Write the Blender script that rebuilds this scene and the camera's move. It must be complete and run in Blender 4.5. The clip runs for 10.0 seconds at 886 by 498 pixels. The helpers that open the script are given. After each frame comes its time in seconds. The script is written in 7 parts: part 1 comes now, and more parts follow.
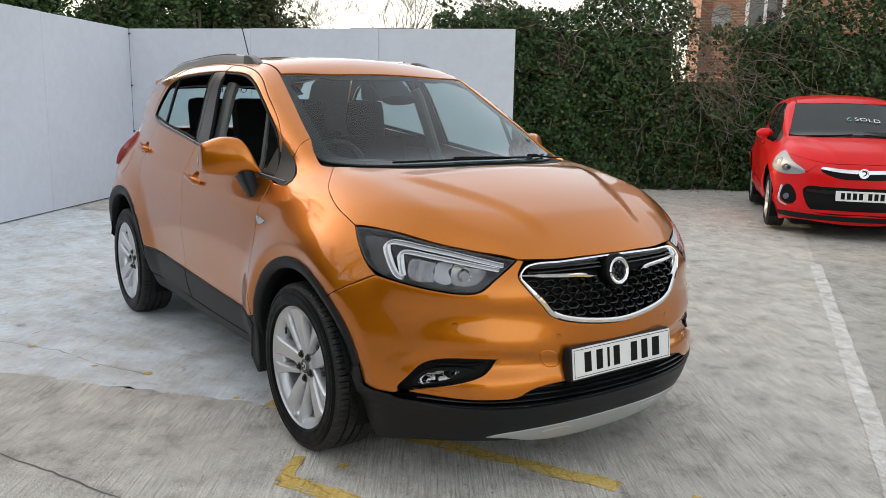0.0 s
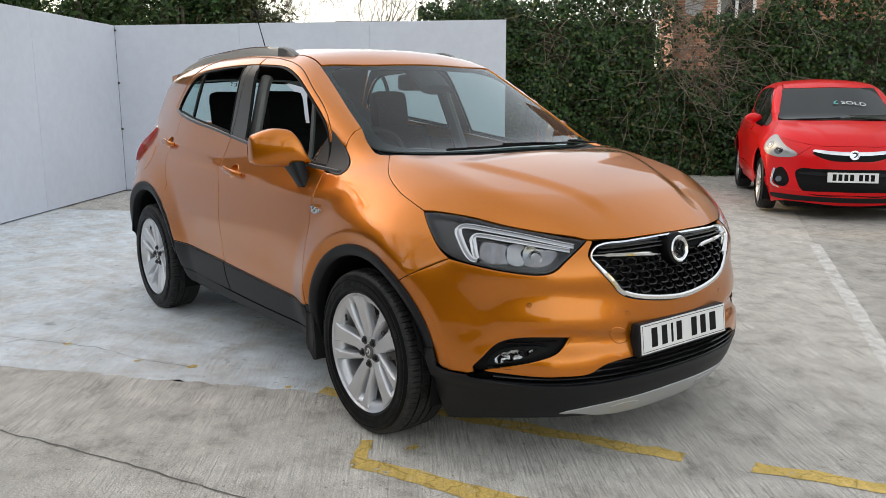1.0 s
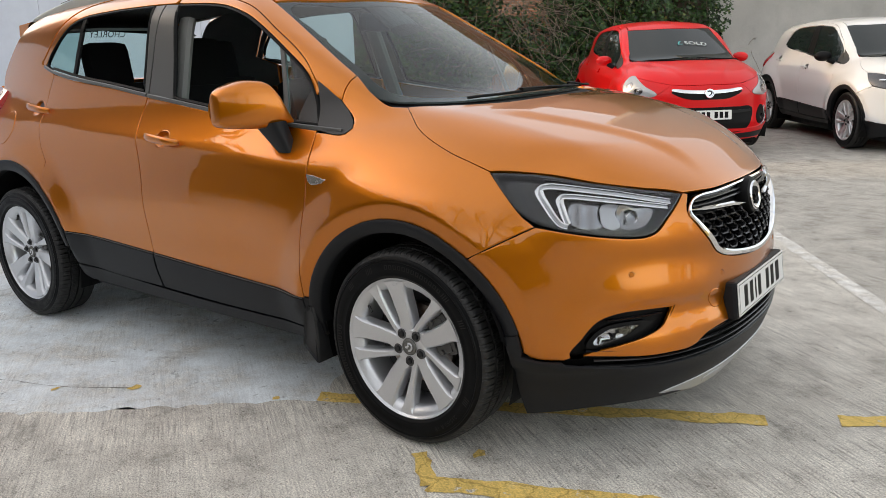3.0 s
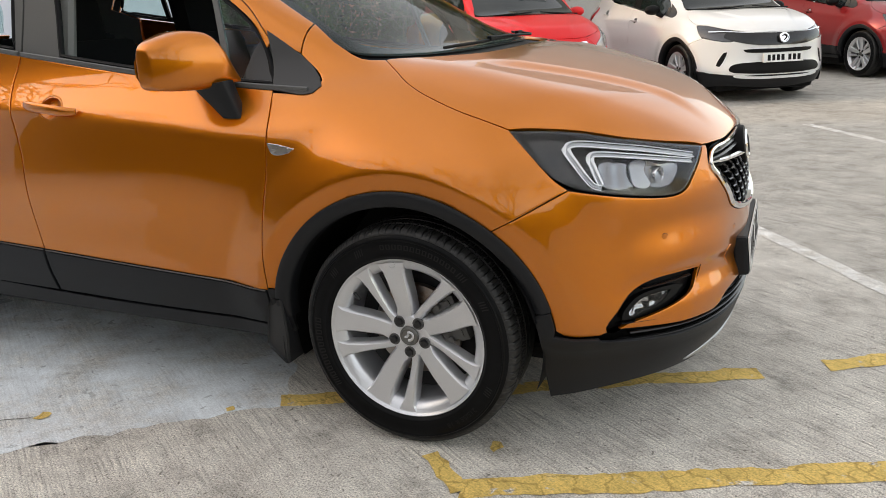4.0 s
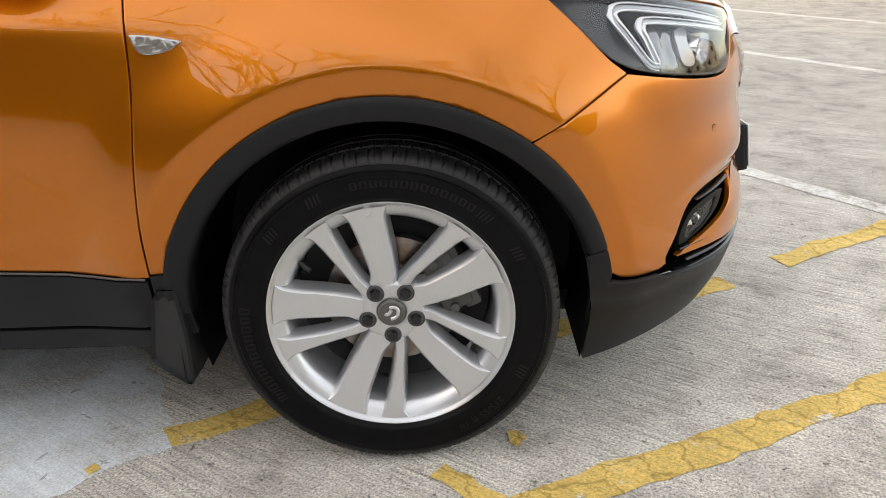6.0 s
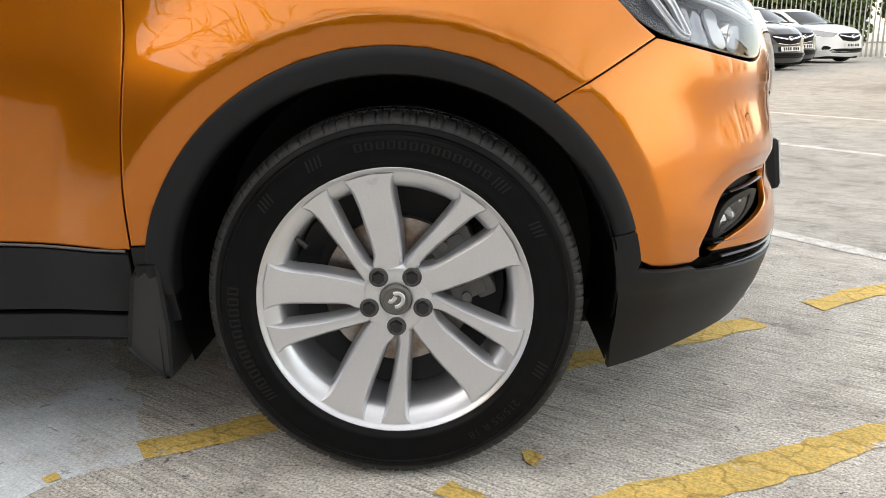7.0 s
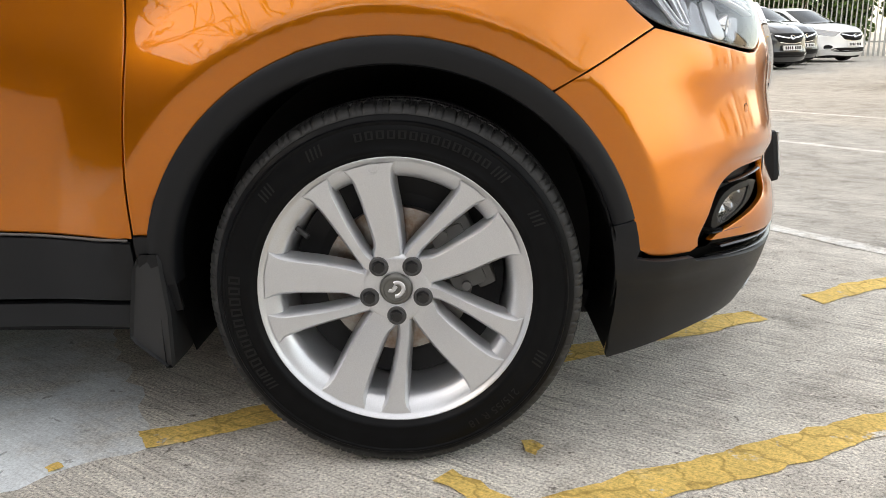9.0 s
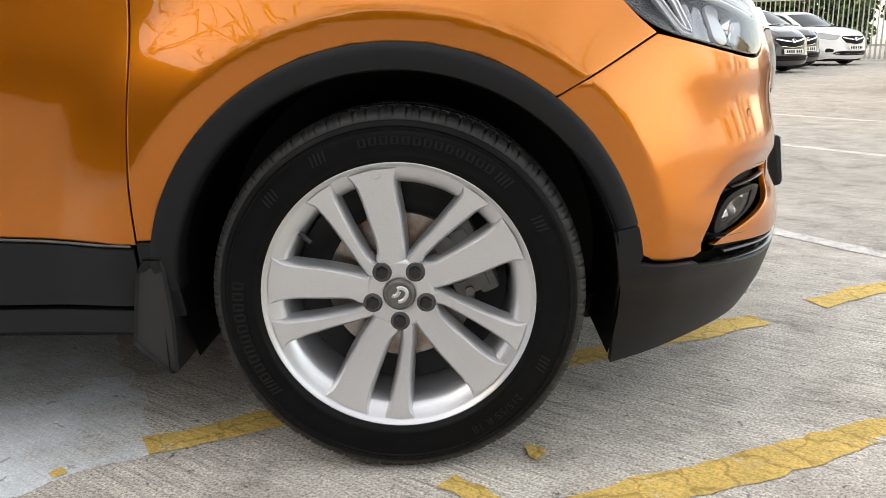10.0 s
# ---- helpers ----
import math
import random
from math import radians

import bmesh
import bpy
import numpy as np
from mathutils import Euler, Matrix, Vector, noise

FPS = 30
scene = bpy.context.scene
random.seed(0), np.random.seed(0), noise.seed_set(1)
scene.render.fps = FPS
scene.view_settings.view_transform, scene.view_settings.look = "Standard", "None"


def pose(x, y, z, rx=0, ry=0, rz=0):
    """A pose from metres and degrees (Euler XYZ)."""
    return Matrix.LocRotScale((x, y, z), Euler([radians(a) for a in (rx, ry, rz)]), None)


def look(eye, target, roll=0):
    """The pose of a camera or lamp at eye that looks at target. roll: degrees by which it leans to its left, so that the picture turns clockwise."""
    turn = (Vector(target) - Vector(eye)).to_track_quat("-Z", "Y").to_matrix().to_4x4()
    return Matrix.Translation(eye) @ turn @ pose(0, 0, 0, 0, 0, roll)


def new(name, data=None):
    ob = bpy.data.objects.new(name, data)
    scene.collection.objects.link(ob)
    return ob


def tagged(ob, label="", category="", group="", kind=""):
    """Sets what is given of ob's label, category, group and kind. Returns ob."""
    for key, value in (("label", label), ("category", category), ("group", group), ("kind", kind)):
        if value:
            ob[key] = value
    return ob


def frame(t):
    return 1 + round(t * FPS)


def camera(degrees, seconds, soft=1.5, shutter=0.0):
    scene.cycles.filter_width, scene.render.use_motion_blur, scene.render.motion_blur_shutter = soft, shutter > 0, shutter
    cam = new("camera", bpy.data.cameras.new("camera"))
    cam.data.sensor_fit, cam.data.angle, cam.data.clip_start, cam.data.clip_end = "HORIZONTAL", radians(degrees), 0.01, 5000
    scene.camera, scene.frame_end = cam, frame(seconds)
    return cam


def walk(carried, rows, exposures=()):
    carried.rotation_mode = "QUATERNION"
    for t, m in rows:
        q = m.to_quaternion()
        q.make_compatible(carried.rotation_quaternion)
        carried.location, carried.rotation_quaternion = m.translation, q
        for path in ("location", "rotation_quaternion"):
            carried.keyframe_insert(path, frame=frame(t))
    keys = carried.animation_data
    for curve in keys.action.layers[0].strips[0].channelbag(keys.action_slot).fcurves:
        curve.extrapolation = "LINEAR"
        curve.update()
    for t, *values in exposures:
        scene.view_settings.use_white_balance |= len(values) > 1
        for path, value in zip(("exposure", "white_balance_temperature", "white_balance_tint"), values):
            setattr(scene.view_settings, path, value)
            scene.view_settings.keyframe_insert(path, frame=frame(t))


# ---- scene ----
cam = camera(57.6, 10.0, soft=0.75)
PATH = [
    (0, (2.843, -2.216, 1.398), (1.242, -1.072, 1.038), 1.0),
    (0.5, (2.812, -2.288, 1.402), (1.227, -1.127, 1.03), 0.9),
    (1, (2.686, -2.553, 1.372), (1.133, -1.35, 0.997), -0.1),
    (1.5, (2.542, -2.621, 1.363), (1.016, -1.385, 0.98), -0.7),
    (2, (2.267, -2.647, 1.352), (0.811, -1.336, 0.952), -0.9),
    (2.5, (1.997, -2.742, 1.336), (0.665, -1.316, 0.897), -0.9),
    (2.7, (1.849, -2.811, 1.328), (0.578, -1.335, 0.874), -1.3),
    (3.8, (1.135, -2.829, 1.32), (0.272, -1.12, 0.741), -2.0),
    (4, (0.975, -2.833, 1.288), (0.215, -1.08, 0.697), -2.0),
    (4.2, (0.887, -2.787, 1.284), (0.225, -1.009, 0.652), -1.8),
    (4.5, (0.66, -2.793, 1.288), (0.144, -0.974, 0.635), -2.8),
    (5, (0.398, -2.611, 1.239), (0.107, -0.773, 0.505), -3.4),
    (5.5, (0.206, -2.442, 1.175), (0.106, -0.608, 0.383), -2.8),
    (5.7, (0.149, -2.37, 1.158), (0.107, -0.546, 0.34), -2.4),
    (7, (0.122, -2.246, 0.801), (0.073, -0.312, 0.293), -0.8),
    (7.5, (0.124, -2.246, 0.797), (0.066, -0.312, 0.291), -0.8),
    (8, (0.124, -2.254, 0.794), (0.066, -0.321, 0.284), -0.8),
    (8.5, (0.121, -2.262, 0.787), (0.069, -0.327, 0.282), -0.8),
    (9, (0.126, -2.259, 0.784), (0.072, -0.325, 0.277), -0.9),
    (9.5, (0.127, -2.256, 0.787), (0.071, -0.322, 0.278), -1.0),
    (10, (0.123, -2.259, 0.787), (0.065, -0.322, 0.289), -1.0),
]
walk(cam, [(t, look(eye, target, roll)) for t, eye, target, roll in PATH], [(0.0, 1.08, 7500, 10), (2.5, 1.18, 7700, 11), (5.0, 1.45, 8000, 12), (7.0, 1.72, 8000, 12), (10.0, 1.72, 8000, 12)])

# ---- world, sun, exposure ----
world = bpy.data.worlds.new("sky")
scene.world = world
world.use_nodes = True
_n, _l = world.node_tree.nodes, world.node_tree.links
_sky = _n.new("ShaderNodeTexSky")
_sky.sky_type, _sky.sun_disc = "NISHITA", False
SUN_ELEV, SUN_AZ = 22.0, 200.0        # degrees; azimuth from +x, anticlockwise
_sky.sun_elevation, _sky.sun_rotation = radians(SUN_ELEV), radians(90 - SUN_AZ)
_sky.air_density, _sky.dust_density, _sky.ozone_density = 1.0, 1.2, 1.0
_n["Background"].inputs["Strength"].default_value = 0.15
# thin uneven cloud before the blue
_tc, _cl, _rp, _mx = _n.new("ShaderNodeTexCoord"), _n.new("ShaderNodeTexNoise"), _n.new("ShaderNodeValToRGB"), _n.new("ShaderNodeMix")
_cl.inputs["Scale"].default_value, _cl.inputs["Detail"].default_value = 2.6, 5
_rp.color_ramp.elements[0].position, _rp.color_ramp.elements[0].color = 0.3, (4.0, 4.1, 4.2, 1)
_rp.color_ramp.elements[1].position, _rp.color_ramp.elements[1].color = 0.7, (7.6, 7.6, 7.5, 1)
_mx.data_type = "RGBA"
_mx.inputs[0].default_value = 0.35
_l.new(_tc.outputs["Generated"], _cl.inputs["Vector"])
_l.new(_cl.outputs["Fac"], _rp.inputs["Fac"])
_l.new(_sky.outputs[0], _mx.inputs[6])
_l.new(_rp.outputs["Color"], _mx.inputs[7])
_l.new(_mx.outputs[2], _n["Background"].inputs[0])
sun = new("sun", bpy.data.lights.new("sun", "SUN"))
sun.data.energy, sun.data.angle, sun.data.color = 0.5, radians(0.6), (1.0, 0.76, 0.46)
_d = Vector((math.cos(radians(SUN_AZ)) * math.cos(radians(SUN_ELEV)), math.sin(radians(SUN_AZ)) * math.cos(radians(SUN_ELEV)), math.sin(radians(SUN_ELEV))))
sun.matrix_world = look(_d * 50, (0, 0, 0))


from mathutils.geometry import delaunay_2d_cdt


# ---- small tools ----
def material(name, base, rough=0.6, metal=0.0, **sockets):
    m = bpy.data.materials.new(name)
    m.use_nodes = True
    b = m.node_tree.nodes["Principled BSDF"]
    b.inputs["Base Color"].default_value = (*base, 1)
    b.inputs["Roughness"].default_value = rough
    b.inputs["Metallic"].default_value = metal
    for k, v in sockets.items():
        b.inputs[k.replace("_", " ")].default_value = v
    return m


def mesh_ob(name, verts, faces, mat, smooth=False, parent=None, label=""):
    me = bpy.data.meshes.new(name)
    me.from_pydata([tuple(v) for v in verts], [], [tuple(int(i) for i in f) for f in faces])
    if mat:
        me.materials.append(mat)
    if smooth:
        me.polygons.foreach_set("use_smooth", [True] * len(me.polygons))
    me.update()
    ob = new(name, me)
    if parent:
        ob.parent = parent
    if label:
        ob["label"] = label
    return ob


def box(bm, lo, hi, bevel=0.0, m=None):
    """A box between two corners, with rounded edges."""
    r = bmesh.ops.create_cube(bm, size=1.0)
    vs = r["verts"]
    for v in vs:
        v.co = Vector([lo[i] + (v.co[i] + 0.5) * (hi[i] - lo[i]) for i in range(3)])
    if bevel > 0:
        es = list({e for v in vs for e in v.link_edges})
        r = bmesh.ops.bevel(bm, geom=es, offset=bevel, segments=2, affect="EDGES", profile=0.6)
        vs = list({v for f in r["faces"] for v in f.verts} | {v for v in vs if v.is_valid})
    if m is not None:
        bmesh.ops.transform(bm, matrix=m, verts=vs)
    return vs


def part(name, bm, mat, parent=None, label="", smooth=False):
    """Links a bmesh as one mesh object under a thing or a part."""
    me = bpy.data.meshes.new(name)
    bm.normal_update()
    bm.to_mesh(me)
    bm.free()
    if mat:
        me.materials.append(mat)
    if smooth:
        me.polygons.foreach_set("use_smooth", [True] * len(me.polygons))
        me.set_sharp_from_angle(angle=radians(38))
    ob = new(name, me)
    if parent:
        ob.parent = parent
    if label:
        ob["label"] = label
    return ob




# ---- materials ----
m_orange = material("orange_paint", (0.50, 0.17, 0.015), 0.29, 0.84, Coat_Weight=1.0, Coat_Roughness=0.006, Coat_IOR=1.53)
m_red = material("red_paint", (0.72, 0.004, 0.008), 0.35, Coat_Weight=0.35, Specular_IOR_Level=0.25)
m_white = material("white_paint", (0.77, 0.78, 0.78), 0.3, Coat_Weight=1.0)
m_grey = material("grey_paint", (0.035, 0.037, 0.04), 0.3, 0.3, Coat_Weight=1.0)
m_black = material("black_plastic", (0.004, 0.004, 0.0045), 0.5)
m_gloss = material("gloss_black", (0.01, 0.01, 0.011), 0.18)
m_clad = material("textured_plastic", (0.0095, 0.0103, 0.0122), 0.45)
m_flap = material("flap_rubber", (0.019, 0.020, 0.022), 0.5)
m_pillar = material("pillar_trim", (0.09, 0.09, 0.088), 0.33)
m_silver = material("silver_paint", (0.5, 0.51, 0.52), 0.4, 0.6)
m_satin = material("satin_metal", (0.10, 0.095, 0.09), 0.5, 0.4)
m_chrome = material("chrome", (0.85, 0.86, 0.87), 0.06, 1.0)
m_alloy = material("alloy", (0.68, 0.68, 0.69), 0.33, 0.72, Coat_Weight=0.5)
m_cap = material("cap_grey", (0.16, 0.16, 0.15), 0.45, 0.7)
m_steel = material("disc_steel", (0.35, 0.33, 0.31), 0.4, 1.0)
m_darksteel = material("back_plate", (0.03, 0.03, 0.032), 0.6, 0.3)
m_tyre = material("rubber", (0.016, 0.016, 0.017), 0.38)
m_tread = material("dusty_tread", (0.03, 0.03, 0.03), 0.6)
m_nut = material("nut_cap", (0.008, 0.008, 0.009), 0.3)
m_nutseat = material("nut_pocket", (0.10, 0.10, 0.102), 0.5, 0.4)
m_caliper = material("caliper_iron", (0.10, 0.098, 0.095), 0.6, 0.4)
m_tyremark = material("rubber_mark", (0.0042, 0.0044, 0.0050), 0.42)
m_glass = material("tinted_glass", (0.36, 0.62, 0.605), 0.0, Transmission_Weight=1.0, IOR=1.0)
m_clearglass = material("clear_glass", (0.50, 0.58, 0.58), 0.0, Transmission_Weight=1.0, IOR=1.0)
m_lens = material("clear_lens", (0.97, 0.97, 0.97), 0.0, Transmission_Weight=1.0, IOR=1.0, Coat_Weight=1.0, Coat_IOR=1.42)
for _m, _c in ((m_glass, 0.8), (m_clearglass, 0.5)):
    _m.node_tree.nodes["Principled BSDF"].inputs["Coat Weight"].default_value = _c
    _m.node_tree.nodes["Principled BSDF"].inputs["Coat IOR"].default_value = 1.45
m_redlens = material("red_lens", (0.35, 0.01, 0.015), 0.15, Coat_Weight=1.0)
m_repeat = material("repeater_lens", (0.50, 0.49, 0.47), 0.10, 0.7, Coat_Weight=1.0)
m_guide = material("light_guide", (0.36, 0.38, 0.41), 0.3, 0.2, Coat_Weight=0.6)
m_guidebright = material("guide_edge", (0.80, 0.82, 0.86), 0.2)
m_trim = material("corner_trim", (0.022, 0.022, 0.023), 0.5)
m_reflector = material("lamp_reflector", (0.50, 0.51, 0.53), 0.12, 1.0)
m_bowl = material("lamp_bowl", (0.22, 0.225, 0.235), 0.12, 1.0)
m_innergrey = material("inner_trim_grey", (0.20, 0.20, 0.195), 0.7)
m_railgrey = material("rail_grey", (0.46, 0.46, 0.44), 0.35, 0.4)
m_lampdark = material("lamp_housing", (0.010, 0.011, 0.013), 0.25)
m_plate = material("plate_white", (0.78, 0.78, 0.77), 0.35)
m_cabin = material("cabin_plastic", (0.018, 0.018, 0.02), 0.6)
m_cloth = material("seat_cloth", (0.010, 0.010, 0.011), 0.9)
m_lining = material("headlining", (0.10, 0.10, 0.10), 0.9)
m_carglass = material("dark_glass", (0.010, 0.016, 0.017), 0.03, Specular_IOR_Level=0.36)
m_lampglow = material("bright_lamp", (0.37, 0.38, 0.385), 0.22, 0.35, Coat_Weight=0.7)
m_lampdark2 = material("smoked_lamp", (0.05, 0.05, 0.055), 0.1, 0.4, Coat_Weight=1.0)
m_darkred = material("dark_red_paint", (0.28, 0.012, 0.016), 0.35, 0.4, Coat_Weight=1.0)
m_purple = material("purple_paint", (0.05, 0.02, 0.04), 0.35, 0.4, Coat_Weight=1.0)
m_black2 = material("black_paint", (0.012, 0.012, 0.013), 0.3, Coat_Weight=1.0)
m_signwhite = material("sign_white", (0.7, 0.74, 0.74), 0.6)
m_signteal = material("sign_teal", (0.08, 0.45, 0.45), 0.6)


# ---- surfaces with grain, stains and wear ----
def nodes(mat):
    t = mat.node_tree
    return t.nodes, t.links, t.nodes["Principled BSDF"]


def coords(n, l, scale=(1, 1, 1)):
    tc, mp = n.new("ShaderNodeTexCoord"), n.new("ShaderNodeMapping")
    mp.inputs["Scale"].default_value = scale
    l.new(tc.outputs["Object"], mp.inputs["Vector"])
    return mp.outputs["Vector"]


def noise_tex(n, l, vec, scale, detail=6.0, rough=0.6, distort=0.0):
    t = n.new("ShaderNodeTexNoise")
    t.inputs["Scale"].default_value, t.inputs["Detail"].default_value, t.inputs["Roughness"].default_value, t.inputs["Distortion"].default_value = scale, detail, rough, distort
    l.new(vec, t.inputs["Vector"])
    return t.outputs["Fac"]


def ramp(n, l, fac, stops):
    r = n.new("ShaderNodeValToRGB")
    e = r.color_ramp.elements
    while len(e) < len(stops):
        e.new(0.5)
    for k, (p, c) in zip(e, stops):
        k.position, k.color = p, (*c, 1) if len(c) == 3 else c
    l.new(fac, r.inputs["Fac"])
    return r.outputs["Color"]


def mix(n, l, fac, a, b, mode="MIX"):
    m = n.new("ShaderNodeMix")
    m.data_type, m.blend_type = "RGBA", mode
    if isinstance(fac, float):
        m.inputs["Factor"].default_value = fac
    else:
        l.new(fac, m.inputs["Factor"])
    for s, v_ in (("A", a), ("B", b)):
        k = [i for i in m.inputs if i.name == s and i.type == "RGBA"][0]
        if isinstance(v_, tuple):
            k.default_value = (*v_, 1)
        else:
            l.new(v_, k)
    return [o_ for o_ in m.outputs if o_.type == "RGBA"][0]


def bump(n, l, b, height, strength, distance=0.01):
    k = n.new("ShaderNodeBump")
    k.inputs["Strength"].default_value, k.inputs["Distance"].default_value = strength, distance
    l.new(height, k.inputs["Height"])
    l.new(k.outputs["Normal"], b.inputs["Normal"])


G = (0.5, 0.5, 0.5)


def concrete_colour(n, l, tint=(1, 1, 1)):
    """Brushed, stained concrete: broad patches, blotches, spots and grain."""
    v0 = coords(n, l)
    broad = ramp(n, l, noise_tex(n, l, v0, 0.55, 5), [(0.32, (0.535, 0.507, 0.462)), (0.5, (0.60, 0.572, 0.524)), (0.68, (0.655, 0.627, 0.577))])
    blotch = ramp(n, l, noise_tex(n, l, v0, 4.5, 10, 0.78), [(0.36, (0.62, 0.61, 0.595)), (0.47, (0.92, 0.91, 0.90)), (0.56, (1.04, 1.04, 1.03)), (0.68, (1.22, 1.21, 1.19))])
    grain = ramp(n, l, noise_tex(n, l, v0, 170, 3, 0.7), [(0.30, (0.35, 0.35, 0.35)), (0.48, (0.95, 0.95, 0.95)), (0.70, (1.55, 1.55, 1.53))])
    m45 = n.new("ShaderNodeVectorRotate")
    m45.rotation_type = "Z_AXIS"
    m45.inputs["Angle"].default_value = radians(-55)
    tc = n.new("ShaderNodeTexCoord")
    l.new(tc.outputs["Object"], m45.inputs["Vector"])
    mp = n.new("ShaderNodeMapping")
    mp.inputs["Scale"].default_value = (125, 4.0, 1)
    l.new(m45.outputs["Vector"], mp.inputs["Vector"])
    brushed = ramp(n, l, noise_tex(n, l, mp.outputs["Vector"], 1.0, 5, 0.7), [(0.34, (0.45, 0.445, 0.44)), (0.48, (0.95, 0.95, 0.95)), (0.68, (1.28, 1.28, 1.26))])
    zone = ramp(n, l, noise_tex(n, l, v0, 1.1, 3, 0.6), [(0.36, (0.35, 0.35, 0.35)), (0.56, (1, 1, 1))])
    pits = ramp(n, l, noise_tex(n, l, v0, 48, 3, 0.6, 0.3), [(0.30, (0.28, 0.27, 0.26)), (0.36, (1, 1, 1))])
    spots = ramp(n, l, noise_tex(n, l, v0, 13, 5, 0.7, 0.4), [(0.28, (0.42, 0.41, 0.40)), (0.345, (1, 1, 1))])
    pale = ramp(n, l, noise_tex(n, l, v0, 26, 7, 0.75), [(0.57, (0, 0, 0)), (0.70, (0.7, 0.7, 0.7))])
    c = mix(n, l, 1.0, broad, blotch, "MULTIPLY")
    c = mix(n, l, 1.0, c, grain, "MULTIPLY")
    c = mix(n, l, zone, c, mix(n, l, 0.8, c, brushed, "MULTIPLY"))
    c = mix(n, l, 0.75, c, spots, "MULTIPLY")
    c = mix(n, l, 0.85, c, pits, "MULTIPLY")
    c = mix(n, l, pale, c, (0.66, 0.65, 0.62))
    c = mix(n, l, 1.0, c, tint, "MULTIPLY")
    return c, grain, brushed, v0


m_concrete = material("concrete", (0.3, 0.28, 0.25), 0.85)
n, l, b = nodes(m_concrete)
c, grain, brushed, v0 = concrete_colour(n, l)
l.new(c, b.inputs["Base Color"])
bump(n, l, b, mix(n, l, 0.5, grain, brushed), 0.55, 0.004)


# the same concrete with the far lot's shade put into its tint
m_shadetone = material("old_concrete", (0.3, 0.28, 0.25), 0.85)
n, l, b = nodes(m_shadetone)
c, grain, brushed, v0 = concrete_colour(n, l, (0.79, 0.79, 0.79))
l.new(c, b.inputs["Base Color"])
bump(n, l, b, mix(n, l, 0.5, grain, brushed), 0.55, 0.004)


def worn_paint(name, col, lo, hi, scale, col2=None, cracks=0, rub=1.0, stains=False):
    """Paint on concrete that has worn through in patches."""
    m = material(name, col, 0.75)
    n, l, b = nodes(m)
    c, grain, brushed, v0 = concrete_colour(n, l)
    pc = ramp(n, l, noise_tex(n, l, v0, 7, 6, 0.65), [(0.3, tuple(x * 0.78 for x in col)), (0.6, col), (0.8, col2 or tuple(min(1, x * 1.12) for x in col))])
    pc = mix(n, l, 0.55 * rub, pc, grain, "MULTIPLY")
    pc = mix(n, l, 0.35 * rub, pc, brushed, "MULTIPLY")
    if stains:
        pc = mix(n, l, 0.7, pc, ramp(n, l, noise_tex(n, l, v0, 15, 4, 0.6, 0.5), [(0.31, (0.35, 0.36, 0.36)), (0.345, (1, 1, 1))]), "MULTIPLY")
        pc = mix(n, l, 0.75, pc, ramp(n, l, noise_tex(n, l, v0, 8.5, 5, 0.66, 0.8), [(0.335, (0.42, 0.43, 0.43)), (0.365, (1, 1, 1))]), "MULTIPLY")
        pc = mix(n, l, 0.6, pc, ramp(n, l, noise_tex(n, l, v0, 1.3, 8, 0.7), [(0.35, (0.78, 0.78, 0.77)), (0.55, (1, 1, 1))]), "MULTIPLY")
    wear = ramp(n, l, noise_tex(n, l, v0, scale, 8, 0.72), [(lo, (0, 0, 0)), (hi, (1, 1, 1))])
    if cracks:
        vo = n.new("ShaderNodeTexVoronoi")
        vo.feature = "DISTANCE_TO_EDGE"
        vo.inputs["Scale"].default_value = cracks
        off = n.new("ShaderNodeVectorMath")
        off.operation = "MULTIPLY_ADD"
        nz = n.new("ShaderNodeTexNoise")
        nz.inputs["Scale"].default_value, nz.inputs["Detail"].default_value = 22, 4
        l.new(v0, nz.inputs["Vector"])
        l.new(nz.outputs["Color"], off.inputs[0])
        off.inputs[1].default_value = (0.07, 0.07, 0)
        l.new(v0, off.inputs[2])
        l.new(off.outputs["Vector"], vo.inputs["Vector"])
        line = ramp(n, l, vo.outputs["Distance"], [(0.0, (0.35, 0.30, 0.22)), (0.018, (0.6, 0.55, 0.48)), (0.035, (1, 1, 1))])
        pc = mix(n, l, 0.55, pc, line, "MULTIPLY")
    l.new(mix(n, l, wear, c, pc), b.inputs["Base Color"])
    bump(n, l, b, wear, 0.35, 0.002)
    return m


m_floorpaint = worn_paint("floor_paint", (0.80, 0.855, 0.885), 0.30, 0.56, 3.4, rub=0.6, stains=True)
m_yellow = worn_paint("yellow_marking", (0.77, 0.54, 0.17), 0.36, 0.40, 12, (0.84, 0.68, 0.36), 9)
m_whiteline = worn_paint("white_marking", (0.78, 0.77, 0.74), 0.40, 0.60, 11)
m_joint = material("joint_dirt", (0.05, 0.045, 0.04), 0.95)
m_crack = material("crack_dirt", (0.17, 0.158, 0.14), 0.95)


def mottled(name, col, rough, scale, amount, grain_scale=60, bumpiness=0.2, metal=0.0):
    m = material(name, col, rough, metal)
    n, l, b = nodes(m)
    v0 = coords(n, l)
    c = ramp(n, l, noise_tex(n, l, v0, scale, 6), [(0.3, tuple(x * (1 - amount) for x in col)), (0.7, tuple(min(1, x * (1 + amount)) for x in col))])
    lo = 0.96 if bumpiness < 0.05 else 0.88
    g = ramp(n, l, noise_tex(n, l, v0, grain_scale, 3), [(0.35, (lo, lo, lo)), (0.65, (2 - lo - 0.02,) * 3)])
    l.new(mix(n, l, 0.8, c, g, "MULTIPLY"), b.inputs["Base Color"])
    bump(n, l, b, g, bumpiness, 0.003)
    return m


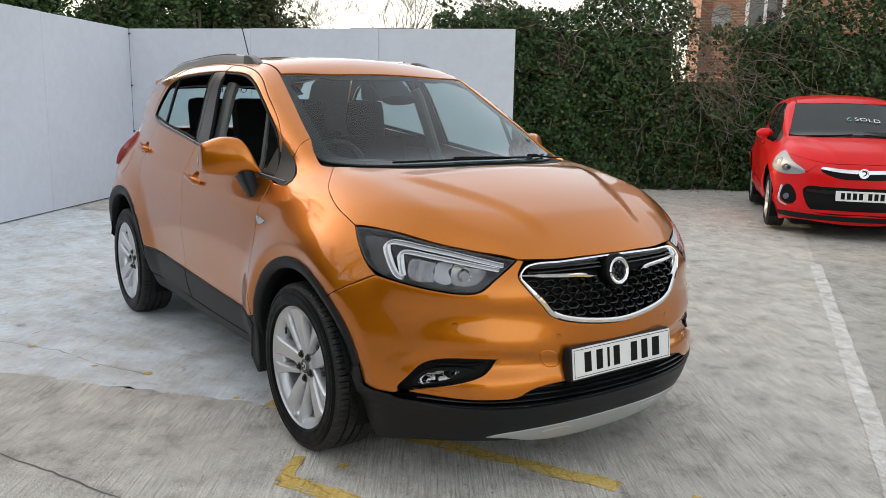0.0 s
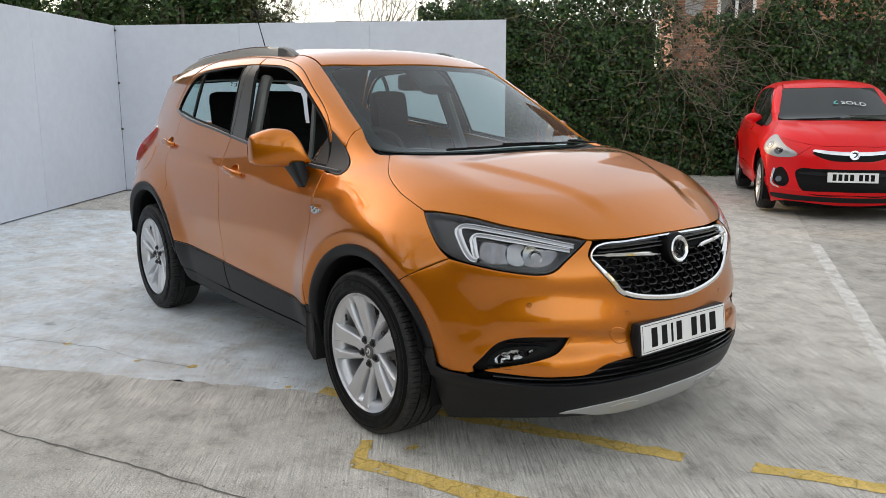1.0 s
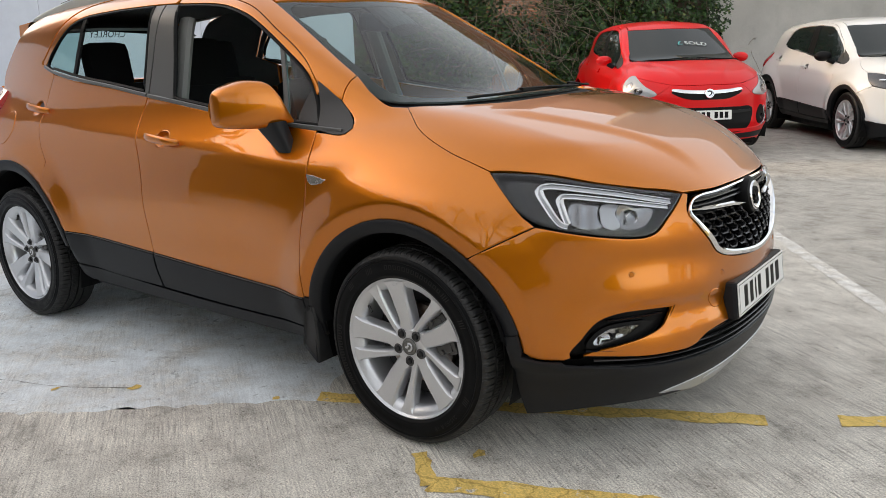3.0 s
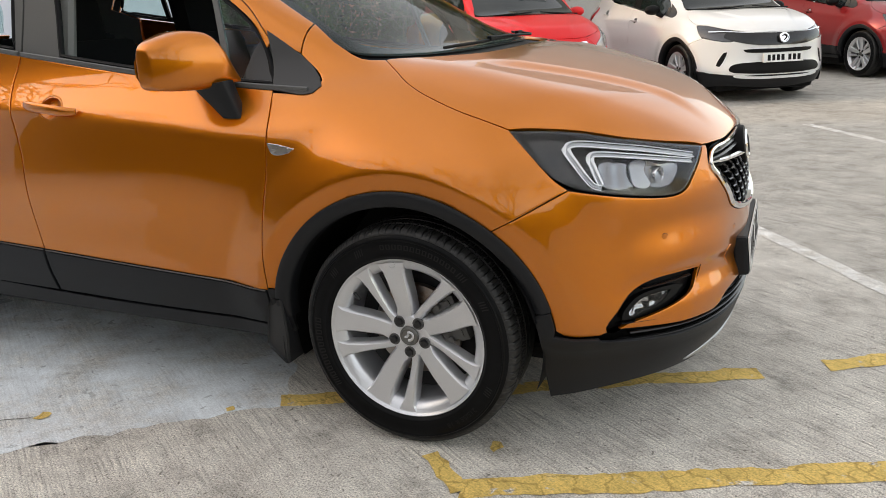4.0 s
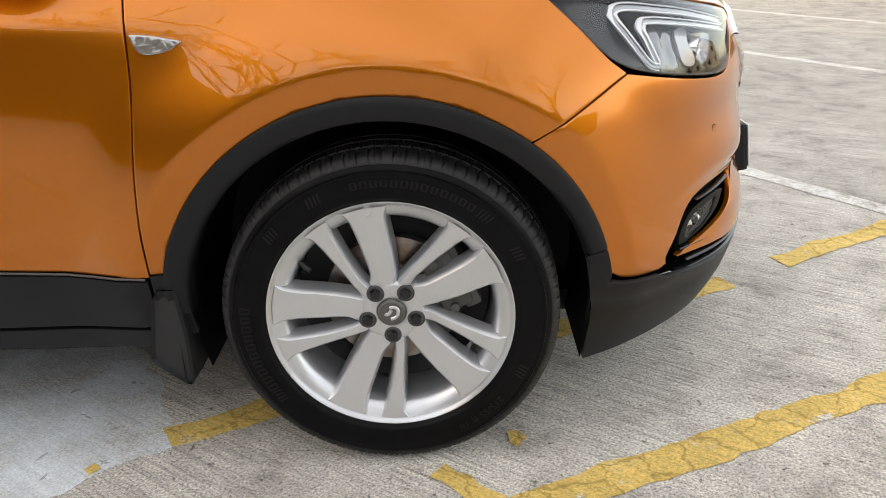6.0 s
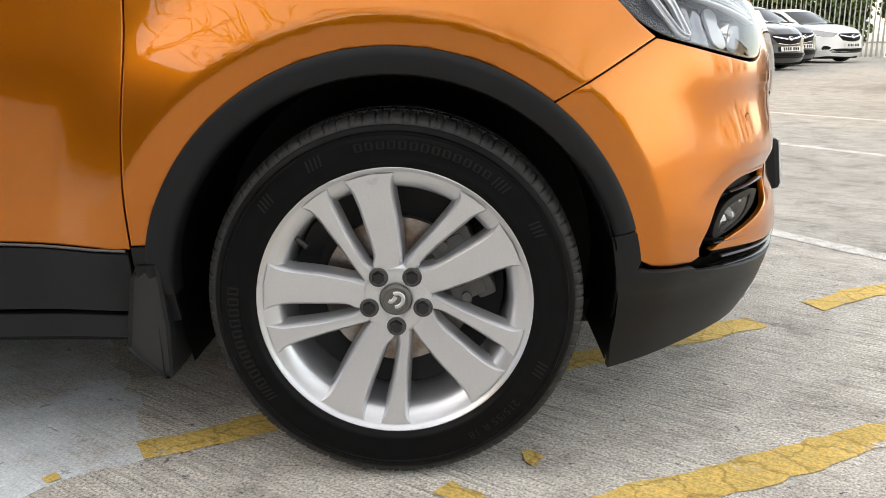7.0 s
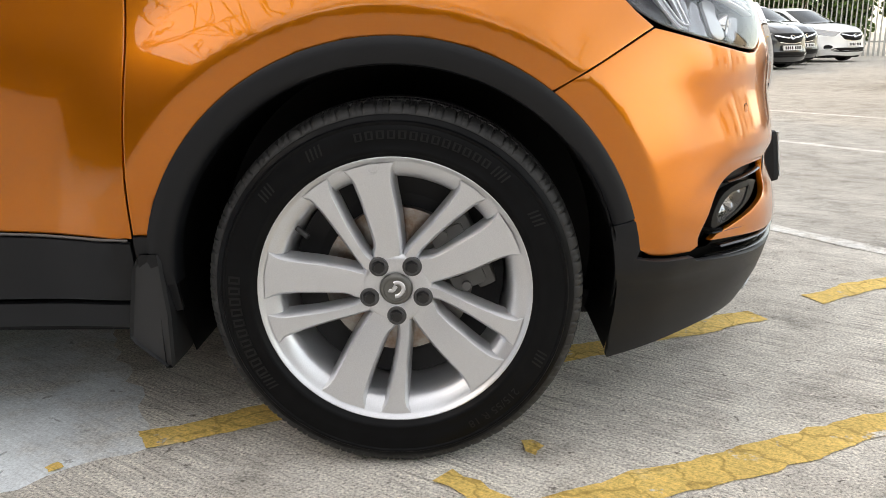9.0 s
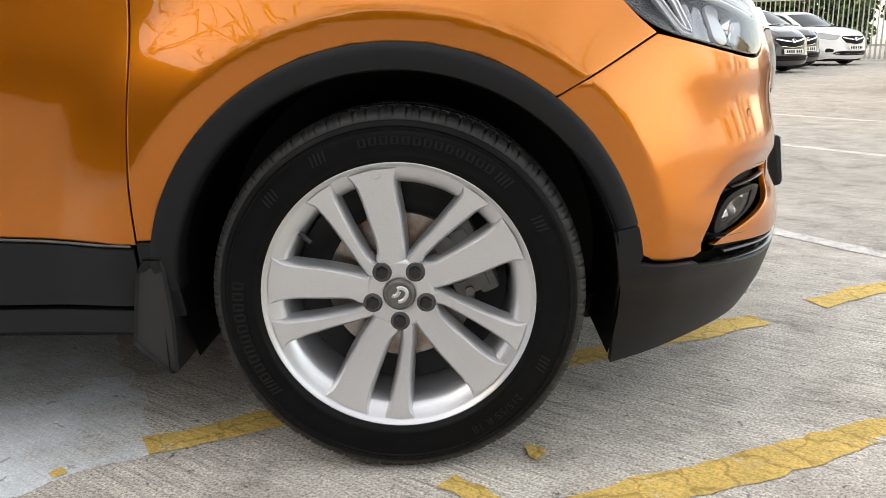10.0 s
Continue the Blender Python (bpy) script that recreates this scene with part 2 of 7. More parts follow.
m_board = mottled("painted_board", (0.635, 0.665, 0.735), 0.55, 0.7, 0.035, 9, 0.02)
m_render = mottled("render", (0.44, 0.425, 0.40), 0.9, 1.4, 0.14, 60, 0.4)
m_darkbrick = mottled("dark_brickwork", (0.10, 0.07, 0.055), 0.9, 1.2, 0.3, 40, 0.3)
m_bark = mottled("bark", (0.12, 0.095, 0.075), 0.9, 9, 0.3)
m_twig = mottled("dry_twigs", (0.20, 0.16, 0.125), 0.85, 5, 0.4)
m_galv = mottled("galvanised_steel", (0.36, 0.37, 0.355), 0.5, 6, 0.12, metal=0.6)
m_cream = mottled("cream_render", (0.66, 0.60, 0.48), 0.85, 0.8, 0.08, 20, 0.15)
m_slate = mottled("roof_slate", (0.10, 0.10, 0.105), 0.7, 3, 0.2, 12, 0.3)
m_upvc = material("white_frame", (0.8, 0.8, 0.8), 0.4)
m_dish = material("dish_grey", (0.35, 0.36, 0.37), 0.5)
m_pane = material("window_pane", (0.02, 0.025, 0.03), 0.05, Coat_Weight=1.0)


def leaf_material(name, dark, light, yellow):
    m = material(name, dark, 0.38)
    n, l, b = nodes(m)
    g = n.new("ShaderNodeNewGeometry")
    c = ramp(n, l, g.outputs["Random Per Island"], [(0.0, dark), (0.6, light), (0.93, light), (1.0, yellow)])
    l.new(c, b.inputs["Base Color"])
    b.inputs["Specular IOR Level"].default_value = 0.35
    return m


m_ivyleaf = leaf_material("ivy_leaf", (0.004, 0.011, 0.0035), (0.042, 0.096, 0.024), (0.20, 0.21, 0.065))
m_hedge = leaf_material("hedge_leaf", (0.012, 0.030, 0.008), (0.060, 0.115, 0.030), (0.16, 0.17, 0.06))
m_olive = leaf_material("olive_leaf", (0.02, 0.03, 0.010), (0.07, 0.085, 0.03), (0.14, 0.12, 0.045))
m_brick = material("brick", (0.32, 0.15, 0.10), 0.85)
n, l, b = nodes(m_brick)
tc = n.new("ShaderNodeTexCoord")
sp = n.new("ShaderNodeSeparateXYZ")
l.new(tc.outputs["Object"], sp.inputs["Vector"])
ad = n.new("ShaderNodeMath")
ad.operation = "ADD"
l.new(sp.outputs["X"], ad.inputs[0])
l.new(sp.outputs["Y"], ad.inputs[1])
cb = n.new("ShaderNodeCombineXYZ")
l.new(ad.outputs[0], cb.inputs["X"])
l.new(sp.outputs["Z"], cb.inputs["Y"])
bt = n.new("ShaderNodeTexBrick")
for k, v_ in (("Color1", (0.34, 0.14, 0.08, 1)), ("Color2", (0.42, 0.20, 0.12, 1)), ("Mortar", (0.40, 0.36, 0.31, 1))):
    bt.inputs[k].default_value = v_
for k, v_ in (("Scale", 1.0), ("Mortar Size", 0.006), ("Brick Width", 0.30), ("Row Height", 0.075)):
    bt.inputs[k].default_value = v_
l.new(cb.outputs["Vector"], bt.inputs["Vector"])
l.new(bt.outputs["Color"], b.inputs["Base Color"])
bump(n, l, b, bt.outputs["Fac"], 0.3, 0.004)

# metallic orange: fine flakes under clear lacquer
n, l, b = nodes(m_orange)
v0 = coords(n, l)
fl = ramp(n, l, noise_tex(n, l, v0, 900, 2), [(0.3, (0.52, 0.140, 0.0004)), (0.7, (0.66, 0.190, 0.0008))])
l.new(fl, b.inputs["Base Color"])
for mt, sp_ in ((m_clad, 0.26), (m_black, 0.15), (m_tyre, 0.13), (m_tyremark, 0.3), (m_cloth, 0.1), (m_cabin, 0.25), (m_joint, 0.1), (m_concrete, 0.12), (m_shadetone, 0.12), (m_floorpaint, 0.2), (m_yellow, 0.2), (m_whiteline, 0.15)):
    mt.node_tree.nodes["Principled BSDF"].inputs["Specular IOR Level"].default_value = sp_
# textured black plastic
n, l, b = nodes(m_clad)
g = noise_tex(n, l, coords(n, l), 700, 2)
bump(n, l, b, g, 0.25, 0.0006)
# tyre rubber: faint dust and brownish bloom
n, l, b = nodes(m_tyre)
v0 = coords(n, l)
l.new(ramp(n, l, noise_tex(n, l, v0, 14, 6), [(0.35, (0.0016, 0.0018, 0.0023)), (0.62, (0.0032, 0.0035, 0.0042)), (0.8, (0.007, 0.0072, 0.008))]), b.inputs["Base Color"])
l.new(ramp(n, l, noise_tex(n, l, v0, 22, 5), [(0.35, (0.50, 0.50, 0.50)), (0.65, (0.34, 0.34, 0.34))]), b.inputs["Roughness"])
# tread: dust on worn rubber
n, l, b = nodes(m_tread)
v0 = coords(n, l)
l.new(ramp(n, l, noise_tex(n, l, v0, 30, 6), [(0.3, (0.005, 0.005, 0.0055)), (0.55, (0.012, 0.012, 0.0122)), (0.75, (0.030, 0.029, 0.028))]), b.inputs["Base Color"])
# alloy
n, l, b = nodes(m_alloy)
l.new(ramp(n, l, noise_tex(n, l, coords(n, l), 500, 2), [(0.3, (0.60, 0.612, 0.635)), (0.7, (0.68, 0.692, 0.715))]), b.inputs["Base Color"])
# brake disc with rust
n, l, b = nodes(m_steel)
l.new(ramp(n, l, noise_tex(n, l, coords(n, l), 25, 5), [(0.4, (0.42, 0.40, 0.38)), (0.65, (0.24, 0.15, 0.10))]), b.inputs["Base Color"])



# ---- car bodies: one smooth surface for each car, from a few section curves ----
def curve(xs, ys):
    """A smooth curve through a few points, flat beyond its ends."""
    xs, ys = np.array(xs, float), np.array(ys, float)
    h, d = np.diff(xs), np.diff(ys) / np.diff(xs)
    m = np.zeros(len(xs))
    m[0], m[-1] = d[0], d[-1]
    for i in range(1, len(xs) - 1):
        if d[i - 1] * d[i] > 0:
            w1, w2 = 2 * h[i] + h[i - 1], h[i] + 2 * h[i - 1]
            m[i] = (w1 + w2) / (w1 / d[i - 1] + w2 / d[i])

    def f(x):
        x = np.clip(x, xs[0], xs[-1])
        i = np.clip(np.searchsorted(xs, x) - 1, 0, len(xs) - 2)
        t = (x - xs[i]) / h[i]
        return ys[i] * (1 + 2 * t) * (1 - t) ** 2 + ys[i + 1] * t * t * (3 - 2 * t) + h[i] * (m[i] * t * (1 - t) ** 2 + m[i + 1] * t * t * (t - 1))
    return f


def smax(a, b, k):
    h = np.clip(0.5 + 0.5 * (a - b) / k, 0, 1)
    return a * h + b * (1 - h) + k * h * (1 - h)


def smin(a, b, k):
    return -smax(-a, -b, k)


def step(a, b, x):
    t = np.clip((x - a) / (b - a), 0, 1)
    return t * t * (3 - 2 * t)


class Body:
    """The outside of a car: x forward from the front axle, y to its left, z up. Negative inside."""

    def __init__(self):
        self.side = curve([0.12, 0.24, 0.34, 0.43, 0.55, 0.70, 0.85, 0.95, 1.03, 1.10, 1.2], [0.77, 0.815, 0.845, 0.868, 0.882, 0.887, 0.874, 0.852, 0.825, 0.79, 0.72])
        self.nose = curve([0.12, 0.2, 0.30, 0.40, 0.5, 0.64, 0.70, 0.75, 0.80, 0.86, 0.92, 1.0], [0.74, 0.82, 0.872, 0.89, 0.882, 0.885, 0.886, 0.884, 0.878, 0.858, 0.815, 0.73])
        self.power = curve([0.3, 0.4, 0.55, 0.7, 0.9], [2.5, 2.4, 2.15, 2.05, 2.05])
        self.tail = curve([0.2, 0.35, 0.6, 0.85, 1.05, 1.2], [-3.25, -3.35, -3.40, -3.36, -3.28, -3.2])
        self.hood = curve([-3.4, -1.2, -0.6, -0.3, 0.0, 0.25, 0.45, 0.6, 0.72, 0.82, 0.9], [1.2, 1.195, 1.18, 1.17, 1.145, 1.10, 1.05, 1.00, 0.945, 0.885, 0.80])
        self.cabin = curve([0.95, 1.1, 1.3, 1.4, 1.52, 1.6, 1.7], [0.825, 0.785, 0.722, 0.69, 0.645, 0.60, 0.53])
        self.roof = curve([-3.2, -2.9, -2.3, -1.7, -1.2, -0.85, -0.5], [1.53, 1.575, 1.625, 1.645, 1.625, 1.59, 1.52])
        self.screen = (0.0, 1.12, -0.88, 1.585)
        self.back = (-3.30, 1.05, -3.06, 1.52)
        self.ridge, self.fall = curve([-0.3, 0.0, 0.43, 0.7, 0.78, 0.9], [0.66, 0.635, 0.60, 0.452, 0.385, 0.30]), 0.34
        self.wheels = (0.0, -2.555)
        self.hub, self.arch = 0.342, 0.445
        self.x0, self.x1, self.flare, self.dent = 0.15, -2.55, 0.031, 0.012
        self.lo, self.belt = 0.30, 0.98

    def lower(self, x, y, z):
        ay = np.abs(y)
        w = self.side(z)
        for wx in self.wheels:
            r = np.hypot(x - wx, z - self.hub)
            up = (self.arch + 0.185 - r) / 0.130
            ramp_ = smin(up, 1.95 - 0.95 * up, 0.17)
            w = w + self.flare * smax(ramp_, 0 * r, 0.25) * step(0.1, 0.5, z)
        mid = step(-2.1, -1.75, x) * (1 - step(-0.85, -0.5, x))
        w = w - self.dent * mid * np.exp(-((z - 0.60 - 0.05 * (x + 1.3)) / 0.11) ** 2)
        w = w + 0.010 * np.exp(-((z - 0.945 + 0.055 * (x + 0.9)) / 0.045) ** 2) * step(-3.1, -2.6, x) * (1 - step(-0.75, -0.2, x))
        n = self.power(z)
        fx = np.clip(x - self.x0, 0, None) / (self.nose(z) - self.x0)
        bx = np.clip(self.x1 - x, 0, None) / (self.x1 - self.tail(z))
        q = np.where(x > self.x1, n, 3.2)
        e = (np.maximum(fx, bx) ** q + (ay / w) ** q) ** (1 / q)
        wall = (e - 1) * w
        top = z - (self.hood(x) - 0.045 * (ay / 0.75) ** 2 - self.fall * smax(ay - self.ridge(x), 0 * ay, 0.05))
        return smax(wall, top * 0.95, 0.15)

    def upper(self, x, y, z):
        ay = np.abs(y)
        w = self.cabin(z) - 0.13 * np.clip((x + 1.0) / 0.7, 0, 2) ** 2 * 0.6 - 0.085 * np.clip((-2.0 - x) / 0.9, 0, 2) ** 2
        side = (ay - w) * 0.95
        ax, az, bx, bz = self.screen
        d = math.hypot(bx - ax, bz - az)
        front = ((x - ax) * (bz - az) - (z - az) * (bx - ax)) / d + 0.2 * ay * ay
        ax, az, bx, bz = self.back
        d = math.hypot(bx - ax, bz - az)
        rear = (-(x - ax) * (bz - az) + (z - az) * (bx - ax)) / d + 0.15 * ay * ay
        roof = z - self.roof(x) + 0.05 * (ay / 0.6) ** 2
        return smax(smax(smax(smax(side, roof, 0.13), front, 0.05), rear, 0.06), self.belt - z, 0.04)

    def field(self, p):
        x, y, z = p[:, 0], p[:, 1], p[:, 2]
        return smin(self.lower(x, y, z), self.upper(x, y, z), 0.05)

    def normal(self, p, h=0.002):
        f = self.field(np.concatenate([p] + [p + h * np.eye(3)[i] for i in range(3)])).reshape(4, -1)
        g = (f[1:] - f[0]).T
        return g / np.linalg.norm(g, axis=1)[:, None]

    def meet(self, a, b):
        """Where the lines from a (inside) to b (outside) leave the surface."""
        lo, hi = np.zeros(len(a)), np.ones(len(a))
        for _ in range(18):
            m = (lo + hi) / 2
            inside = self.field(a + (b - a) * m[:, None]) < 0
            lo, hi = np.where(inside, m, lo), np.where(inside, hi, m)
        return a + (b - a) * lo[:, None]

    def on_side(self, uv):
        """uv: x, z, seen from the car's right."""
        uv = np.asarray(uv, float)
        a = np.stack([uv[:, 0], np.full(len(uv), -self.lo), uv[:, 1]], 1)
        return self.meet(a, a + np.array([0, -1.2, 0]))

    def on_nose(self, uv):
        """uv: degrees from the car's right (0) round to straight ahead (90), z."""
        uv = np.asarray(uv, float)
        t = np.radians(uv[:, 0])
        a = np.stack([np.full(len(uv), self.x0 + 0.05), np.zeros(len(uv)), uv[:, 1]], 1)
        return self.meet(a, a + 1.6 * np.stack([np.sin(t), -np.cos(t), np.zeros(len(uv))], 1))

    def on_top(self, uv):
        """uv: x, y, from above."""
        uv = np.asarray(uv, float)
        a = np.stack([uv[:, 0], uv[:, 1], np.full(len(uv), 0.6)], 1)
        return self.meet(a, a + np.array([0, 0, 1.4]))

    def on_arc(self, uv):
        """uv: x, and the angle up from the level (times 0.6) about a line along the car at height 0.62."""
        uv = np.asarray(uv, float)
        t = uv[:, 1] / 0.6
        a = np.stack([uv[:, 0], np.zeros(len(uv)), np.full(len(uv), 0.62)], 1)
        return self.meet(a, a + 1.5 * np.stack([0 * t, -np.cos(t), np.sin(t)], 1))

    def on_tail(self, uv):
        """uv: degrees from the car's right (0) round to straight behind (90), z."""
        uv = np.asarray(uv, float)
        t = np.radians(uv[:, 0])
        a = np.stack([np.full(len(uv), -2.7), np.zeros(len(uv)), uv[:, 1]], 1)
        return self.meet(a, a + 1.6 * np.stack([-np.sin(t), -np.cos(t), np.zeros(len(uv))], 1))


SCALE = {"on_side": 1.0, "on_top": 1.0, "on_arc": 1.0, "on_nose": 80.0, "on_tail": 80.0}


def arc(x, y, z):
    return (x, 0.6 * math.atan2(z - 0.62, abs(y)))


def smooth_loop(knots, gap=0.02, closed=True):
    """Points along a curve through the knots; a knot with a third entry is a sharp corner."""
    n = len(knots)
    out = []
    for i in range(n if closed else n - 1):
        a, b = knots[i], knots[(i + 1) % n]
        p0 = knots[i - 1] if (closed or i > 0) and len(a) < 3 else a
        p3 = knots[(i + 2) % n] if (closed or i + 2 < n) and len(b) < 3 else b
        A, B, P, Q = (np.array(k[:2], float) for k in (a, b, p0, p3))
        d = np.linalg.norm(B - A)
        ta = (B - P) / max(np.linalg.norm(B - P), 1e-6) * d if len(a) < 3 else (B - A)
        tb = (Q - A) / max(np.linalg.norm(Q - A), 1e-6) * d if len(b) < 3 else (B - A)
        m = max(1, int(d / gap))
        for j in range(m):
            t = j / m
            out.append((2 * t ** 3 - 3 * t * t + 1) * A + (t ** 3 - 2 * t * t + t) * ta + (3 * t * t - 2 * t ** 3) * B + (t ** 3 - t * t) * tb)
    if not closed:
        out.append(np.array(knots[-1][:2], float))
    return np.array(out)


def inside(poly, p):
    x, y = p[:, 0], p[:, 1]
    r = np.zeros(len(p), bool)
    for (ax, ay), (bx, by) in zip(poly, np.roll(poly, -1, 0)):
        c = (ay > y) != (by > y)
        if c.any():
            r ^= c & (x < (bx - ax) * (y - ay) / (by - ay + 1e-12) + ax)
    return r


def near(poly, p):
    d = np.full(len(p), 9.0)
    for a, b in zip(poly, np.roll(poly, -1, 0)):
        e = b - a
        t = np.clip(((p - a) @ e) / max(e @ e, 1e-12), 0, 1)
        d = np.minimum(d, np.linalg.norm(p - a - t[:, None] * e, axis=1))
    return d


def shrink(poly, g):
    """The loop drawn in by g."""
    if np.sum(poly[:, 0] * np.roll(poly[:, 1], -1) - np.roll(poly[:, 0], -1) * poly[:, 1]) < 0:
        poly = poly[::-1]
    e = np.roll(poly, -1, 0) - poly
    e /= np.maximum(np.linalg.norm(e, axis=1), 1e-9)[:, None]
    n = np.stack([-e[:, 1], e[:, 0]], 1)
    m = n + np.roll(n, 1, 0)
    m /= np.maximum(np.linalg.norm(m, axis=1), 1e-9)[:, None]
    c = np.clip(np.sum(m * n, 1), 0.5, 1)
    return poly + m * (g / c)[:, None]


def sheet(body, way, knots, gap=0.0008, grid=0.035, depth=0.012, lift=None, holes=(), fine=0.02, round_edge=0.22):
    """A body panel on the car's surface within an outline: points, faces, normals."""
    sc = SCALE[way]

    def scaled(k):
        return [(p[0] / sc, p[1], *p[2:]) for p in k]

    place = {"on_side": body.on_side, "on_top": body.on_top, "on_arc": body.on_arc, "on_nose": body.on_nose, "on_tail": body.on_tail}[way]

    def surf(uv):
        q = uv * np.array([sc, 1.0])
        p = place(q)
        if lift is None:
            return p
        d = lift(q) if callable(lift) else np.full(len(q), lift)
        return p + body.normal(p) * d[:, None]

    loops = [shrink(smooth_loop(scaled(knots), fine), gap)] + [shrink(smooth_loop(scaled(h), fine), -gap) for h in holes]
    rings = [shrink(loops[0], 0.0035)] + [shrink(h, -0.0035) for h in loops[1:]]
    lo, hi = loops[0].min(0), loops[0].max(0)
    gx, gy = np.meshgrid(np.arange(lo[0], hi[0], grid), np.arange(lo[1], hi[1], grid))
    gx = gx + (np.arange(gx.shape[0]) % 2)[:, None] * grid / 2
    g = np.stack([gx.ravel(), gy.ravel()], 1)
    keep = inside(loops[0], g) & (near(loops[0], g) > 0.012)
    for h in loops[1:]:
        keep &= ~inside(h, g) & (near(h, g) > 0.012)
    pts, edges = [], []
    for lp in loops:
        k = len(pts)
        pts += list(lp)
        edges += [(k + i, k + (i + 1) % len(lp)) for i in range(len(lp))]
    for r, lp in zip(rings, loops):
        ok = inside(loops[0], r)
        for h in loops[1:]:
            ok &= ~inside(h, r)
        pts += [q for q, o in zip(r, ok) if o]
    pts += list(g[keep])
    vs, _, fs, _, _, _ = delaunay_2d_cdt([Vector(p) for p in pts], edges, [], 0, 1e-5)
    vs = np.array([tuple(v) for v in vs])
    fs = np.array([f for f in fs if len(f) == 3])
    c = vs[fs].mean(1)
    ok = inside(loops[0], c)
    for h in loops[1:]:
        ok &= ~inside(h, c)
    fs = fs[ok]
    used = np.unique(fs)
    remap = -np.ones(len(vs), int)
    remap[used] = np.arange(len(used))
    vs, fs = vs[used], remap[fs]
    P = surf(vs)
    h = 0.003
    du, dv = surf(vs + [h, 0]) - surf(vs - [h, 0]), surf(vs + [0, h]) - surf(vs - [0, h])
    N = np.cross(du, dv)
    N /= np.maximum(np.linalg.norm(N, axis=1), 1e-12)[:, None]
    bn = body.normal(P)
    N *= np.sign(np.sum(N * bn, 1))[:, None]
    fn = np.cross(P[fs[:, 1]] - P[fs[:, 0]], P[fs[:, 2]] - P[fs[:, 0]])
    flip = np.sum(fn * bn[fs[:, 0]], 1) < 0
    fs[flip] = fs[flip][:, ::-1]
    cnt = {}
    for f in fs:
        for a, b in ((f[0], f[1]), (f[1], f[2]), (f[2], f[0])):
            cnt[(a, b)] = 1
    rim = [(a, b) for a, b in cnt if (b, a) not in cnt]
    V, NN, F = [*P], [*N], [tuple(f) for f in fs]
    out = {}
    for a, b in rim:
        t = P[b] - P[a]
        o = np.cross(t, N[a])
        o /= max(np.linalg.norm(o), 1e-9)
        for k in (a, b):
            out[k] = out.get(k, 0) + o
    low = {}
    for k, o in out.items():
        o = o / max(np.linalg.norm(o), 1e-9)
        NN[k] = N[k] + o * round_edge
        low[k] = (len(V), len(V) + 1)
        V += [P[k], P[k] - N[k] * depth]
        NN += [o + 0.3 * N[k], o]
    for a, b in rim:
        F.append((low[b][0], low[a][0], low[a][1], low[b][1]))
    return np.array(V), F, np.array(NN)


def panel(name, data, mat, parent, both=False, label=""):
    """Links panel data as one part, and its mirror image on the car's other side."""
    V, F, N = data
    made = []
    for s in ((1, -1) if both else (1,)):
        m = np.array([1, s, 1])
        ob = mesh_ob(name, V * m, F if s > 0 else [f[::-1] for f in F], mat, True, parent, label)
        ob.data.normals_split_custom_set_from_vertices([tuple(n / max(np.linalg.norm(n), 1e-9)) for n in N * m])
        made.append(ob)
    return made


def both_ways(half, sc=180.0):
    """An outline that is closed by its own mirror image: half runs from one end on the middle line round to the other."""
    return list(half) + [(sc - k[0], *k[1:]) for k in half[::-1] if abs(k[0] - sc / 2) > 1e-6]


def both_y(half):
    return list(half) + [(k[0], -k[1], *k[2:]) for k in half[::-1] if abs(k[1]) > 1e-6]


# ---- shapes ----
def sweep(bm, path, radius, sides=8, squash=None, up=Vector((0, 0, 1)), caps=True):
    """A rounded rod along a path; squash: the section's half-sizes across and upward."""
    path = [Vector(p) for p in path]
    a, b = squash or (radius, radius)
    rings = []
    for i, p in enumerate(path):
        t = (path[min(i + 1, len(path) - 1)] - path[max(i - 1, 0)]).normalized()
        s = t.cross(up).normalized()
        u = s.cross(t).normalized()
        rings.append([bm.verts.new(p + s * a * math.cos(2 * math.pi * k / sides) + u * b * math.sin(2 * math.pi * k / sides)) for k in range(sides)])
    for r, q in zip(rings, rings[1:]):
        for k in range(sides):
            bm.faces.new((r[k], r[(k + 1) % sides], q[(k + 1) % sides], q[k]))
    if caps:
        bm.faces.new(rings[0][::-1])
        bm.faces.new(rings[-1])
    return rings


def turned(bm, profile, seg=64, axis="Y", close=False, bump=None):
    """Turns a profile of (radius, offset along the axis) about the y axis."""
    rings = []
    for k in range(seg):
        a = 2 * math.pi * k / seg
        ring = []
        for j, (r, y) in enumerate(profile):
            if bump:
                r, y = bump(j, k, r, y)
            ring.append(bm.verts.new((r * math.sin(a), y, r * math.cos(a))))
        rings.append(ring)
    n = len(profile)
    for k in range(seg):
        p, q = rings[k], rings[(k + 1) % seg]
        for j in range(n if close else n - 1):
            bm.faces.new((p[j], p[(j + 1) % n], q[(j + 1) % n], q[j]))
    return rings


def letters(text, size, thick=0.0, align="CENTER"):
    """Points and faces of a line of writing in the xy plane."""
    cu = bpy.data.curves.new("writing", "FONT")
    cu.body, cu.size, cu.extrude, cu.align_x, cu.align_y, cu.resolution_u = text, size, thick, align, "CENTER", 3
    ob = bpy.data.objects.new("writing", cu)
    scene.collection.objects.link(ob)
    ev = ob.evaluated_get(bpy.context.evaluated_depsgraph_get())
    me = ev.to_mesh()
    vs, fs = [Vector(v.co) for v in me.vertices], [tuple(p.vertices) for p in me.polygons]
    ev.to_mesh_clear()
    bpy.data.objects.remove(ob)
    bpy.data.curves.remove(cu)
    return vs, fs




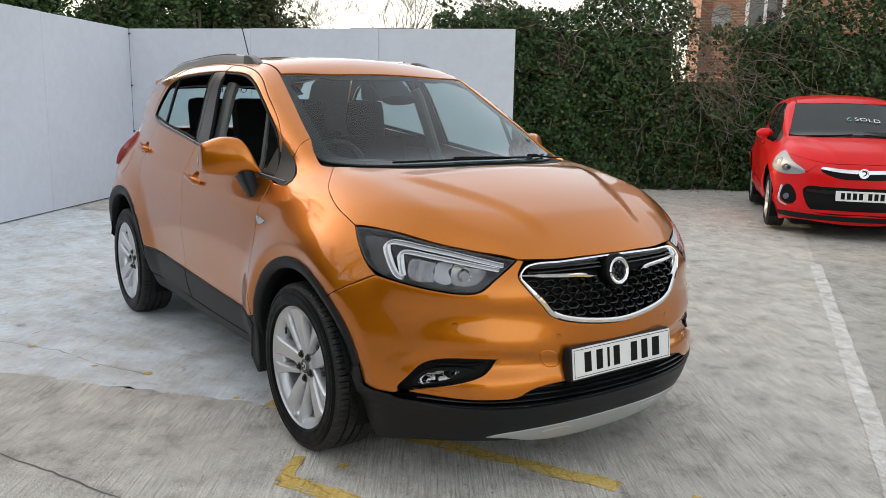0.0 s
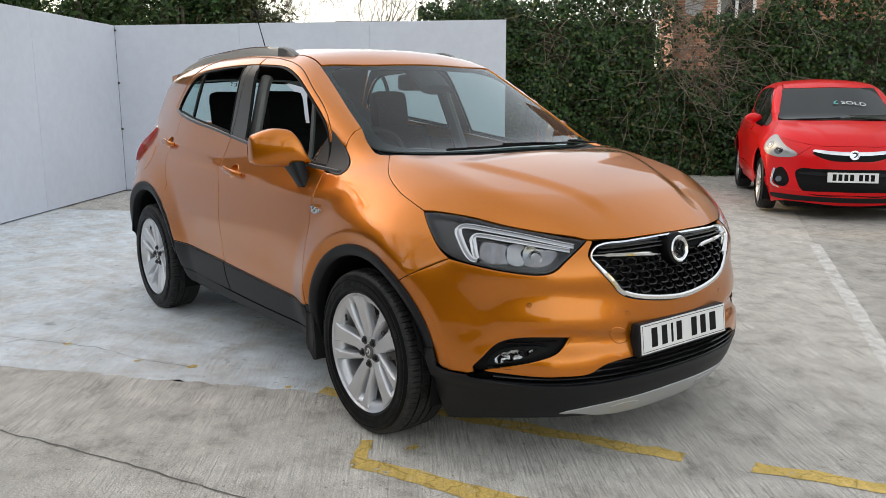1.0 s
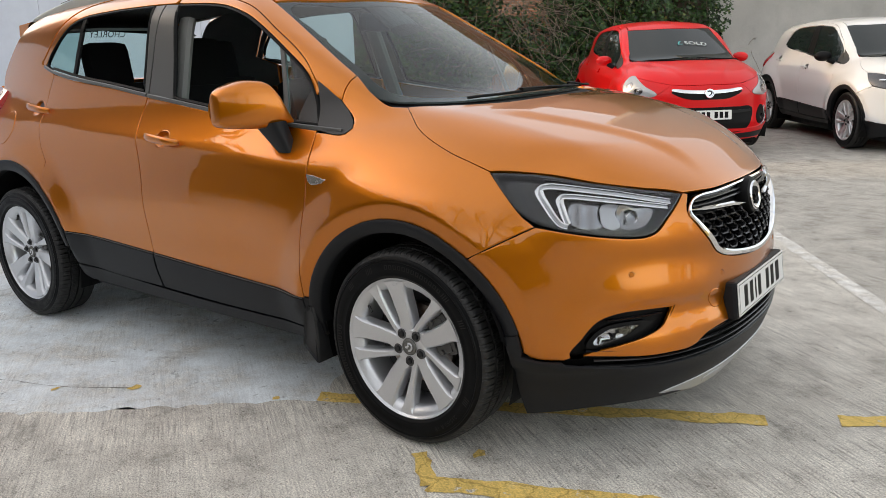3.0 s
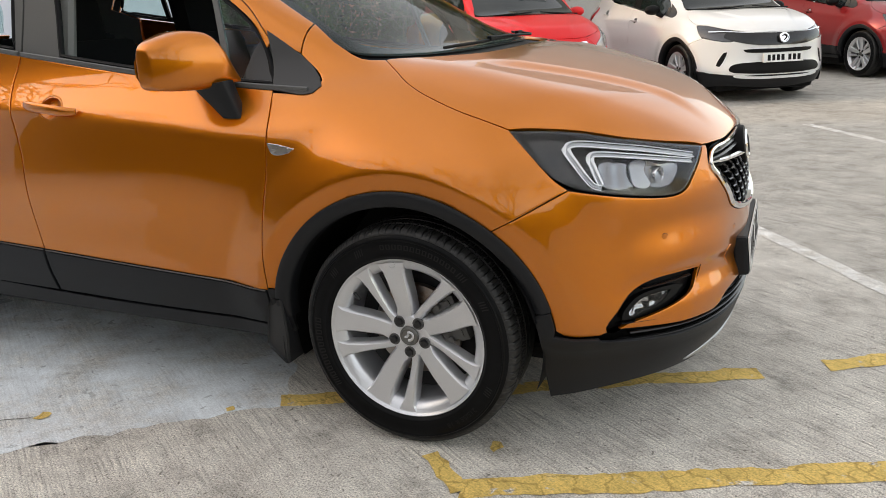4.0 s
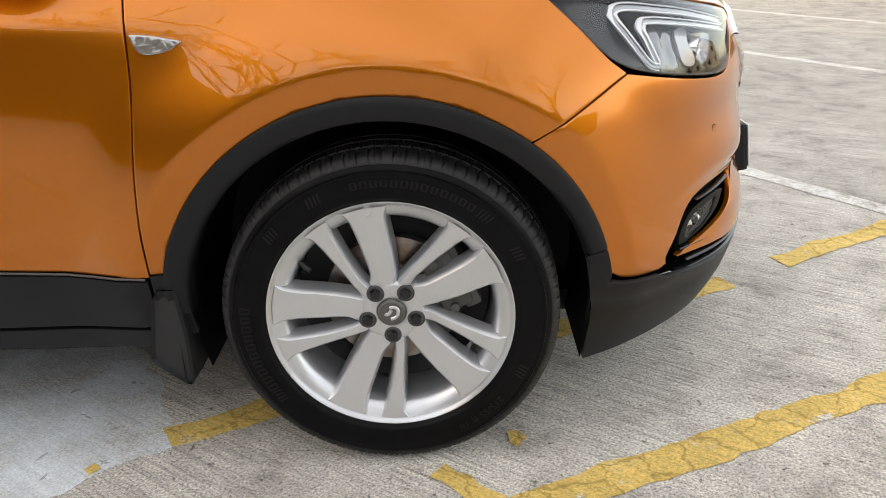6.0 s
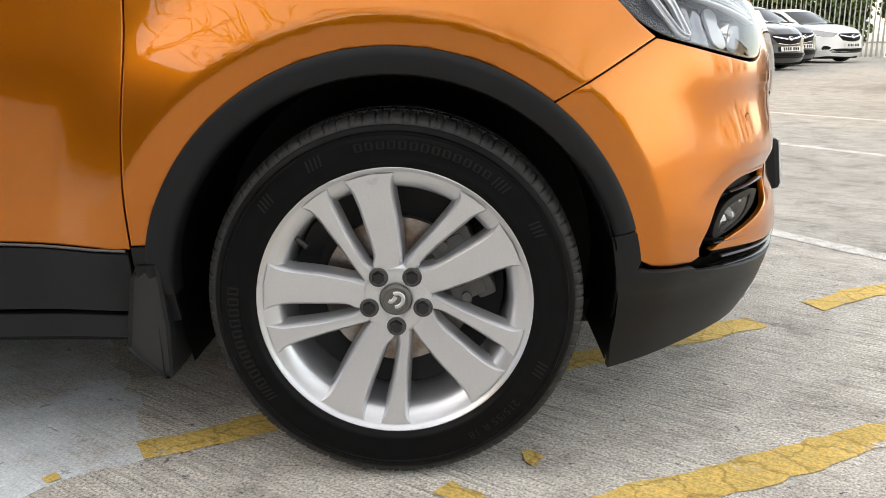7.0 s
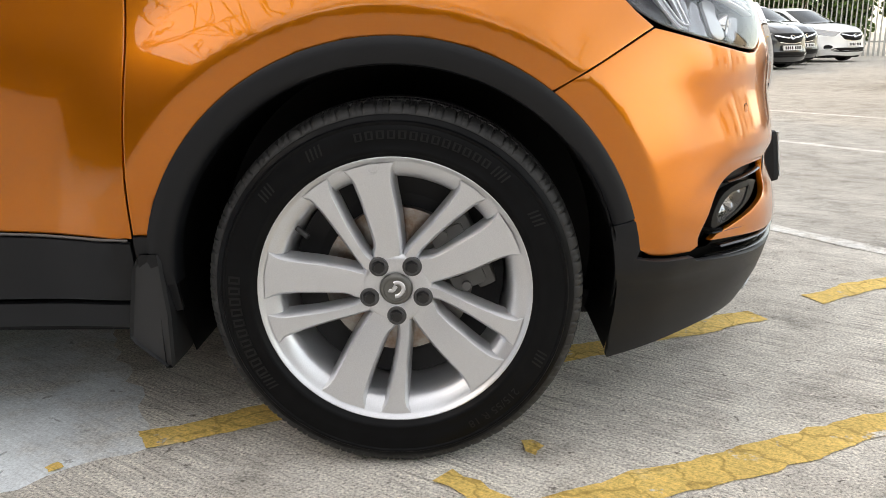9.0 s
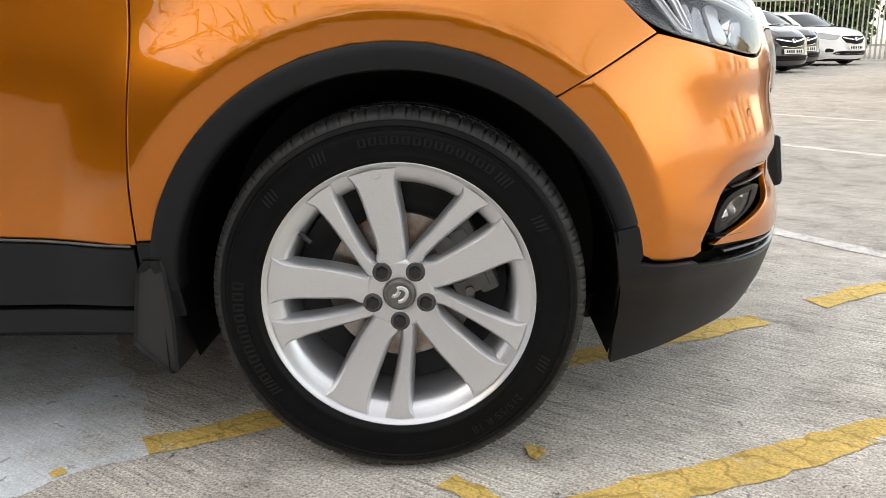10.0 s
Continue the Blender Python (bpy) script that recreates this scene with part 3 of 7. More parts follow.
# ---- ground, paint and walls ----
def ragged(pts, step_len=0.06, amp=0.006, seed=1):
    """A closed outline with uneven edges."""
    rnd = random.Random(seed)
    out = []
    for a, b in zip(pts, pts[1:] + pts[:1]):
        a, b = Vector(a), Vector(b)
        n = max(1, int((b - a).length / step_len))
        side = Vector((-(b - a).y, (b - a).x)).normalized()
        for i in range(n):
            out.append(a + (b - a) * (i / n) + side * rnd.uniform(-amp, amp))
    return out


def flat(name, pts, z, mat, label, cat, kind=""):
    """A flat patch of paint on the ground."""
    bm = bmesh.new()
    bm.faces.new([bm.verts.new((p.x, p.y, z)) for p in pts])
    bmesh.ops.triangulate(bm, faces=bm.faces)
    ob = part(name, bm, mat)
    return tagged(ob, label, cat, kind=kind)


def band(a, b, w):
    a, b = Vector(a), Vector(b)
    d = (b - a).normalized()
    n = Vector((-d.y, d.x)) * w / 2
    return [tuple(v) for v in (a - n, b - n, b + n, a + n)]


bm = bmesh.new()
bmesh.ops.create_grid(bm, x_segments=4, y_segments=4, size=400)
ground = tagged(part("ground", bm, m_concrete), "grey weathered brushed concrete of a car lot", "ground", kind="structure")
u, v = Vector((0.775, 0.632)), Vector((-0.632, 0.775))
o = Vector((-0.50, -0.81))
flat("floor_paint", ragged([tuple(o), tuple(o + Vector((-0.48, 0.877)) * 1.2), tuple(o + v * 5.2), tuple(o + v * 5.2 - u * 8.5), tuple(o - u * 8.5 - v * 1.0), tuple(o - u * 2.6)], 0.05, 0.020, 3), 0.0012, m_floorpaint, "worn pale grey paint on the concrete bay", "floor paint", "structure")
for i, (a, b, w) in enumerate((((-0.53, -0.785), (0.965, -0.05), 0.085), ((1.165, 0.085), (1.95, 0.52), 0.085), ((0.225, -1.062), (2.6, -0.005), 0.088))):
    flat("yellow_line", ragged([tuple(q) for q in ragged([tuple(k) for k in ragged(band(a, b, w), 0.11, 0.011, 10 + i)], 0.035, 0.006, 30 + i)], 0.010, 0.0022, 50 + i), 0.0024, m_yellow, "cracked faded yellow marking on the concrete", "floor marking", "structure")
flat("yellow_line", ragged(band((0.085, -0.925), (0.235, -1.075), 0.05), 0.03, 0.009, 21), 0.0035, m_yellow, "cracked faded yellow marking on the concrete", "floor marking", "structure")
for c, r in (((0.255, -0.82), 0.022), ((-2.04, -1.56), 0.016), ((-1.235, -1.15), 0.019), ((-1.5, -1.34), 0.012), ((-0.66, -0.90), 0.013)):
    flat("yellow_patch", ragged([(c[0] + r * math.cos(a), c[1] + 1.4 * r * math.sin(a)) for a in np.linspace(0, 6.28, 9)[:-1]], 0.012, 0.008, int(c[0] * 100)), 0.005, m_yellow, "small remnant of yellow marking paint", "floor marking", "structure")
# flat sheet that darkens the far ground in place of shade
flat("ground_slab", [Vector(q) for q in ((-3.5, 8.44), (5.5, -5.15), (70.0, -5.15), (70.0, 70.0), (-3.5, 70.0))], 0.0006, m_shadetone, "grey weathered concrete, toned darker for the far lot's shade", "ground", "structure")
flat("white_line", ragged(band((-1.05, 4.74), (3.4, -1.98), 0.095), 0.08, 0.006, 31), 0.002, m_whiteline, "worn white bay line on the concrete", "floor marking", "structure")
flat("white_line", ragged(band((1.15, 5.85), (4.4, 0.95), 0.09), 0.08, 0.006, 32), 0.002, m_whiteline, "worn white bay line on the concrete", "floor marking", "structure")
flat("white_line", ragged(band((2.75, 7.15), (6.0, 2.5), 0.09), 0.08, 0.006, 33), 0.002, m_whiteline, "worn white bay line on the concrete", "floor marking", "structure")


def crack(pts, w, seed):
    """A joint or crack: a thin uneven dark line along a path."""
    rnd = random.Random(seed)
    vs, fs = [], []
    path = []
    for a, b in zip(pts, pts[1:]):
        n = max(2, int((Vector(b) - Vector(a)).length / 0.05))
        path += [Vector(a).lerp(Vector(b), i / n) + Vector((rnd.uniform(-1, 1), rnd.uniform(-1, 1))) * 0.006 for i in range(n)]
    path.append(Vector(pts[-1]))
    for i, p in enumerate(path):
        d = (path[min(i + 1, len(path) - 1)] - path[max(i - 1, 0)]).normalized()
        n = Vector((-d.y, d.x)) * w * rnd.uniform(0.3, 1.0)
        vs += [(p.x - n.x, p.y - n.y, 0.0026), (p.x + n.x, p.y + n.y, 0.0026)]
        if i:
            k = 2 * i
            fs.append((k - 2, k, k + 1, k - 1))
    return tagged(mesh_ob("ground_joint", vs, fs, m_crack), "dark dirt-filled joint in the concrete", "joint", kind="structure")


crack([(-2.2, -2.62), (-0.93, -2.07), (-0.3, -1.76), (0.22, -1.52), (0.9, -1.25)], 0.0045, 5)
crack([(-3.3, -2.35), (-2.46, -1.83), (-1.89, -1.45), (-1.47, -1.30), (-1.24, -1.15)], 0.0026, 6)
crack([(-0.2, 8.35), (0.6, 7.6), (1.9, 6.56), (3.2, 5.75), (5.5, 4.6)], 0.008, 7)


def wall_along(name, a, b, z0, z1, t, mat, parent=None, seams=()):
    """An upright wall whose near face runs from a to b, t thick behind it."""
    a, b = Vector((*a, 0)), Vector((*b, 0))
    d = (b - a)
    ang = math.atan2(d.y, d.x)
    bm = bmesh.new()
    box(bm, (0, min(0, t), z0), (d.length, max(0, t), z1), 0.004, Matrix.Translation(a) @ Matrix.Rotation(ang, 4, "Z"))
    return part(name, bm, mat, parent)


def hoarding(name, a, b, n, t):
    """A board wall: sheets side by side with thin joints, and a capping."""
    root = tagged(new(name), "white painted hoarding wall of flat boards", "wall", kind="structure")
    a, b = Vector(a), Vector(b)
    d = (b - a) / n
    g = d.normalized() * 0.0015
    for i in range(n):
        wall_along("board", tuple(a + d * i + g), tuple(a + d * (i + 1) - g), 0.015, 2.35 + 0.004 * (i % 2), t, m_board, root)
    k = t / abs(t)
    off = Vector((-d.y, d.x)).normalized() * 0.03 * k
    wall_along("backing", tuple(a + off * 1.3), tuple(b + off * 1.3), 0.0, 2.33, 0.04 * k, m_joint, root)
    return root


hoarding("wall_west", (-4.4, -3.28), (-9.5, 1.0), 3, 0.03)
wn = hoarding("wall_north", (-9.5, 1.0), (-5.5, 4.85), 3, 0.03)
# added behind the corner to stop light leaking between the boards
bm = bmesh.new()
box(bm, (-0.16, -0.10, 0.0), (-0.02, 0.10, 2.34), 0.004, Matrix.Translation((-9.5, 1.0, 0)))
part("corner_post", bm, m_joint, wn)
for z in (0.9, 1.55, 2.28):
    bm = bmesh.new()
    box(bm, (-0.02, -0.012, z - 0.012), (0.01, 0.012, z + 0.012), 0.003, Matrix.Translation((-9.47, 1.0, 0)))
    part("corner_bracket", bm, m_joint, wn)

# ---- ivy-clad wall ----
IA, IB = Vector((-8.3, 6.2)), Vector((-3.6, 12.2))
IDIR = (IB - IA).normalized()
INRM = Vector((IDIR.y, -IDIR.x))              # towards the lot
ivy = tagged(new("ivy_wall"), "old brick wall overgrown with dense dark green ivy and bare twigs", "ivy wall", kind="structure")
# darker brick behind dense ivy stands in for the shade between leaves
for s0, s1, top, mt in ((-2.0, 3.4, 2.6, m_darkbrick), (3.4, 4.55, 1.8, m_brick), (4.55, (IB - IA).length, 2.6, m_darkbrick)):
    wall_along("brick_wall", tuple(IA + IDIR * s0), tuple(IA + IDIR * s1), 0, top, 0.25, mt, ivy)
rnd = random.Random(11)


def thin(s, z):
    """How bare the ivy is at a place along the wall: bare twigs show there."""
    return 0.92 * math.exp(-(((s - 3.95) / 0.62) ** 2 + ((z - 2.15) / 0.62) ** 2)) + 0.55 * math.exp(-(((s - 1.6) / 0.5) ** 2 + ((z - 2.2) / 0.5) ** 2)) + 0.5 * math.exp(-(((s - 4.4) / 0.4) ** 2 + ((z - 1.4) / 0.5) ** 2))


def ivy_leaves(count, s0, s1, z0, ztop, seed, lift, size, parent, name, mat):
    r = random.Random(seed)
    vs, fs = [], []
    shape = [(0, -0.45), (0.28, -0.38), (0.52, 0.0), (0.26, 0.08), (0.0, 0.62), (-0.26, 0.08), (-0.52, 0.0), (-0.28, -0.38)]
    made = 0
    while made < count:
        s = r.uniform(s0, s1)
        z = z0 + (r.random() ** 0.9) * (ztop(s) - z0)
        if r.random() < thin(s, z) * 1.05:
            continue
        lump = noise.noise((s * 1.3, z * 1.3, 3.7)) + 0.6 * noise.noise((s * 3.7, z * 3.7, 9.1))
        d = lift(s, z) + 0.26 * lump + r.uniform(-0.08, 0.05)
        p = IA + IDIR * s + INRM * d
        k = size * r.uniform(0.6, 1.35)
        m = Matrix.Translation((p.x, p.y, z)) @ Matrix.Rotation(math.atan2(INRM.y, INRM.x) + r.gauss(0, 0.6), 4, "Z") @ Matrix.Rotation(radians(62) + r.gauss(0, 0.45), 4, "Y") @ Matrix.Rotation(r.gauss(math.pi, 0.7), 4, "Z")
        b = len(vs)
        for x, y in shape:
            vs.append(m @ Vector((y * k, x * k, 0.12 * k * abs(x) - 0.10 * k * y * y)))
        fs += [(b, b + 1, b + 2, b + 3), (b, b + 3, b + 4, b + 5), (b, b + 5, b + 6, b + 7)]
        made += 1
    return tagged(mesh_ob(name, vs, fs, mat, True, parent), kind="stuff")


def top_line(s):
    return 2.80 + 0.10 * math.sin(s * 1.1 + 0.5) + 0.7 * step(1.7, 2.3, s) - 0.75 * step(3.4, 3.9, s) + 1.3 * step(5.0, 5.7, s) + 0.7 * step(6.6, 7.3, s) + 0.16 * noise.noise((s * 4, 0, 0))


ivy_leaves(44000, -0.6, 7.75, 0.0, top_line, 4, lambda s, z: 0.24 + 0.05 * math.sin(s), 0.054, ivy, "leaves", m_ivyleaf)
ivy_leaves(9000, -0.6, 7.7, 0.0, top_line, 5, lambda s, z: 0.02, 0.085, ivy, "inner_leaves", m_ivyleaf)
ivy_leaves(260, 7.6, 9.4, 2.2, lambda s: 3.3, 6, lambda s, z: 0.05, 0.07, ivy, "stray_leaves", m_ivyleaf)


def twigs(count, seed, name, mat, parent, centre, spread, length, base, side, up, r0=0.006):
    """A tangle of thin bare twigs."""
    r = random.Random(seed)
    bm = bmesh.new()
    for _ in range(count):
        s, z = r.gauss(centre[0], spread[0]), max(0.1, r.gauss(centre[1], spread[1]))
        p = Vector((*(IA + IDIR * s + INRM * (base + r.uniform(-0.1, 0.14))), z))
        d = Vector((IDIR.x, IDIR.y, 0)) * r.gauss(0, side) + Vector((0, 0, 1)) * r.gauss(up, 0.7) + Vector((INRM.x, INRM.y, 0)) * r.gauss(0.1, 0.3)
        d.normalize()
        path = [p.copy()]
        for i in range(7):
            d = (d + Vector((r.gauss(0, 0.22), r.gauss(0, 0.22), r.gauss(-0.06, 0.22)))).normalized()
            p = p + d * length / 7 * r.uniform(0.6, 1.3)
            path.append(p.copy())
        k = r.uniform(0.4, 1.0) * r0
        sweep(bm, path, k, 4, up=Vector((0.3, 0.2, 0.9)), caps=False)
    return tagged(part(name, bm, mat, parent), kind="stuff")



twigs(420, 3, "bare_twigs", m_twig, ivy, (3.95, 2.05), (0.75, 0.55), 0.9, 0.16, 0.9, 0.1)
twigs(110, 4, "bare_twigs", m_twig, ivy, (1.6, 2.2), (0.6, 0.5), 0.7, 0.14, 0.9, 0.2)
twigs(70, 5, "hanging_stems", m_twig, ivy, (4.5, 1.2), (2.2, 0.9), 0.9, 0.30, 0.3, -0.6)
tagged(wall_along("wall_east", (-3.6, 12.2), (3.4, 21.1), 0, 7.0, 0.3, m_render), "plain grey rendered wall", "wall", kind="structure")

# ---- house behind the ivy ----
house = tagged(new("brick_house"), "red brick house with a white window and a grey dish", "house")
ha, hb = Vector((-16.0, 12.6)), Vector((-3.0, 24.0))
hd = (hb - ha).normalized()
wall_along("wall", tuple(ha + hd * 5.91), tuple(hb), 0, 9.0, 0.3, m_brick, house)
wall_along("end_wall", tuple(ha + hd * 5.92), tuple(ha + hd * 5.92 + Vector((-hd.y, hd.x)) * 6), 0, 7.5, -0.3, m_brick, house)
hm = Matrix.Translation((ha.x, ha.y, 0)) @ Matrix.Rotation(math.atan2(hd.y, hd.x), 4, "Z")


def house_window(s, z0, z1, w):
    win = new("window")
    win.parent = house
    win.matrix_local = hm @ Matrix.Translation((s, 0, 0))
    bm = bmesh.new()
    for lo, hi in (((-w, -0.05, z0), (-w + 0.09, 0.02, z1)), ((w - 0.09, -0.05, z0), (w, 0.02, z1)), ((-w, -0.05, z0), (w, 0.02, z0 + 0.09)), ((-w, -0.05, z1 - 0.09), (w, 0.02, z1)), ((-0.04, -0.045, z0), (0.04, 0.02, z1))):
        box(bm, lo, hi, 0.01)
    part("frame", bm, m_upvc, win)
    bm = bmesh.new()
    box(bm, (-w + 0.06, -0.012, z0 + 0.06), (w - 0.06, -0.008, z1 - 0.06))
    part("pane", bm, m_pane, win)
    bm = bmesh.new()
    box(bm, (-w - 0.1, -0.14, z0 - 0.09), (w + 0.1, -0.002, z0 - 0.01), 0.01)
    part("sill", bm, m_render, win)


house_window(7.55, 3.3, 4.9, 0.5)
bm = bmesh.new()
turned(bm, [(0.0005, 0.09), (0.12, 0.075), (0.24, 0.03), (0.30, -0.02), (0.305, -0.015), (0.24, 0.045), (0.0005, 0.105)], 32)
dish = part("satellite_dish", bm, m_dish, house, "grey satellite dish", smooth=True)
dish.matrix_local = hm @ Matrix.Translation((6.4, -0.45, 3.75)) @ pose(0, 0, 0, 15, 0, 30)
bm = bmesh.new()
sweep(bm, [(6.4, -0.30, 3.73), (6.4, -0.1, 3.6), (6.4, 0, 3.6)], 0.02, 8)
bmesh.ops.transform(bm, matrix=hm, verts=bm.verts)
part("bracket", bm, m_render, dish).matrix_parent_inverse = dish.matrix_local.inverted()


# ---- bare trees and shrubs ----
def bare_tree(name, x, y, h, seed, label, spread=0.55, depth=5, thick=0.16, twig=0.006):
    """Trunk and limbs that fork down to fine twigs."""
    r = random.Random(seed)
    tree = tagged(new(name), label, "tree", group="bare winter trees")
    tree.location = (x, y, 0)
    trunk, limbs = bmesh.new(), bmesh.new()

    def grow(p, d, length, rad, lvl):
        path = [p.copy()]
        n = 4
        for i in range(n):
            d = (d + Vector((r.gauss(0, 0.12), r.gauss(0, 0.12), r.gauss(0.05, 0.08)))).normalized()
            p = p + d * length / n
            path.append(p.copy())
        bm = trunk if lvl == 0 else limbs
        rings = sweep(bm, path, rad, 6 if lvl < 2 else 4, up=Vector((0.4, 0.3, 0.85)), caps=False)
        for i, ring in enumerate(rings):
            k = 1 - 0.42 * i / n
            for v_ in ring:
                v_.co = path[i] + (v_.co - path[i]) * k
        if lvl >= depth:
            return
        for c in range(3 if lvl < 3 else 2 + (r.random() < 0.6)):
            t = r.uniform(0.45, 1.0) if c else 1.0
            q = path[min(n, int(t * n + 0.5))]
            nd = (d + Vector((r.gauss(0, spread), r.gauss(0, spread), r.gauss(0.12, spread * 0.6)))).normalized()
            grow(q, nd, length * r.uniform(0.55, 0.8), max(rad * 0.55, twig), lvl + 1)

    grow(Vector((0, 0, -0.05)), Vector((0, 0, 1)), h * 0.34, thick, 0)
    part("trunk", trunk, m_bark, tree, smooth=True)
    tagged(part("branching", limbs, m_bark, tree), kind="stuff")
    return tree


def leafy(name, x, y, z, size, count, seed, label, mat, leaf=0.09, cat="shrub"):
    """A shrub: stems and a crown of many leaves with gaps and an uneven outline."""
    r = random.Random(seed)
    sh = tagged(new(name), label, cat)
    sh.location = (x, y, 0)
    bm = bmesh.new()
    for _ in range(9):
        a = r.uniform(0, 6.28)
        sweep(bm, [(0.1 * math.cos(a) * i, 0.1 * math.sin(a) * i, z * i / 5) for i in range(6)], 0.03, 5, up=Vector((0.4, 0.3, 0.85)))
    tagged(part("stems", bm, m_bark, sh), kind="stuff")
    clumps = [(Vector((r.gauss(0, 0.42) * size[0], r.gauss(0, 0.42) * size[1], z + r.gauss(0, 0.4) * size[2])), r.uniform(0.25, 0.55) * size[2]) for _ in range(26)]
    vs, fs = [], []
    for _ in range(count):
        c, rad = r.choice(clumps)
        d = Vector((r.gauss(0, 1), r.gauss(0, 1), r.gauss(0, 1))).normalized() * rad * r.uniform(0.55, 1.1)
        k = leaf * r.uniform(0.6, 1.3)
        m = Matrix.Translation(c + d) @ Euler((r.uniform(0, 6.28), r.uniform(-0.9, 0.9), r.uniform(0, 6.28))).to_matrix().to_4x4()
        b = len(vs)
        vs += [m @ Vector(q) for q in ((-0.5 * k, 0, 0), (0, -0.28 * k, 0.05 * k), (0.6 * k, 0, 0), (0, 0.28 * k, 0.05 * k))]
        fs.append((b, b + 1, b + 2, b + 3))
    tagged(mesh_ob("crown", vs, fs, mat, False, sh), kind="stuff")
    return sh


for i, (tx, ty, th) in enumerate(((-19.4, 8.6, 6.2), (-18.8, 10.3, 5.8), (-18.0, 11.6, 6.6), (-16.2, 13.6, 5.6), (-14.8, 15.2, 6.0))):
    bare_tree("bare_tree", tx, ty, th, 7 + i, "slender leafless winter tree behind the white wall", depth=6, thick=0.07, twig=0.006, spread=0.6)
leafy("evergreen_shrub", -10.9, -0.3, 2.75, (1.0, 0.9, 0.9), 9000, 20, "dense green ivy hedge rising above the white wall", m_hedge)
leafy("evergreen_shrub", -11.6, 1.5, 2.85, (0.9, 0.8, 0.9), 9000, 21, "dense evergreen shrub rising above the white wall", m_hedge)
leafy("evergreen_shrub", -11.2, 2.6, 2.8, (0.8, 0.6, 0.9), 7000, 25, "dark evergreen shrub rising above the white wall", m_ivyleaf)
leafy("evergreen_shrub", -11.1, 3.75, 2.8, (0.8, 0.45, 0.8), 6000, 22, "olive evergreen shrub rising above the white wall", m_olive)
leafy("conifer", -11.5, 9.0, 2.9, (0.8, 0.8, 0.9), 2600, 23, "dull green conifer top above the white wall", m_olive, 0.07, "tree")
leafy("evergreen_shrub", -8.2, 6.9, 2.75, (0.9, 0.9, 0.42), 2600, 24, "ivy clump spilling over the wall's end", m_olive)

# ---- low building and trees behind the camera, and an added shade block ----
bm = bmesh.new()
box(bm, (-12.0, -14.0, 0), (24.0, -10.0, 2.4), 0.02)
tagged(part("building_south", bm, m_darkbrick), "low dark brick building that closes the lot", "building", kind="structure")
# an unseen block, added to cast shade over the near half of the lot
bm = bmesh.new()
box(bm, (-3.0, -20.0, 0), (0.0, 5.2, 7.6), 0.02, Matrix.Rotation(radians(SUN_AZ - 180), 4, "Z") @ Matrix.Translation((-14.0, 0, 0)))
tagged(part("building_west", bm, m_darkbrick), "added unseen block that shades the near lot", "building", kind="structure")
for i, (tx, ty, th) in enumerate(((-5.4, -8.9, 8.5), (-2.4, -8.6, 9.5), (0.4, -9.1, 9.0), (3.0, -8.7, 9.5), (6.2, -9.2, 9.0), (9.5, -9.0, 9.5), (-7.4, -6.2, 9.0), (-9.6, -5.0, 9.5), (-11.4, -3.0, 9.0), (-9.0, -8.4, 9.5))):
    bare_tree("bare_tree", tx, ty, th, 31 + i, "leafless winter tree at the lot's edge", depth=5, thick=0.17, twig=0.016, spread=0.7)


def gabled_house(x, y, a, w, d, h):
    """A pale rendered house with a pitched roof and windows on its gable."""
    hs = tagged(new("gabled_house"), "cream rendered house with a pitched slate roof", "house", group="houses across the road")
    hs.matrix_world = pose(x, y, 0, 0, 0, a)
    bm = bmesh.new()
    f = [bm.verts.new(v) for v in ((-d, -w, 0), (-d, w, 0), (-d, w, h), (-d, 0, h + w * 0.85), (-d, -w, h))]
    k = [bm.verts.new(v) for v in ((d, -w, 0), (d, w, 0), (d, w, h), (d, 0, h + w * 0.85), (d, -w, h))]
    bm.faces.new(f)
    bm.faces.new(k[::-1])
    for i in range(5):
        bm.faces.new((f[i], k[i], k[(i + 1) % 5], f[(i + 1) % 5]))
    bmesh.ops.recalc_face_normals(bm, faces=bm.faces)
    part("wall", bm, m_cream, hs)
    bm = bmesh.new()
    for sd in (1, -1):
        lo, hi = Vector((0, sd * (w + 0.3), h - 0.2)), Vector((0, 0, h + w * 0.85 + 0.06))
        v = [bm.verts.new((xx, p.y, p.z + dz)) for dz in (0.0, 0.12) for xx, p in ((-d - 0.3, lo), (d + 0.3, lo), (d + 0.3, hi), (-d - 0.3, hi))]
        for q in ((0, 1, 2, 3), (4, 5, 6, 7), (0, 1, 5, 4), (1, 2, 6, 5), (2, 3, 7, 6), (3, 0, 4, 7)):
            bm.faces.new([v[i] for i in q])
    bmesh.ops.recalc_face_normals(bm, faces=bm.faces)
    part("roof", bm, m_slate, hs)
    for wy, wz in ((-w * 0.5, 0.9), (w * 0.5, 0.9), (-w * 0.5, h - 1.6), (w * 0.5, h - 1.6)):
        win = new("window")
        win.parent = hs
        bm = bmesh.new()
        box(bm, (-d - 0.03, wy - 0.55, wz), (-d + 0.02, wy + 0.55, wz + 1.3), 0.01)
        part("frame", bm, m_upvc, win)
        bm = bmesh.new()
        box(bm, (-d - 0.045, wy - 0.45, wz + 0.1), (-d - 0.035, wy + 0.45, wz + 1.2))
        part("pane", bm, m_pane, win)


for hx, hy, ha_, hw, hh in ((30.0, 15.0, 16, 2.6, 4.6), (31.5, 7.5, 10, 2.6, 4.9)):
    gabled_house(hx, hy, ha_, hw, 4.0, hh)

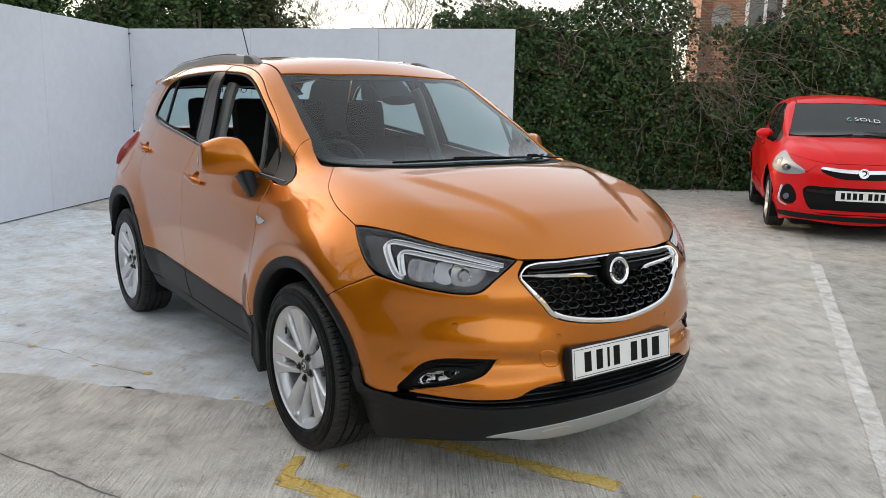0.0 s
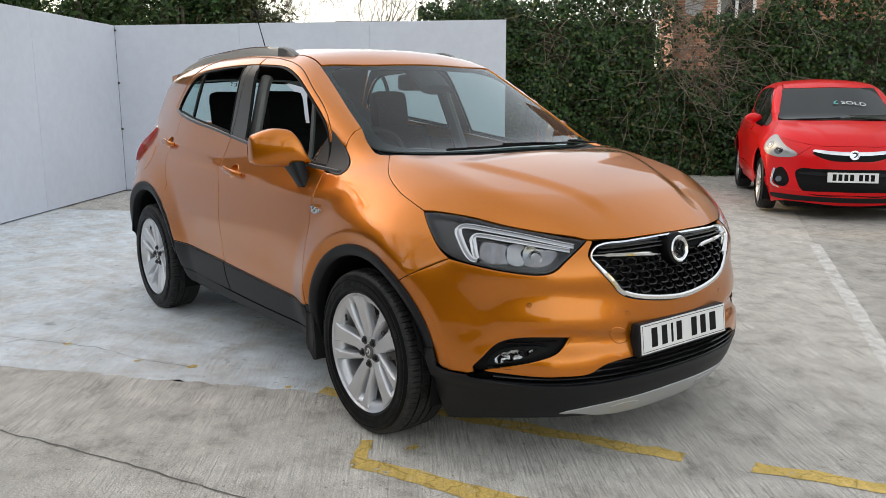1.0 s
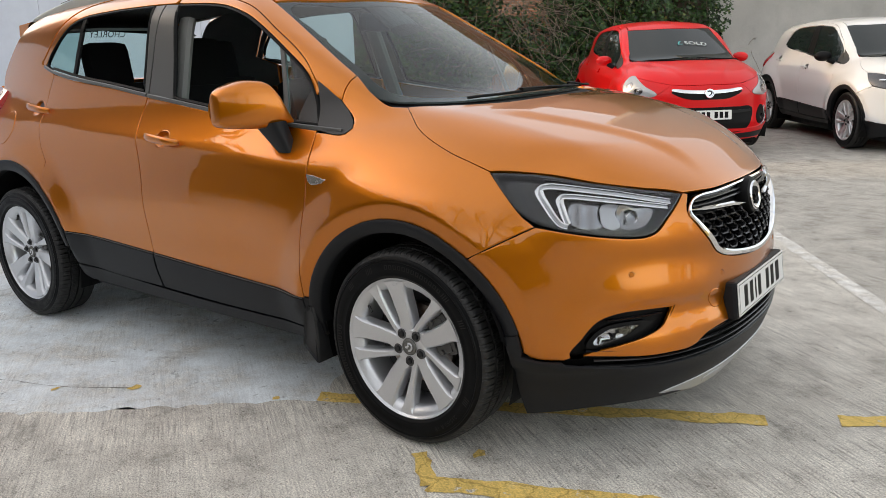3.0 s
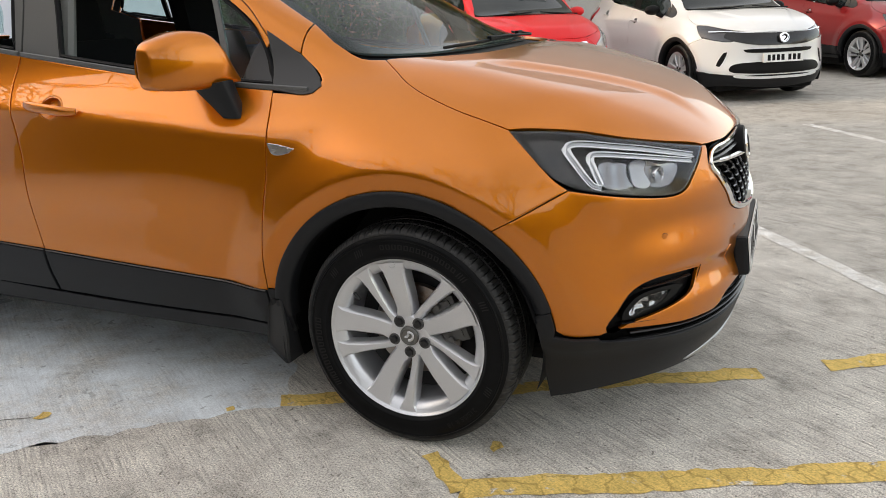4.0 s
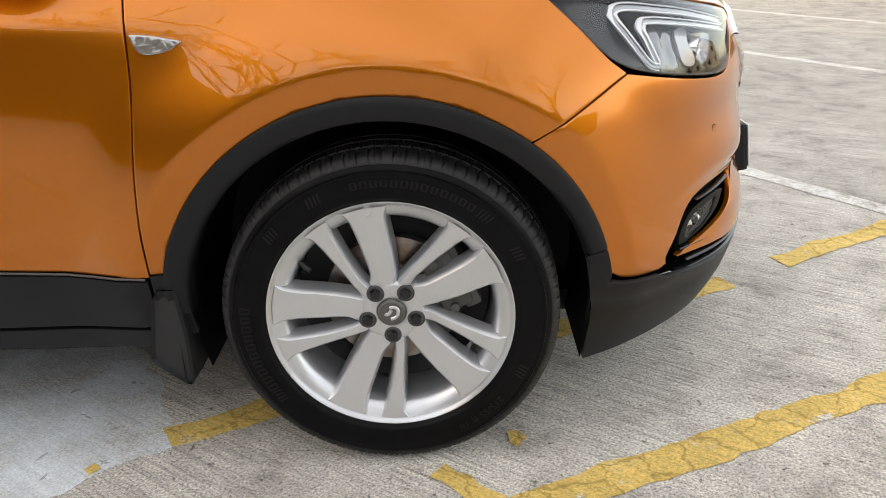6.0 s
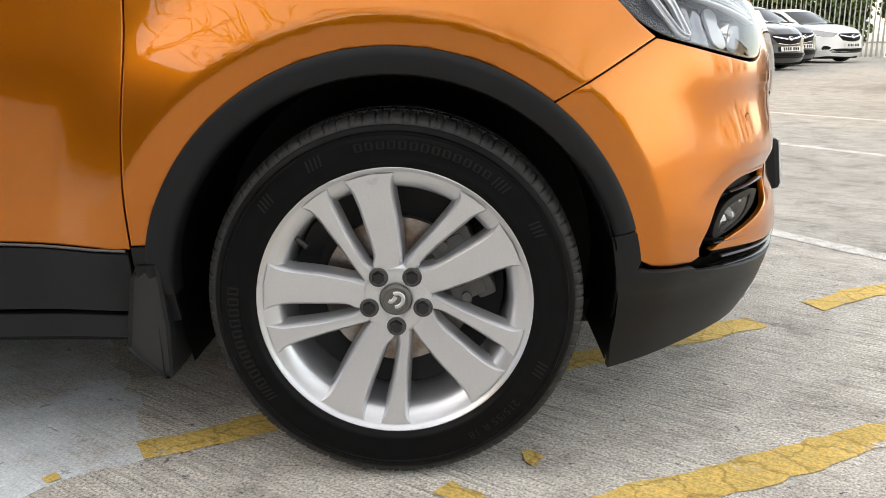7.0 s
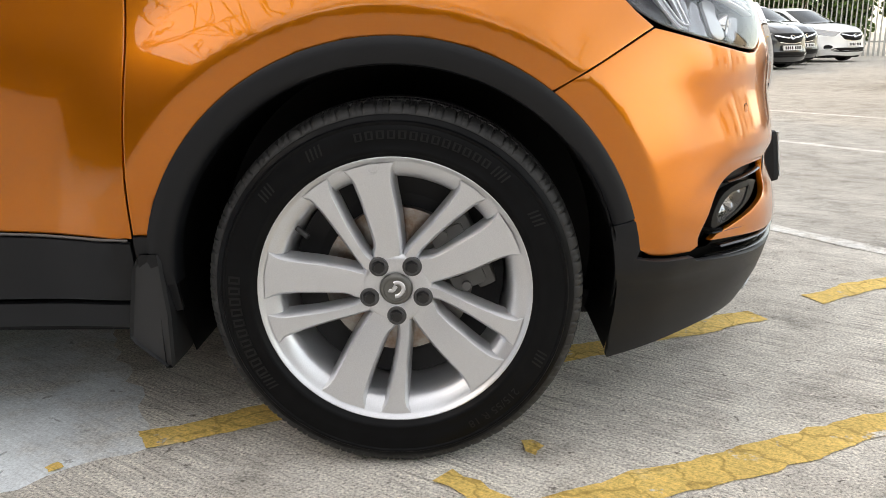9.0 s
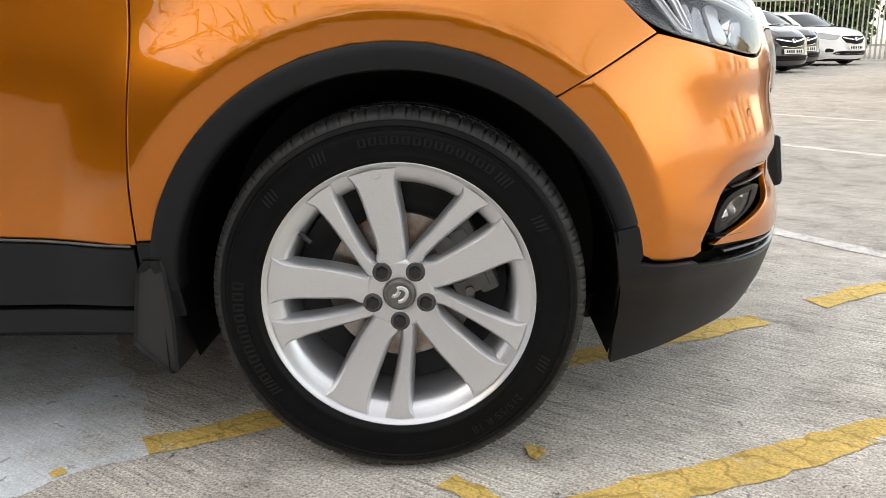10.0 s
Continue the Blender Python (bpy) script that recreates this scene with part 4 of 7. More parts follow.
# ---- palisade fence far across the lot ----
fence = tagged(new("palisade_fence"), "galvanised steel palisade fence with pointed pales", "fence")
fa, fb = Vector((5.0, 26.5)), Vector((20.0, 20.5))
fd_ = (fb - fa).normalized()
ang = math.atan2(fd_.y, fd_.x)
pale = bmesh.new()
box(pale, (-0.035, -0.012, 0.05), (0.035, 0.012, 2.25), 0.005)
for v_ in pale.verts:
    if v_.co.z > 2.2:
        v_.co.x *= 0.25
        v_.co.z += 0.08
first = part("pale", pale, m_galv, fence)
first.matrix_local = Matrix.Translation((fa.x, fa.y, 0)) @ Matrix.Rotation(ang, 4, "Z")
for i in range(1, int((fb - fa).length / 0.14)):
    ob = new("pale", first.data)
    ob.parent = fence
    ob.matrix_local = Matrix.Translation((*(fa + fd_ * 0.14 * i), 0)) @ Matrix.Rotation(ang, 4, "Z")
for z in (0.45, 1.85):
    wall_along("rail", tuple(fa), tuple(fb), z, z + 0.05, 0.05, m_galv, fence)
leafy("evergreen_shrub", 12.0, 27.5, 1.8, (6.0, 0.8, 1.5), 12000, 41, "dull undergrowth behind the palisade fence", m_hedge, 0.22)


# ---- the orange car ----
def blade(bm, phase, left, right, y_face, depth, r0, r1, n=30, crown=0.0015):
    """One spoke between two edge curves: degrees clockwise from the top, by radius."""
    rows = []
    for i in range(n + 1):
        r = r0 + (r1 - r0) * i / n
        aL, aR = radians(phase + float(left(r))), radians(phase + float(right(r)))
        y = float(y_face(r))
        e = min(0.0055 / r, 0.2 * (aR - aL))
        g = 0.004 / r
        mid = (aL + aR) / 2
        sec = [(aL - g, y + depth), (aL - 0.3 * g, y + 0.012), (aL + 0.25 * e, y + 0.0045), (aL + e, y), (mid, y - crown), (aR - e, y), (aR - 0.25 * e, y + 0.0045), (aR + 0.3 * g, y + 0.012), (aR + g, y + depth)]
        rows.append([bm.verts.new((r * math.sin(t), yy, r * math.cos(t))) for t, yy in sec])
    for p, q in zip(rows, rows[1:]):
        for k in range(8):
            bm.faces.new((p[k], p[k + 1], q[k + 1], q[k]))


def road_wheel(parent, R=0.342, rim=0.2455, detail=True, mats=None, phase=0.0, width=0.215):
    """A wheel whose outer face looks to -y, its centre at the origin of an empty."""
    tyre_m, alloy, dark, steel = mats[:4]
    w = new("wheel")
    w.parent = parent
    seg = 720 if detail else 72
    h = width / 2
    # tyre: sidewalls, and a tread of shoulder blocks and ribs between grooves
    wall = [(rim - 0.012, -0.088), (rim + 0.001, -0.1000), (rim + 0.006, -0.1025), (rim + 0.0085, -0.1060), (rim + 0.012, -0.1085), (rim + 0.016, -0.1090), (rim + 0.019, -0.1075), (rim + 0.032, -0.1098), (rim + 0.046, -0.1105), (R - 0.040, -0.1080), (R - 0.0375, -0.1098), (R - 0.0345, -0.1098), (R - 0.032, -0.1058), (R - 0.024, -0.1030), (R - 0.0225, -0.1010)]
    tread = [(R - 0.0225, -0.1010), (R - 0.0205, -0.1012), (R - 0.013, -0.0965), (R - 0.0075, -0.0900), (R - 0.0045, -0.0820), (R - 0.0030, -0.0680), (R - 0.0022, -0.0545), (R - 0.0100, -0.0535), (R - 0.0100, -0.0465), (R - 0.0012, -0.0455), (R - 0.0005, -0.0300), (R - 0.0002, -0.0130), (R - 0.0090, -0.0120), (R - 0.0090, -0.0050), (R, -0.0040), (R, 0.0220), (R - 0.009, 0.0230), (R - 0.009, 0.0300), (R - 0.001, 0.0310), (R - 0.003, 0.0850), (R - 0.020, 0.1010)]
    inner = [(R - 0.020, 0.1010), (R - 0.04, 0.106), (rim + 0.02, 0.107), (rim - 0.012, 0.09)]
    wall, tread, inner = ([(r, y * h / 0.1075) for r, y in prof] for prof in (wall, tread, inner))

    def notch(j, k, r, y):
        if detail:
            q = k % 8
            if 2 <= j <= 6 and q == 0:
                return r - (0.0010, 0.0030, 0.0055, 0.0065, 0.0065)[j - 2], y + (0.002 if j < 4 else 0)
            if 2 <= j <= 5 and q == 4 and (k // 8) % 2:
                return r - 0.0022, y
            if 9 <= j <= 11 and (k + 3 * (j - 9)) % 8 == 3:
                return r - 0.005, y
        return r, y

    bm = bmesh.new()
    turned(bm, wall, 240 if detail else 72)
    tyre = part("tyre", bm, tyre_m, w, "black rubber road tyre", smooth=True)
    bm = bmesh.new()
    turned(bm, tread, seg, bump=notch)
    part("tread", bm, mats[7], tyre if detail else w, "grey dusty tread blocks", smooth=True)
    bm = bmesh.new()
    turned(bm, inner, 96)
    part("inner_wall", bm, tyre_m, tyre if detail else w, smooth=True)
    # rim: narrow lip, hollow flange and barrel
    bm = bmesh.new()
    rp = [(rim - 0.042, 0.075), (rim - 0.041, -0.010), (rim - 0.0395, -0.052), (rim - 0.0370, -0.068), (rim - 0.032, -0.0775), (rim - 0.024, -0.0850), (rim - 0.015, -0.0905), (rim - 0.0085, -0.0935), (rim - 0.0055, -0.0955), (rim - 0.003, -0.0985), (rim + 0.0, -0.1005), (rim + 0.0022, -0.1000), (rim + 0.0028, -0.0970), (rim - 0.008, -0.088)]
    turned(bm, rp, 160 if detail else 48)
    part("rim", bm, alloy, w, "silver painted alloy rim", smooth=True)
    # five broad blades, each with a slim one leaning against it
    yf = curve([0.03, 0.06, 0.10, 0.15, 0.20, rim - 0.0095], [-0.066, -0.067, -0.0735, -0.0825, -0.0900, -0.0942])
    bl = curve([0.045, 0.066, 0.074, 0.082, 0.092, 0.11, 0.14, 0.19, 0.206, 0.217, 0.228, 0.239], [-36, -36, -34, -28.5, -24.8, -22.4, -20.6, -19.2, -19.2, -19.6, -20.6, -22])
    br = curve([0.045, 0.064, 0.072, 0.085, 0.11, 0.14, 0.17, 0.19, 0.206, 0.217, 0.228, 0.239], [12.5, 12, 10.6, 9.2, 6.6, 4.4, 2.3, 1.2, 0.7, 0.7, 1.4, 2.6])
    sl = curve([0.045, 0.066, 0.074, 0.09, 0.13, 0.17, 0.20, 0.212, 0.222, 0.230, 0.239], [-61, -60, -57.0, -52.5, -45.6, -42.4, -41.0, -40.8, -41.0, -42.0, -43.5])
    sr = curve([0.045, 0.066, 0.076, 0.085, 0.11, 0.15, 0.19, 0.206, 0.217, 0.228, 0.239], [-35, -35, -36.6, -37.0, -35.2, -32.6, -30.4, -29.8, -29.0, -27.8, -26.5])
    n = 30 if detail else 12
    for i in range(5):
        bm = bmesh.new()
        blade(bm, phase + 72 * i, bl, br, yf, 0.042, 0.045, rim - 0.0095, n)
        part("spoke", bm, alloy, w, smooth=True)
        bm = bmesh.new()
        blade(bm, phase + 72 * i, sl, sr, yf, 0.038, 0.045, rim - 0.0095, n, 0.001)
        part("spoke", bm, alloy, w, smooth=True)
    bm = bmesh.new()
    turned(bm, [(0.030, -0.0675), (0.033, -0.0690), (0.056, -0.0690), (0.0625, -0.0672), (0.0675, -0.062), (0.070, -0.05), (0.070, -0.02)], 72)
    part("hub", bm, alloy, w, smooth=True)
    for i in range(5):
        a = radians(phase + 36 + 72 * i)
        m = Matrix.Translation((0.0515 * math.sin(a), -0.0690, 0.0515 * math.cos(a)))
        bm = bmesh.new()
        turned(bm, [(0.0005, -0.0012), (0.0150, -0.0012), (0.0162, -0.0022), (0.0178, -0.0014), (0.0182, 0.004)], 32)
        bmesh.ops.transform(bm, matrix=m, verts=bm.verts)
        part("nut_seat", bm, mats[9], w, smooth=True)
        bm = bmesh.new()
        bmesh.ops.create_cone(bm, cap_ends=True, segments=6, radius1=0.0134, radius2=0.0106, depth=0.012, matrix=m @ pose(0, -0.005, 0, 90, 0, 10))
        bmesh.ops.bevel(bm, geom=list(bm.edges), offset=0.0012, segments=2, affect="EDGES")
        part("wheel_nut", bm, mats[8], w, "black capped wheel nut", smooth=True)
    bm = bmesh.new()
    turned(bm, [(0.0005, -0.0730), (0.0185, -0.0730), (0.0215, -0.0735), (0.0225, -0.0755), (0.0265, -0.0750), (0.0290, -0.0725), (0.0305, -0.066)], 48)
    cap = part("centre_cap", bm, mats[4], w, "grey metal centre cap with emblem", smooth=True)
    if detail:
        bm = bmesh.new()
        sweep(bm, [(0.011 * math.sin(t) + 0.003, -0.0745, 0.013 * math.cos(t * 0.9)) for t in np.linspace(-0.6, 3.6, 16)], 0.003, 6, squash=(0.0038, 0.002), up=Vector((0, 1, 0)))
        sweep(bm, [(-0.013 + 0.013 * t, -0.0745, -0.001 - 0.012 * t + 0.02 * t * t) for t in np.linspace(0, 1, 8)], 0.003, 6, squash=(0.004, 0.002), up=Vector((0, 1, 0)))
        part("emblem", bm, alloy, cap, smooth=True)
        # valve and the moulded spot on the rim
        bm = bmesh.new()
        a = radians(phase - 56.5)
        sweep(bm, [((rim - 0.036 - d) * math.sin(a), -0.070 - 0.4 * d, (rim - 0.036 - d) * math.cos(a)) for d in (0, 0.008, 0.0085, 0.020, 0.026)], 0.0052, 10, up=Vector((0, 1, 0)))
        part("valve", bm, mats[8], w, smooth=True)
        bm = bmesh.new()
        a = radians(phase - 8.2)
        turned(bm, [(0.0002, -0.0002), (0.0072, -0.0002), (0.0078, 0.0012), (0.0088, 0.0012), (0.0094, -0.0004), (0.0100, 0.001)], 24)
        bmesh.ops.transform(bm, matrix=Matrix.Translation(((rim - 0.0175) * math.sin(a), -0.0945, (rim - 0.0175) * math.cos(a))), verts=bm.verts)
        part("moulded_spot", bm, alloy, w, smooth=True)
    # brake disc with its bell, carrier, caliper and shield behind
    bm = bmesh.new()
    turned(bm, [(0.078, -0.018), (0.080, -0.010), (0.140, -0.010), (0.140, 0.012), (0.085, 0.012)], 72)
    disc = part("brake_disc", bm, steel, w, "bare steel brake disc with rust")
    bm = bmesh.new()
    turned(bm, [(0.03, -0.035), (0.068, -0.034), (0.074, -0.028), (0.078, -0.0185)], 48)
    part("disc_bell", bm, mats[5], disc if detail else w, smooth=True)
    bm = bmesh.new()
    bc = pose(0, 0, 0, 0, -24, 0)
    box(bm, (0.092, -0.050, -0.062), (0.158, -0.020, 0.062), 0.010, bc)
    box(bm, (0.135, -0.045, -0.072), (0.172, 0.030, 0.072), 0.010, bc)
    box(bm, (0.100, -0.058, -0.030), (0.140, -0.048, 0.030), 0.008, bc)
    for zz in (-0.052, 0.052):
        sweep(bm, [bc @ Vector((0.118, yy, zz)) for yy in (-0.060, -0.02)], 0.009, 10)
    part("brake_caliper", bm, mats[10], w, "dull grey brake caliper", smooth=True)
    bm = bmesh.new()
    turned(bm, [(0.2, 0.02), (0.16, 0.03), (0.0005, 0.035)], 40)
    part("back_plate", bm, mats[5], w)
    if detail:
        def on_tyre(text, size, at, r, mirror=1, stretch=1.0):
            vs, fs = letters(text, size)
            out = []
            for v in vs:
                rr = r + mirror * v.y
                t = at + mirror * v.x * stretch / r
                out.append((rr * math.sin(t), -0.1110 * h / 0.1075, rr * math.cos(t)))
            return out, fs
        V, F = on_tyre("215/55 R 18", 0.021, radians(141), R - 0.058, 1, 1.1)
        mesh_ob("size_marking", V, F, mats[6], False, tyre, "moulded tyre size marking")
        for at, n_bar, sz, sw in ((14, 13, 0.015, 0.0165), (-100, 10, 0.021, 0.0175)):
            for i in range(n_bar):
                t = radians(at) + (i - n_bar / 2) * sw / (R - 0.056) * 1.15
                bm = bmesh.new()
                for dt, dr in ((-0.3, 0), (0.3, 0), (0, 0.42), (0, -0.42)):
                    hh, ww = (sz * 0.5, sw * 0.12) if dr == 0 else (sz * 0.08, sw * 0.34)
                    tt, rc = t + dt * sw / (R - 0.056), R - 0.056 + dr * sz
                    vs = [bm.verts.new(((rc + b) * math.sin(tt + a / rc), -0.1111 * h / 0.1075, (rc + b) * math.cos(tt + a / rc))) for a, b in ((-ww, -hh), (ww, -hh), (ww, hh), (-ww, hh))]
                    bm.faces.new(vs)
                part("maker_mark", bm, mats[6], tyre)
        for at in (-30, -52, 38, 58, -128, 112):
            bm = bmesh.new()
            for i in range(4):
                t = radians(at + i * 1.6)
                rc = R - 0.056
                vs = [bm.verts.new((r_ * math.sin(t + d_), -0.1108 * h / 0.1075, r_ * math.cos(t + d_))) for r_, d_ in ((rc - 0.010, 0), (rc + 0.010, 0.012), (rc + 0.010, 0.024), (rc - 0.010, 0.012))]
                bm.faces.new(vs)
            part("moulded_mark", bm, mats[6], tyre)
    return w


B = Body()
hero = tagged(new("orange_car"), "metallic burnt-orange compact SUV with black cladding and silver alloy wheels", "car")
hero.empty_display_size = 0.3


def ring_xz(cx, r, a0, a1, n, cz=0.342):
    """Points of an arch in side view, angles in degrees from the front level upward."""
    return [(cx + r * math.cos(radians(a)), cz + r * math.sin(radians(a))) for a in np.linspace(a0, a1, n)]


def as_arc(pts):
    P = B.on_side(np.array([p[:2] for p in pts]))
    return [(*arc(*q), *p[2:]) for p, q in zip(pts, P)]


RA, RB = 0.445, 0.488
# the bonnet's edge in plan, shared by bonnet, wings, headlamps and bumper
shut_a = [(-0.136, -0.650, 1), (-0.093, -0.682), (-0.032, -0.727), (0.032, -0.755), (0.141, -0.781), (0.224, -0.788), (0.291, -0.788, 1)]
shut_b = [(0.428, -0.722), (0.562, -0.636), (0.667, -0.530), (0.754, -0.405, 1)]


def lifted(pts):
    return B.on_top(np.array([p[:2] for p in pts]))


shut_arc = [(*arc(*q), *p[2:]) for p, q in zip(shut_a, lifted(shut_a))]
shut_nose = [(math.degrees(math.atan2(q[0] - B.x0 - 0.05, -q[1])), q[2], *p[2:]) for p, q in zip(shut_a[-1:] + shut_b, lifted(shut_a[-1:] + shut_b))]
SKIN = []


def skin(name, data, mat, parent, both=False, label=""):
    made = panel(name, data, mat, parent, both, label)
    SKIN.extend(made)
    return made


# front wings
arch_f = ring_xz(0, RA, 52.3, 165.5, 12)
wing = as_arc([(-0.4575, 0.455, 1), (-0.4495, 0.627), (-0.434, 0.827), (-0.4355, 0.975), (-0.447, 1.04, 1), (-0.398, 1.038), (-0.322, 1.040)]) + [arc(-0.297, -0.748, 1.072), (*arc(-0.385, -0.712, 1.145), 1), (*arc(-0.378, -0.60, 1.20), 1)] + \
    [(*arc(-0.30, -0.652, 1.172), 1), arc(-0.20, -0.665, 1.123)] + shut_arc + \
    as_arc([(0.366, 0.881), (0.424, 0.823), (0.458, 0.797, 1), (0.393, 0.761), (0.334, 0.728), (arch_f[0][0], arch_f[0][1], 1)] + arch_f[1:-1] + [(*arch_f[-1], 1)])
skin("front_wing", sheet(B, "on_arc", wing, grid=0.010), m_orange, hero, True)

# doors
fd = [(-0.4595, 0.449, 1), (-0.4515, 0.627), (-0.436, 0.827), (-0.4375, 0.975), (-0.449, 1.046, 1), (-0.58, 1.055), (-0.958, 1.090), (-1.254, 1.122), (-1.4805, 1.150, 1), (-1.4975, 1.037), (-1.4365, 0.826), (-1.4365, 0.62), (-1.4145, 0.490, 1), (-0.95, 0.469)]
rd = [(-1.4175, 0.491, 1), (-1.4395, 0.62), (-1.4395, 0.826), (-1.5005, 1.037), (-1.4845, 1.152, 1), (-1.79, 1.186), (-2.05, 1.212), (-2.31, 1.245, 1), (-2.335, 1.12), (-2.31, 0.96), (-2.22, 0.84, 1)] + ring_xz(-2.555, RB, 49.5, 24, 7) + [(-2.084, 0.518, 1)]
doors = []
for nm, k in (("front_door", fd), ("rear_door", rd)):
    hx, hz = (-1.30, 0.985) if nm == "front_door" else (-2.40, 1.085)
    cup = [(hx + 0.050 * math.cos(a), hz + 0.037 * math.sin(a)) for a in np.linspace(0, 2 * math.pi, 20, endpoint=False)]
    doors += skin(nm, sheet(B, "on_side", k, grid=0.03, holes=[cup] if nm == "front_door" else ()), m_orange, hero, True)
ff = [(-0.487, 1.185, 1), (-0.578, 1.290), (-0.742, 1.398), (-0.953, 1.507), (-1.215, 1.556), (-1.418, 1.572, 1), (-1.405, 1.536, 1), (-1.12, 1.518), (-0.94, 1.476), (-0.816, 1.419), (-0.688, 1.341), (-0.555, 1.245), (-0.497, 1.165, 1)]
rf = [(-1.426, 1.573, 1), (-1.75, 1.588), (-2.0, 1.583), (-2.2, 1.545), (-2.33, 1.46), (-2.46, 1.30, 1), (-2.425, 1.285, 1), (-2.33, 1.41), (-2.195, 1.497), (-1.93, 1.528), (-1.57, 1.538), (-1.428, 1.5375, 1)]
for nm, k, par in (("front_door_frame", ff, 0), ("rear_door_frame", rf, 2)):
    skin(nm, sheet(B, "on_side", k, grid=0.03), m_orange, hero, True)

# rear quarter with its arch
qp = [(-2.313, 1.245, 1), (-2.338, 1.12), (-2.313, 0.962), (-2.223, 0.843, 1)] + ring_xz(-2.555, RB, 50, 168, 12) + [(-3.05, 0.44, 1), (-3.12, 0.6), (-3.12, 0.8), (-3.02, 0.92), (-2.95, 1.05), (-3.0, 1.17), (-3.02, 1.25), (-2.93, 1.37), (-2.78, 1.50), (-2.62, 1.55), (-2.40, 1.582), (-2.1, 1.60, 1), (-2.0, 1.592, 1), (-2.21, 1.552), (-2.34, 1.467), (-2.47, 1.30, 1)]
skin("rear_quarter", sheet(B, "on_side", qp, grid=0.035, holes=[cup]), m_orange, hero, True)
skin("rear_bumper", sheet(B, "on_tail", both_ways([(90, 0.36), (40, 0.37), (23, 0.42, 1), (21, 0.7), (30, 0.86, 1), (60, 0.86), (90, 0.86)]), grid=0.05), m_orange, hero)
panel("rear_valance", sheet(B, "on_tail", both_ways([(90, 0.22), (40, 0.23), (14, 0.25, 1), (13, 0.43, 1), (40, 0.40), (90, 0.39)]), grid=0.06, lift=-0.004), m_clad, hero, label="black plastic rear valance")
skin("tailgate", sheet(B, "on_tail", both_ways([(90, 0.87, 1), (45, 0.87, 1), (44, 1.0), (38, 1.18, 1), (90, 1.18, 1)]), grid=0.05), m_orange, hero)
skin("rear_screen", sheet(B, "on_tail", both_ways([(90, 1.19, 1), (40, 1.19, 1), (38, 1.35), (45, 1.47, 1), (90, 1.49, 1)]), grid=0.05, depth=0.004), m_glass, hero)
skin("tail_lamp", sheet(B, "on_tail", [(14, 0.94, 1), (10.5, 1.05), (15, 1.16, 1), (34, 1.16), (42, 1.0, 1), (30, 0.94)], grid=0.03, lift=lambda q: 0.006 + 0.026 * np.sin(np.clip((q[:, 1] - 0.92) / 0.25, 0, 1) * 3.14), depth=0.03), m_redlens, hero, True, "red tail lamp lens")

panel("tailgate_lining", sheet(B, "on_tail", both_ways([(90, 1.487, 1), (46, 1.465, 1), (42, 1.485), (45, 1.53, 1), (90, 1.55, 1)]), grid=0.06, lift=-0.022, depth=0.003), m_black, hero)

# roof, pillars and cant rails
frame_top = [(p[0], p[1], 1) for p in smooth_loop([q[:2] for q in ff[:6] + rf[1:3]], 0.02, False)]
cant = [(*arc(-0.387, -0.709, 1.146), 1), *as_arc([(p[0] - 0.0005, p[1] + 0.001, 1) for p in frame_top]), (*arc(-2.2, -0.50, 1.605), 1),
        arc(-1.6, -0.515, 1.61), arc(-1.2, -0.53, 1.585), arc(-0.97, -0.535, 1.545), arc(-0.884, -0.545, 1.515), arc(-0.67, -0.583, 1.398), (*arc(-0.3815, -0.60, 1.202), 1)]
skin("windscreen_pillar", sheet(B, "on_arc", cant, grid=0.03, gap=0.0015), m_orange, hero, True)
roof = both_y([(-0.775, 0.0), (-0.80, -0.3), (-0.885, -0.538, 1), (-0.97, -0.530), (-1.2, -0.525), (-1.6, -0.510), (-2.2, -0.495), (-2.75, -0.47), (-3.0, -0.44, 1), (-3.06, -0.3), (-3.08, 0.0)])
skin("roof", sheet(B, "on_top", roof, grid=0.06), m_orange, hero)
bm = bmesh.new()
rows = []
for i in range(21):
    y = -0.535 + 1.07 * i / 20
    e = abs(y) / 0.535
    rows.append([bm.verts.new(v) for v in ((-2.86, y, 1.565 - 0.05 * e ** 4), (-2.98, y, 1.558 - 0.055 * e ** 3), (-3.09 + 0.10 * e ** 3, y, 1.525 - 0.07 * e ** 3), (-3.08 + 0.10 * e ** 3, y, 1.50 - 0.08 * e ** 3), (-2.95, y, 1.48 - 0.05 * e ** 4))])
for p, q in zip(rows, rows[1:]):
    for k in range(3):
        bm.faces.new((p[k], q[k], q[k + 1], p[k + 1]))
bm.faces.new(rows[0])
bm.faces.new(rows[-1][::-1])
low = [[Vector((v.co.x + 0.014, v.co.y * 0.975, v.co.z - 0.007)) for v in r[1:]] for r in rows]
spoiler = part("spoiler", bm, m_orange, hero, smooth=True)
bm = bmesh.new()
rows = [[bm.verts.new(v) for v in (*r, r[-1] + Vector((0.10, 0, 0.012)))] for r in low]
for p, q in zip(rows, rows[1:]):
    for k in range(4):
        bm.faces.new((p[k], q[k], q[k + 1], p[k + 1]))
bm.faces.new(rows[0])
bm.faces.new(rows[-1][::-1])
part("underside", bm, m_black, spoiler, "black plastic underside", smooth=True)

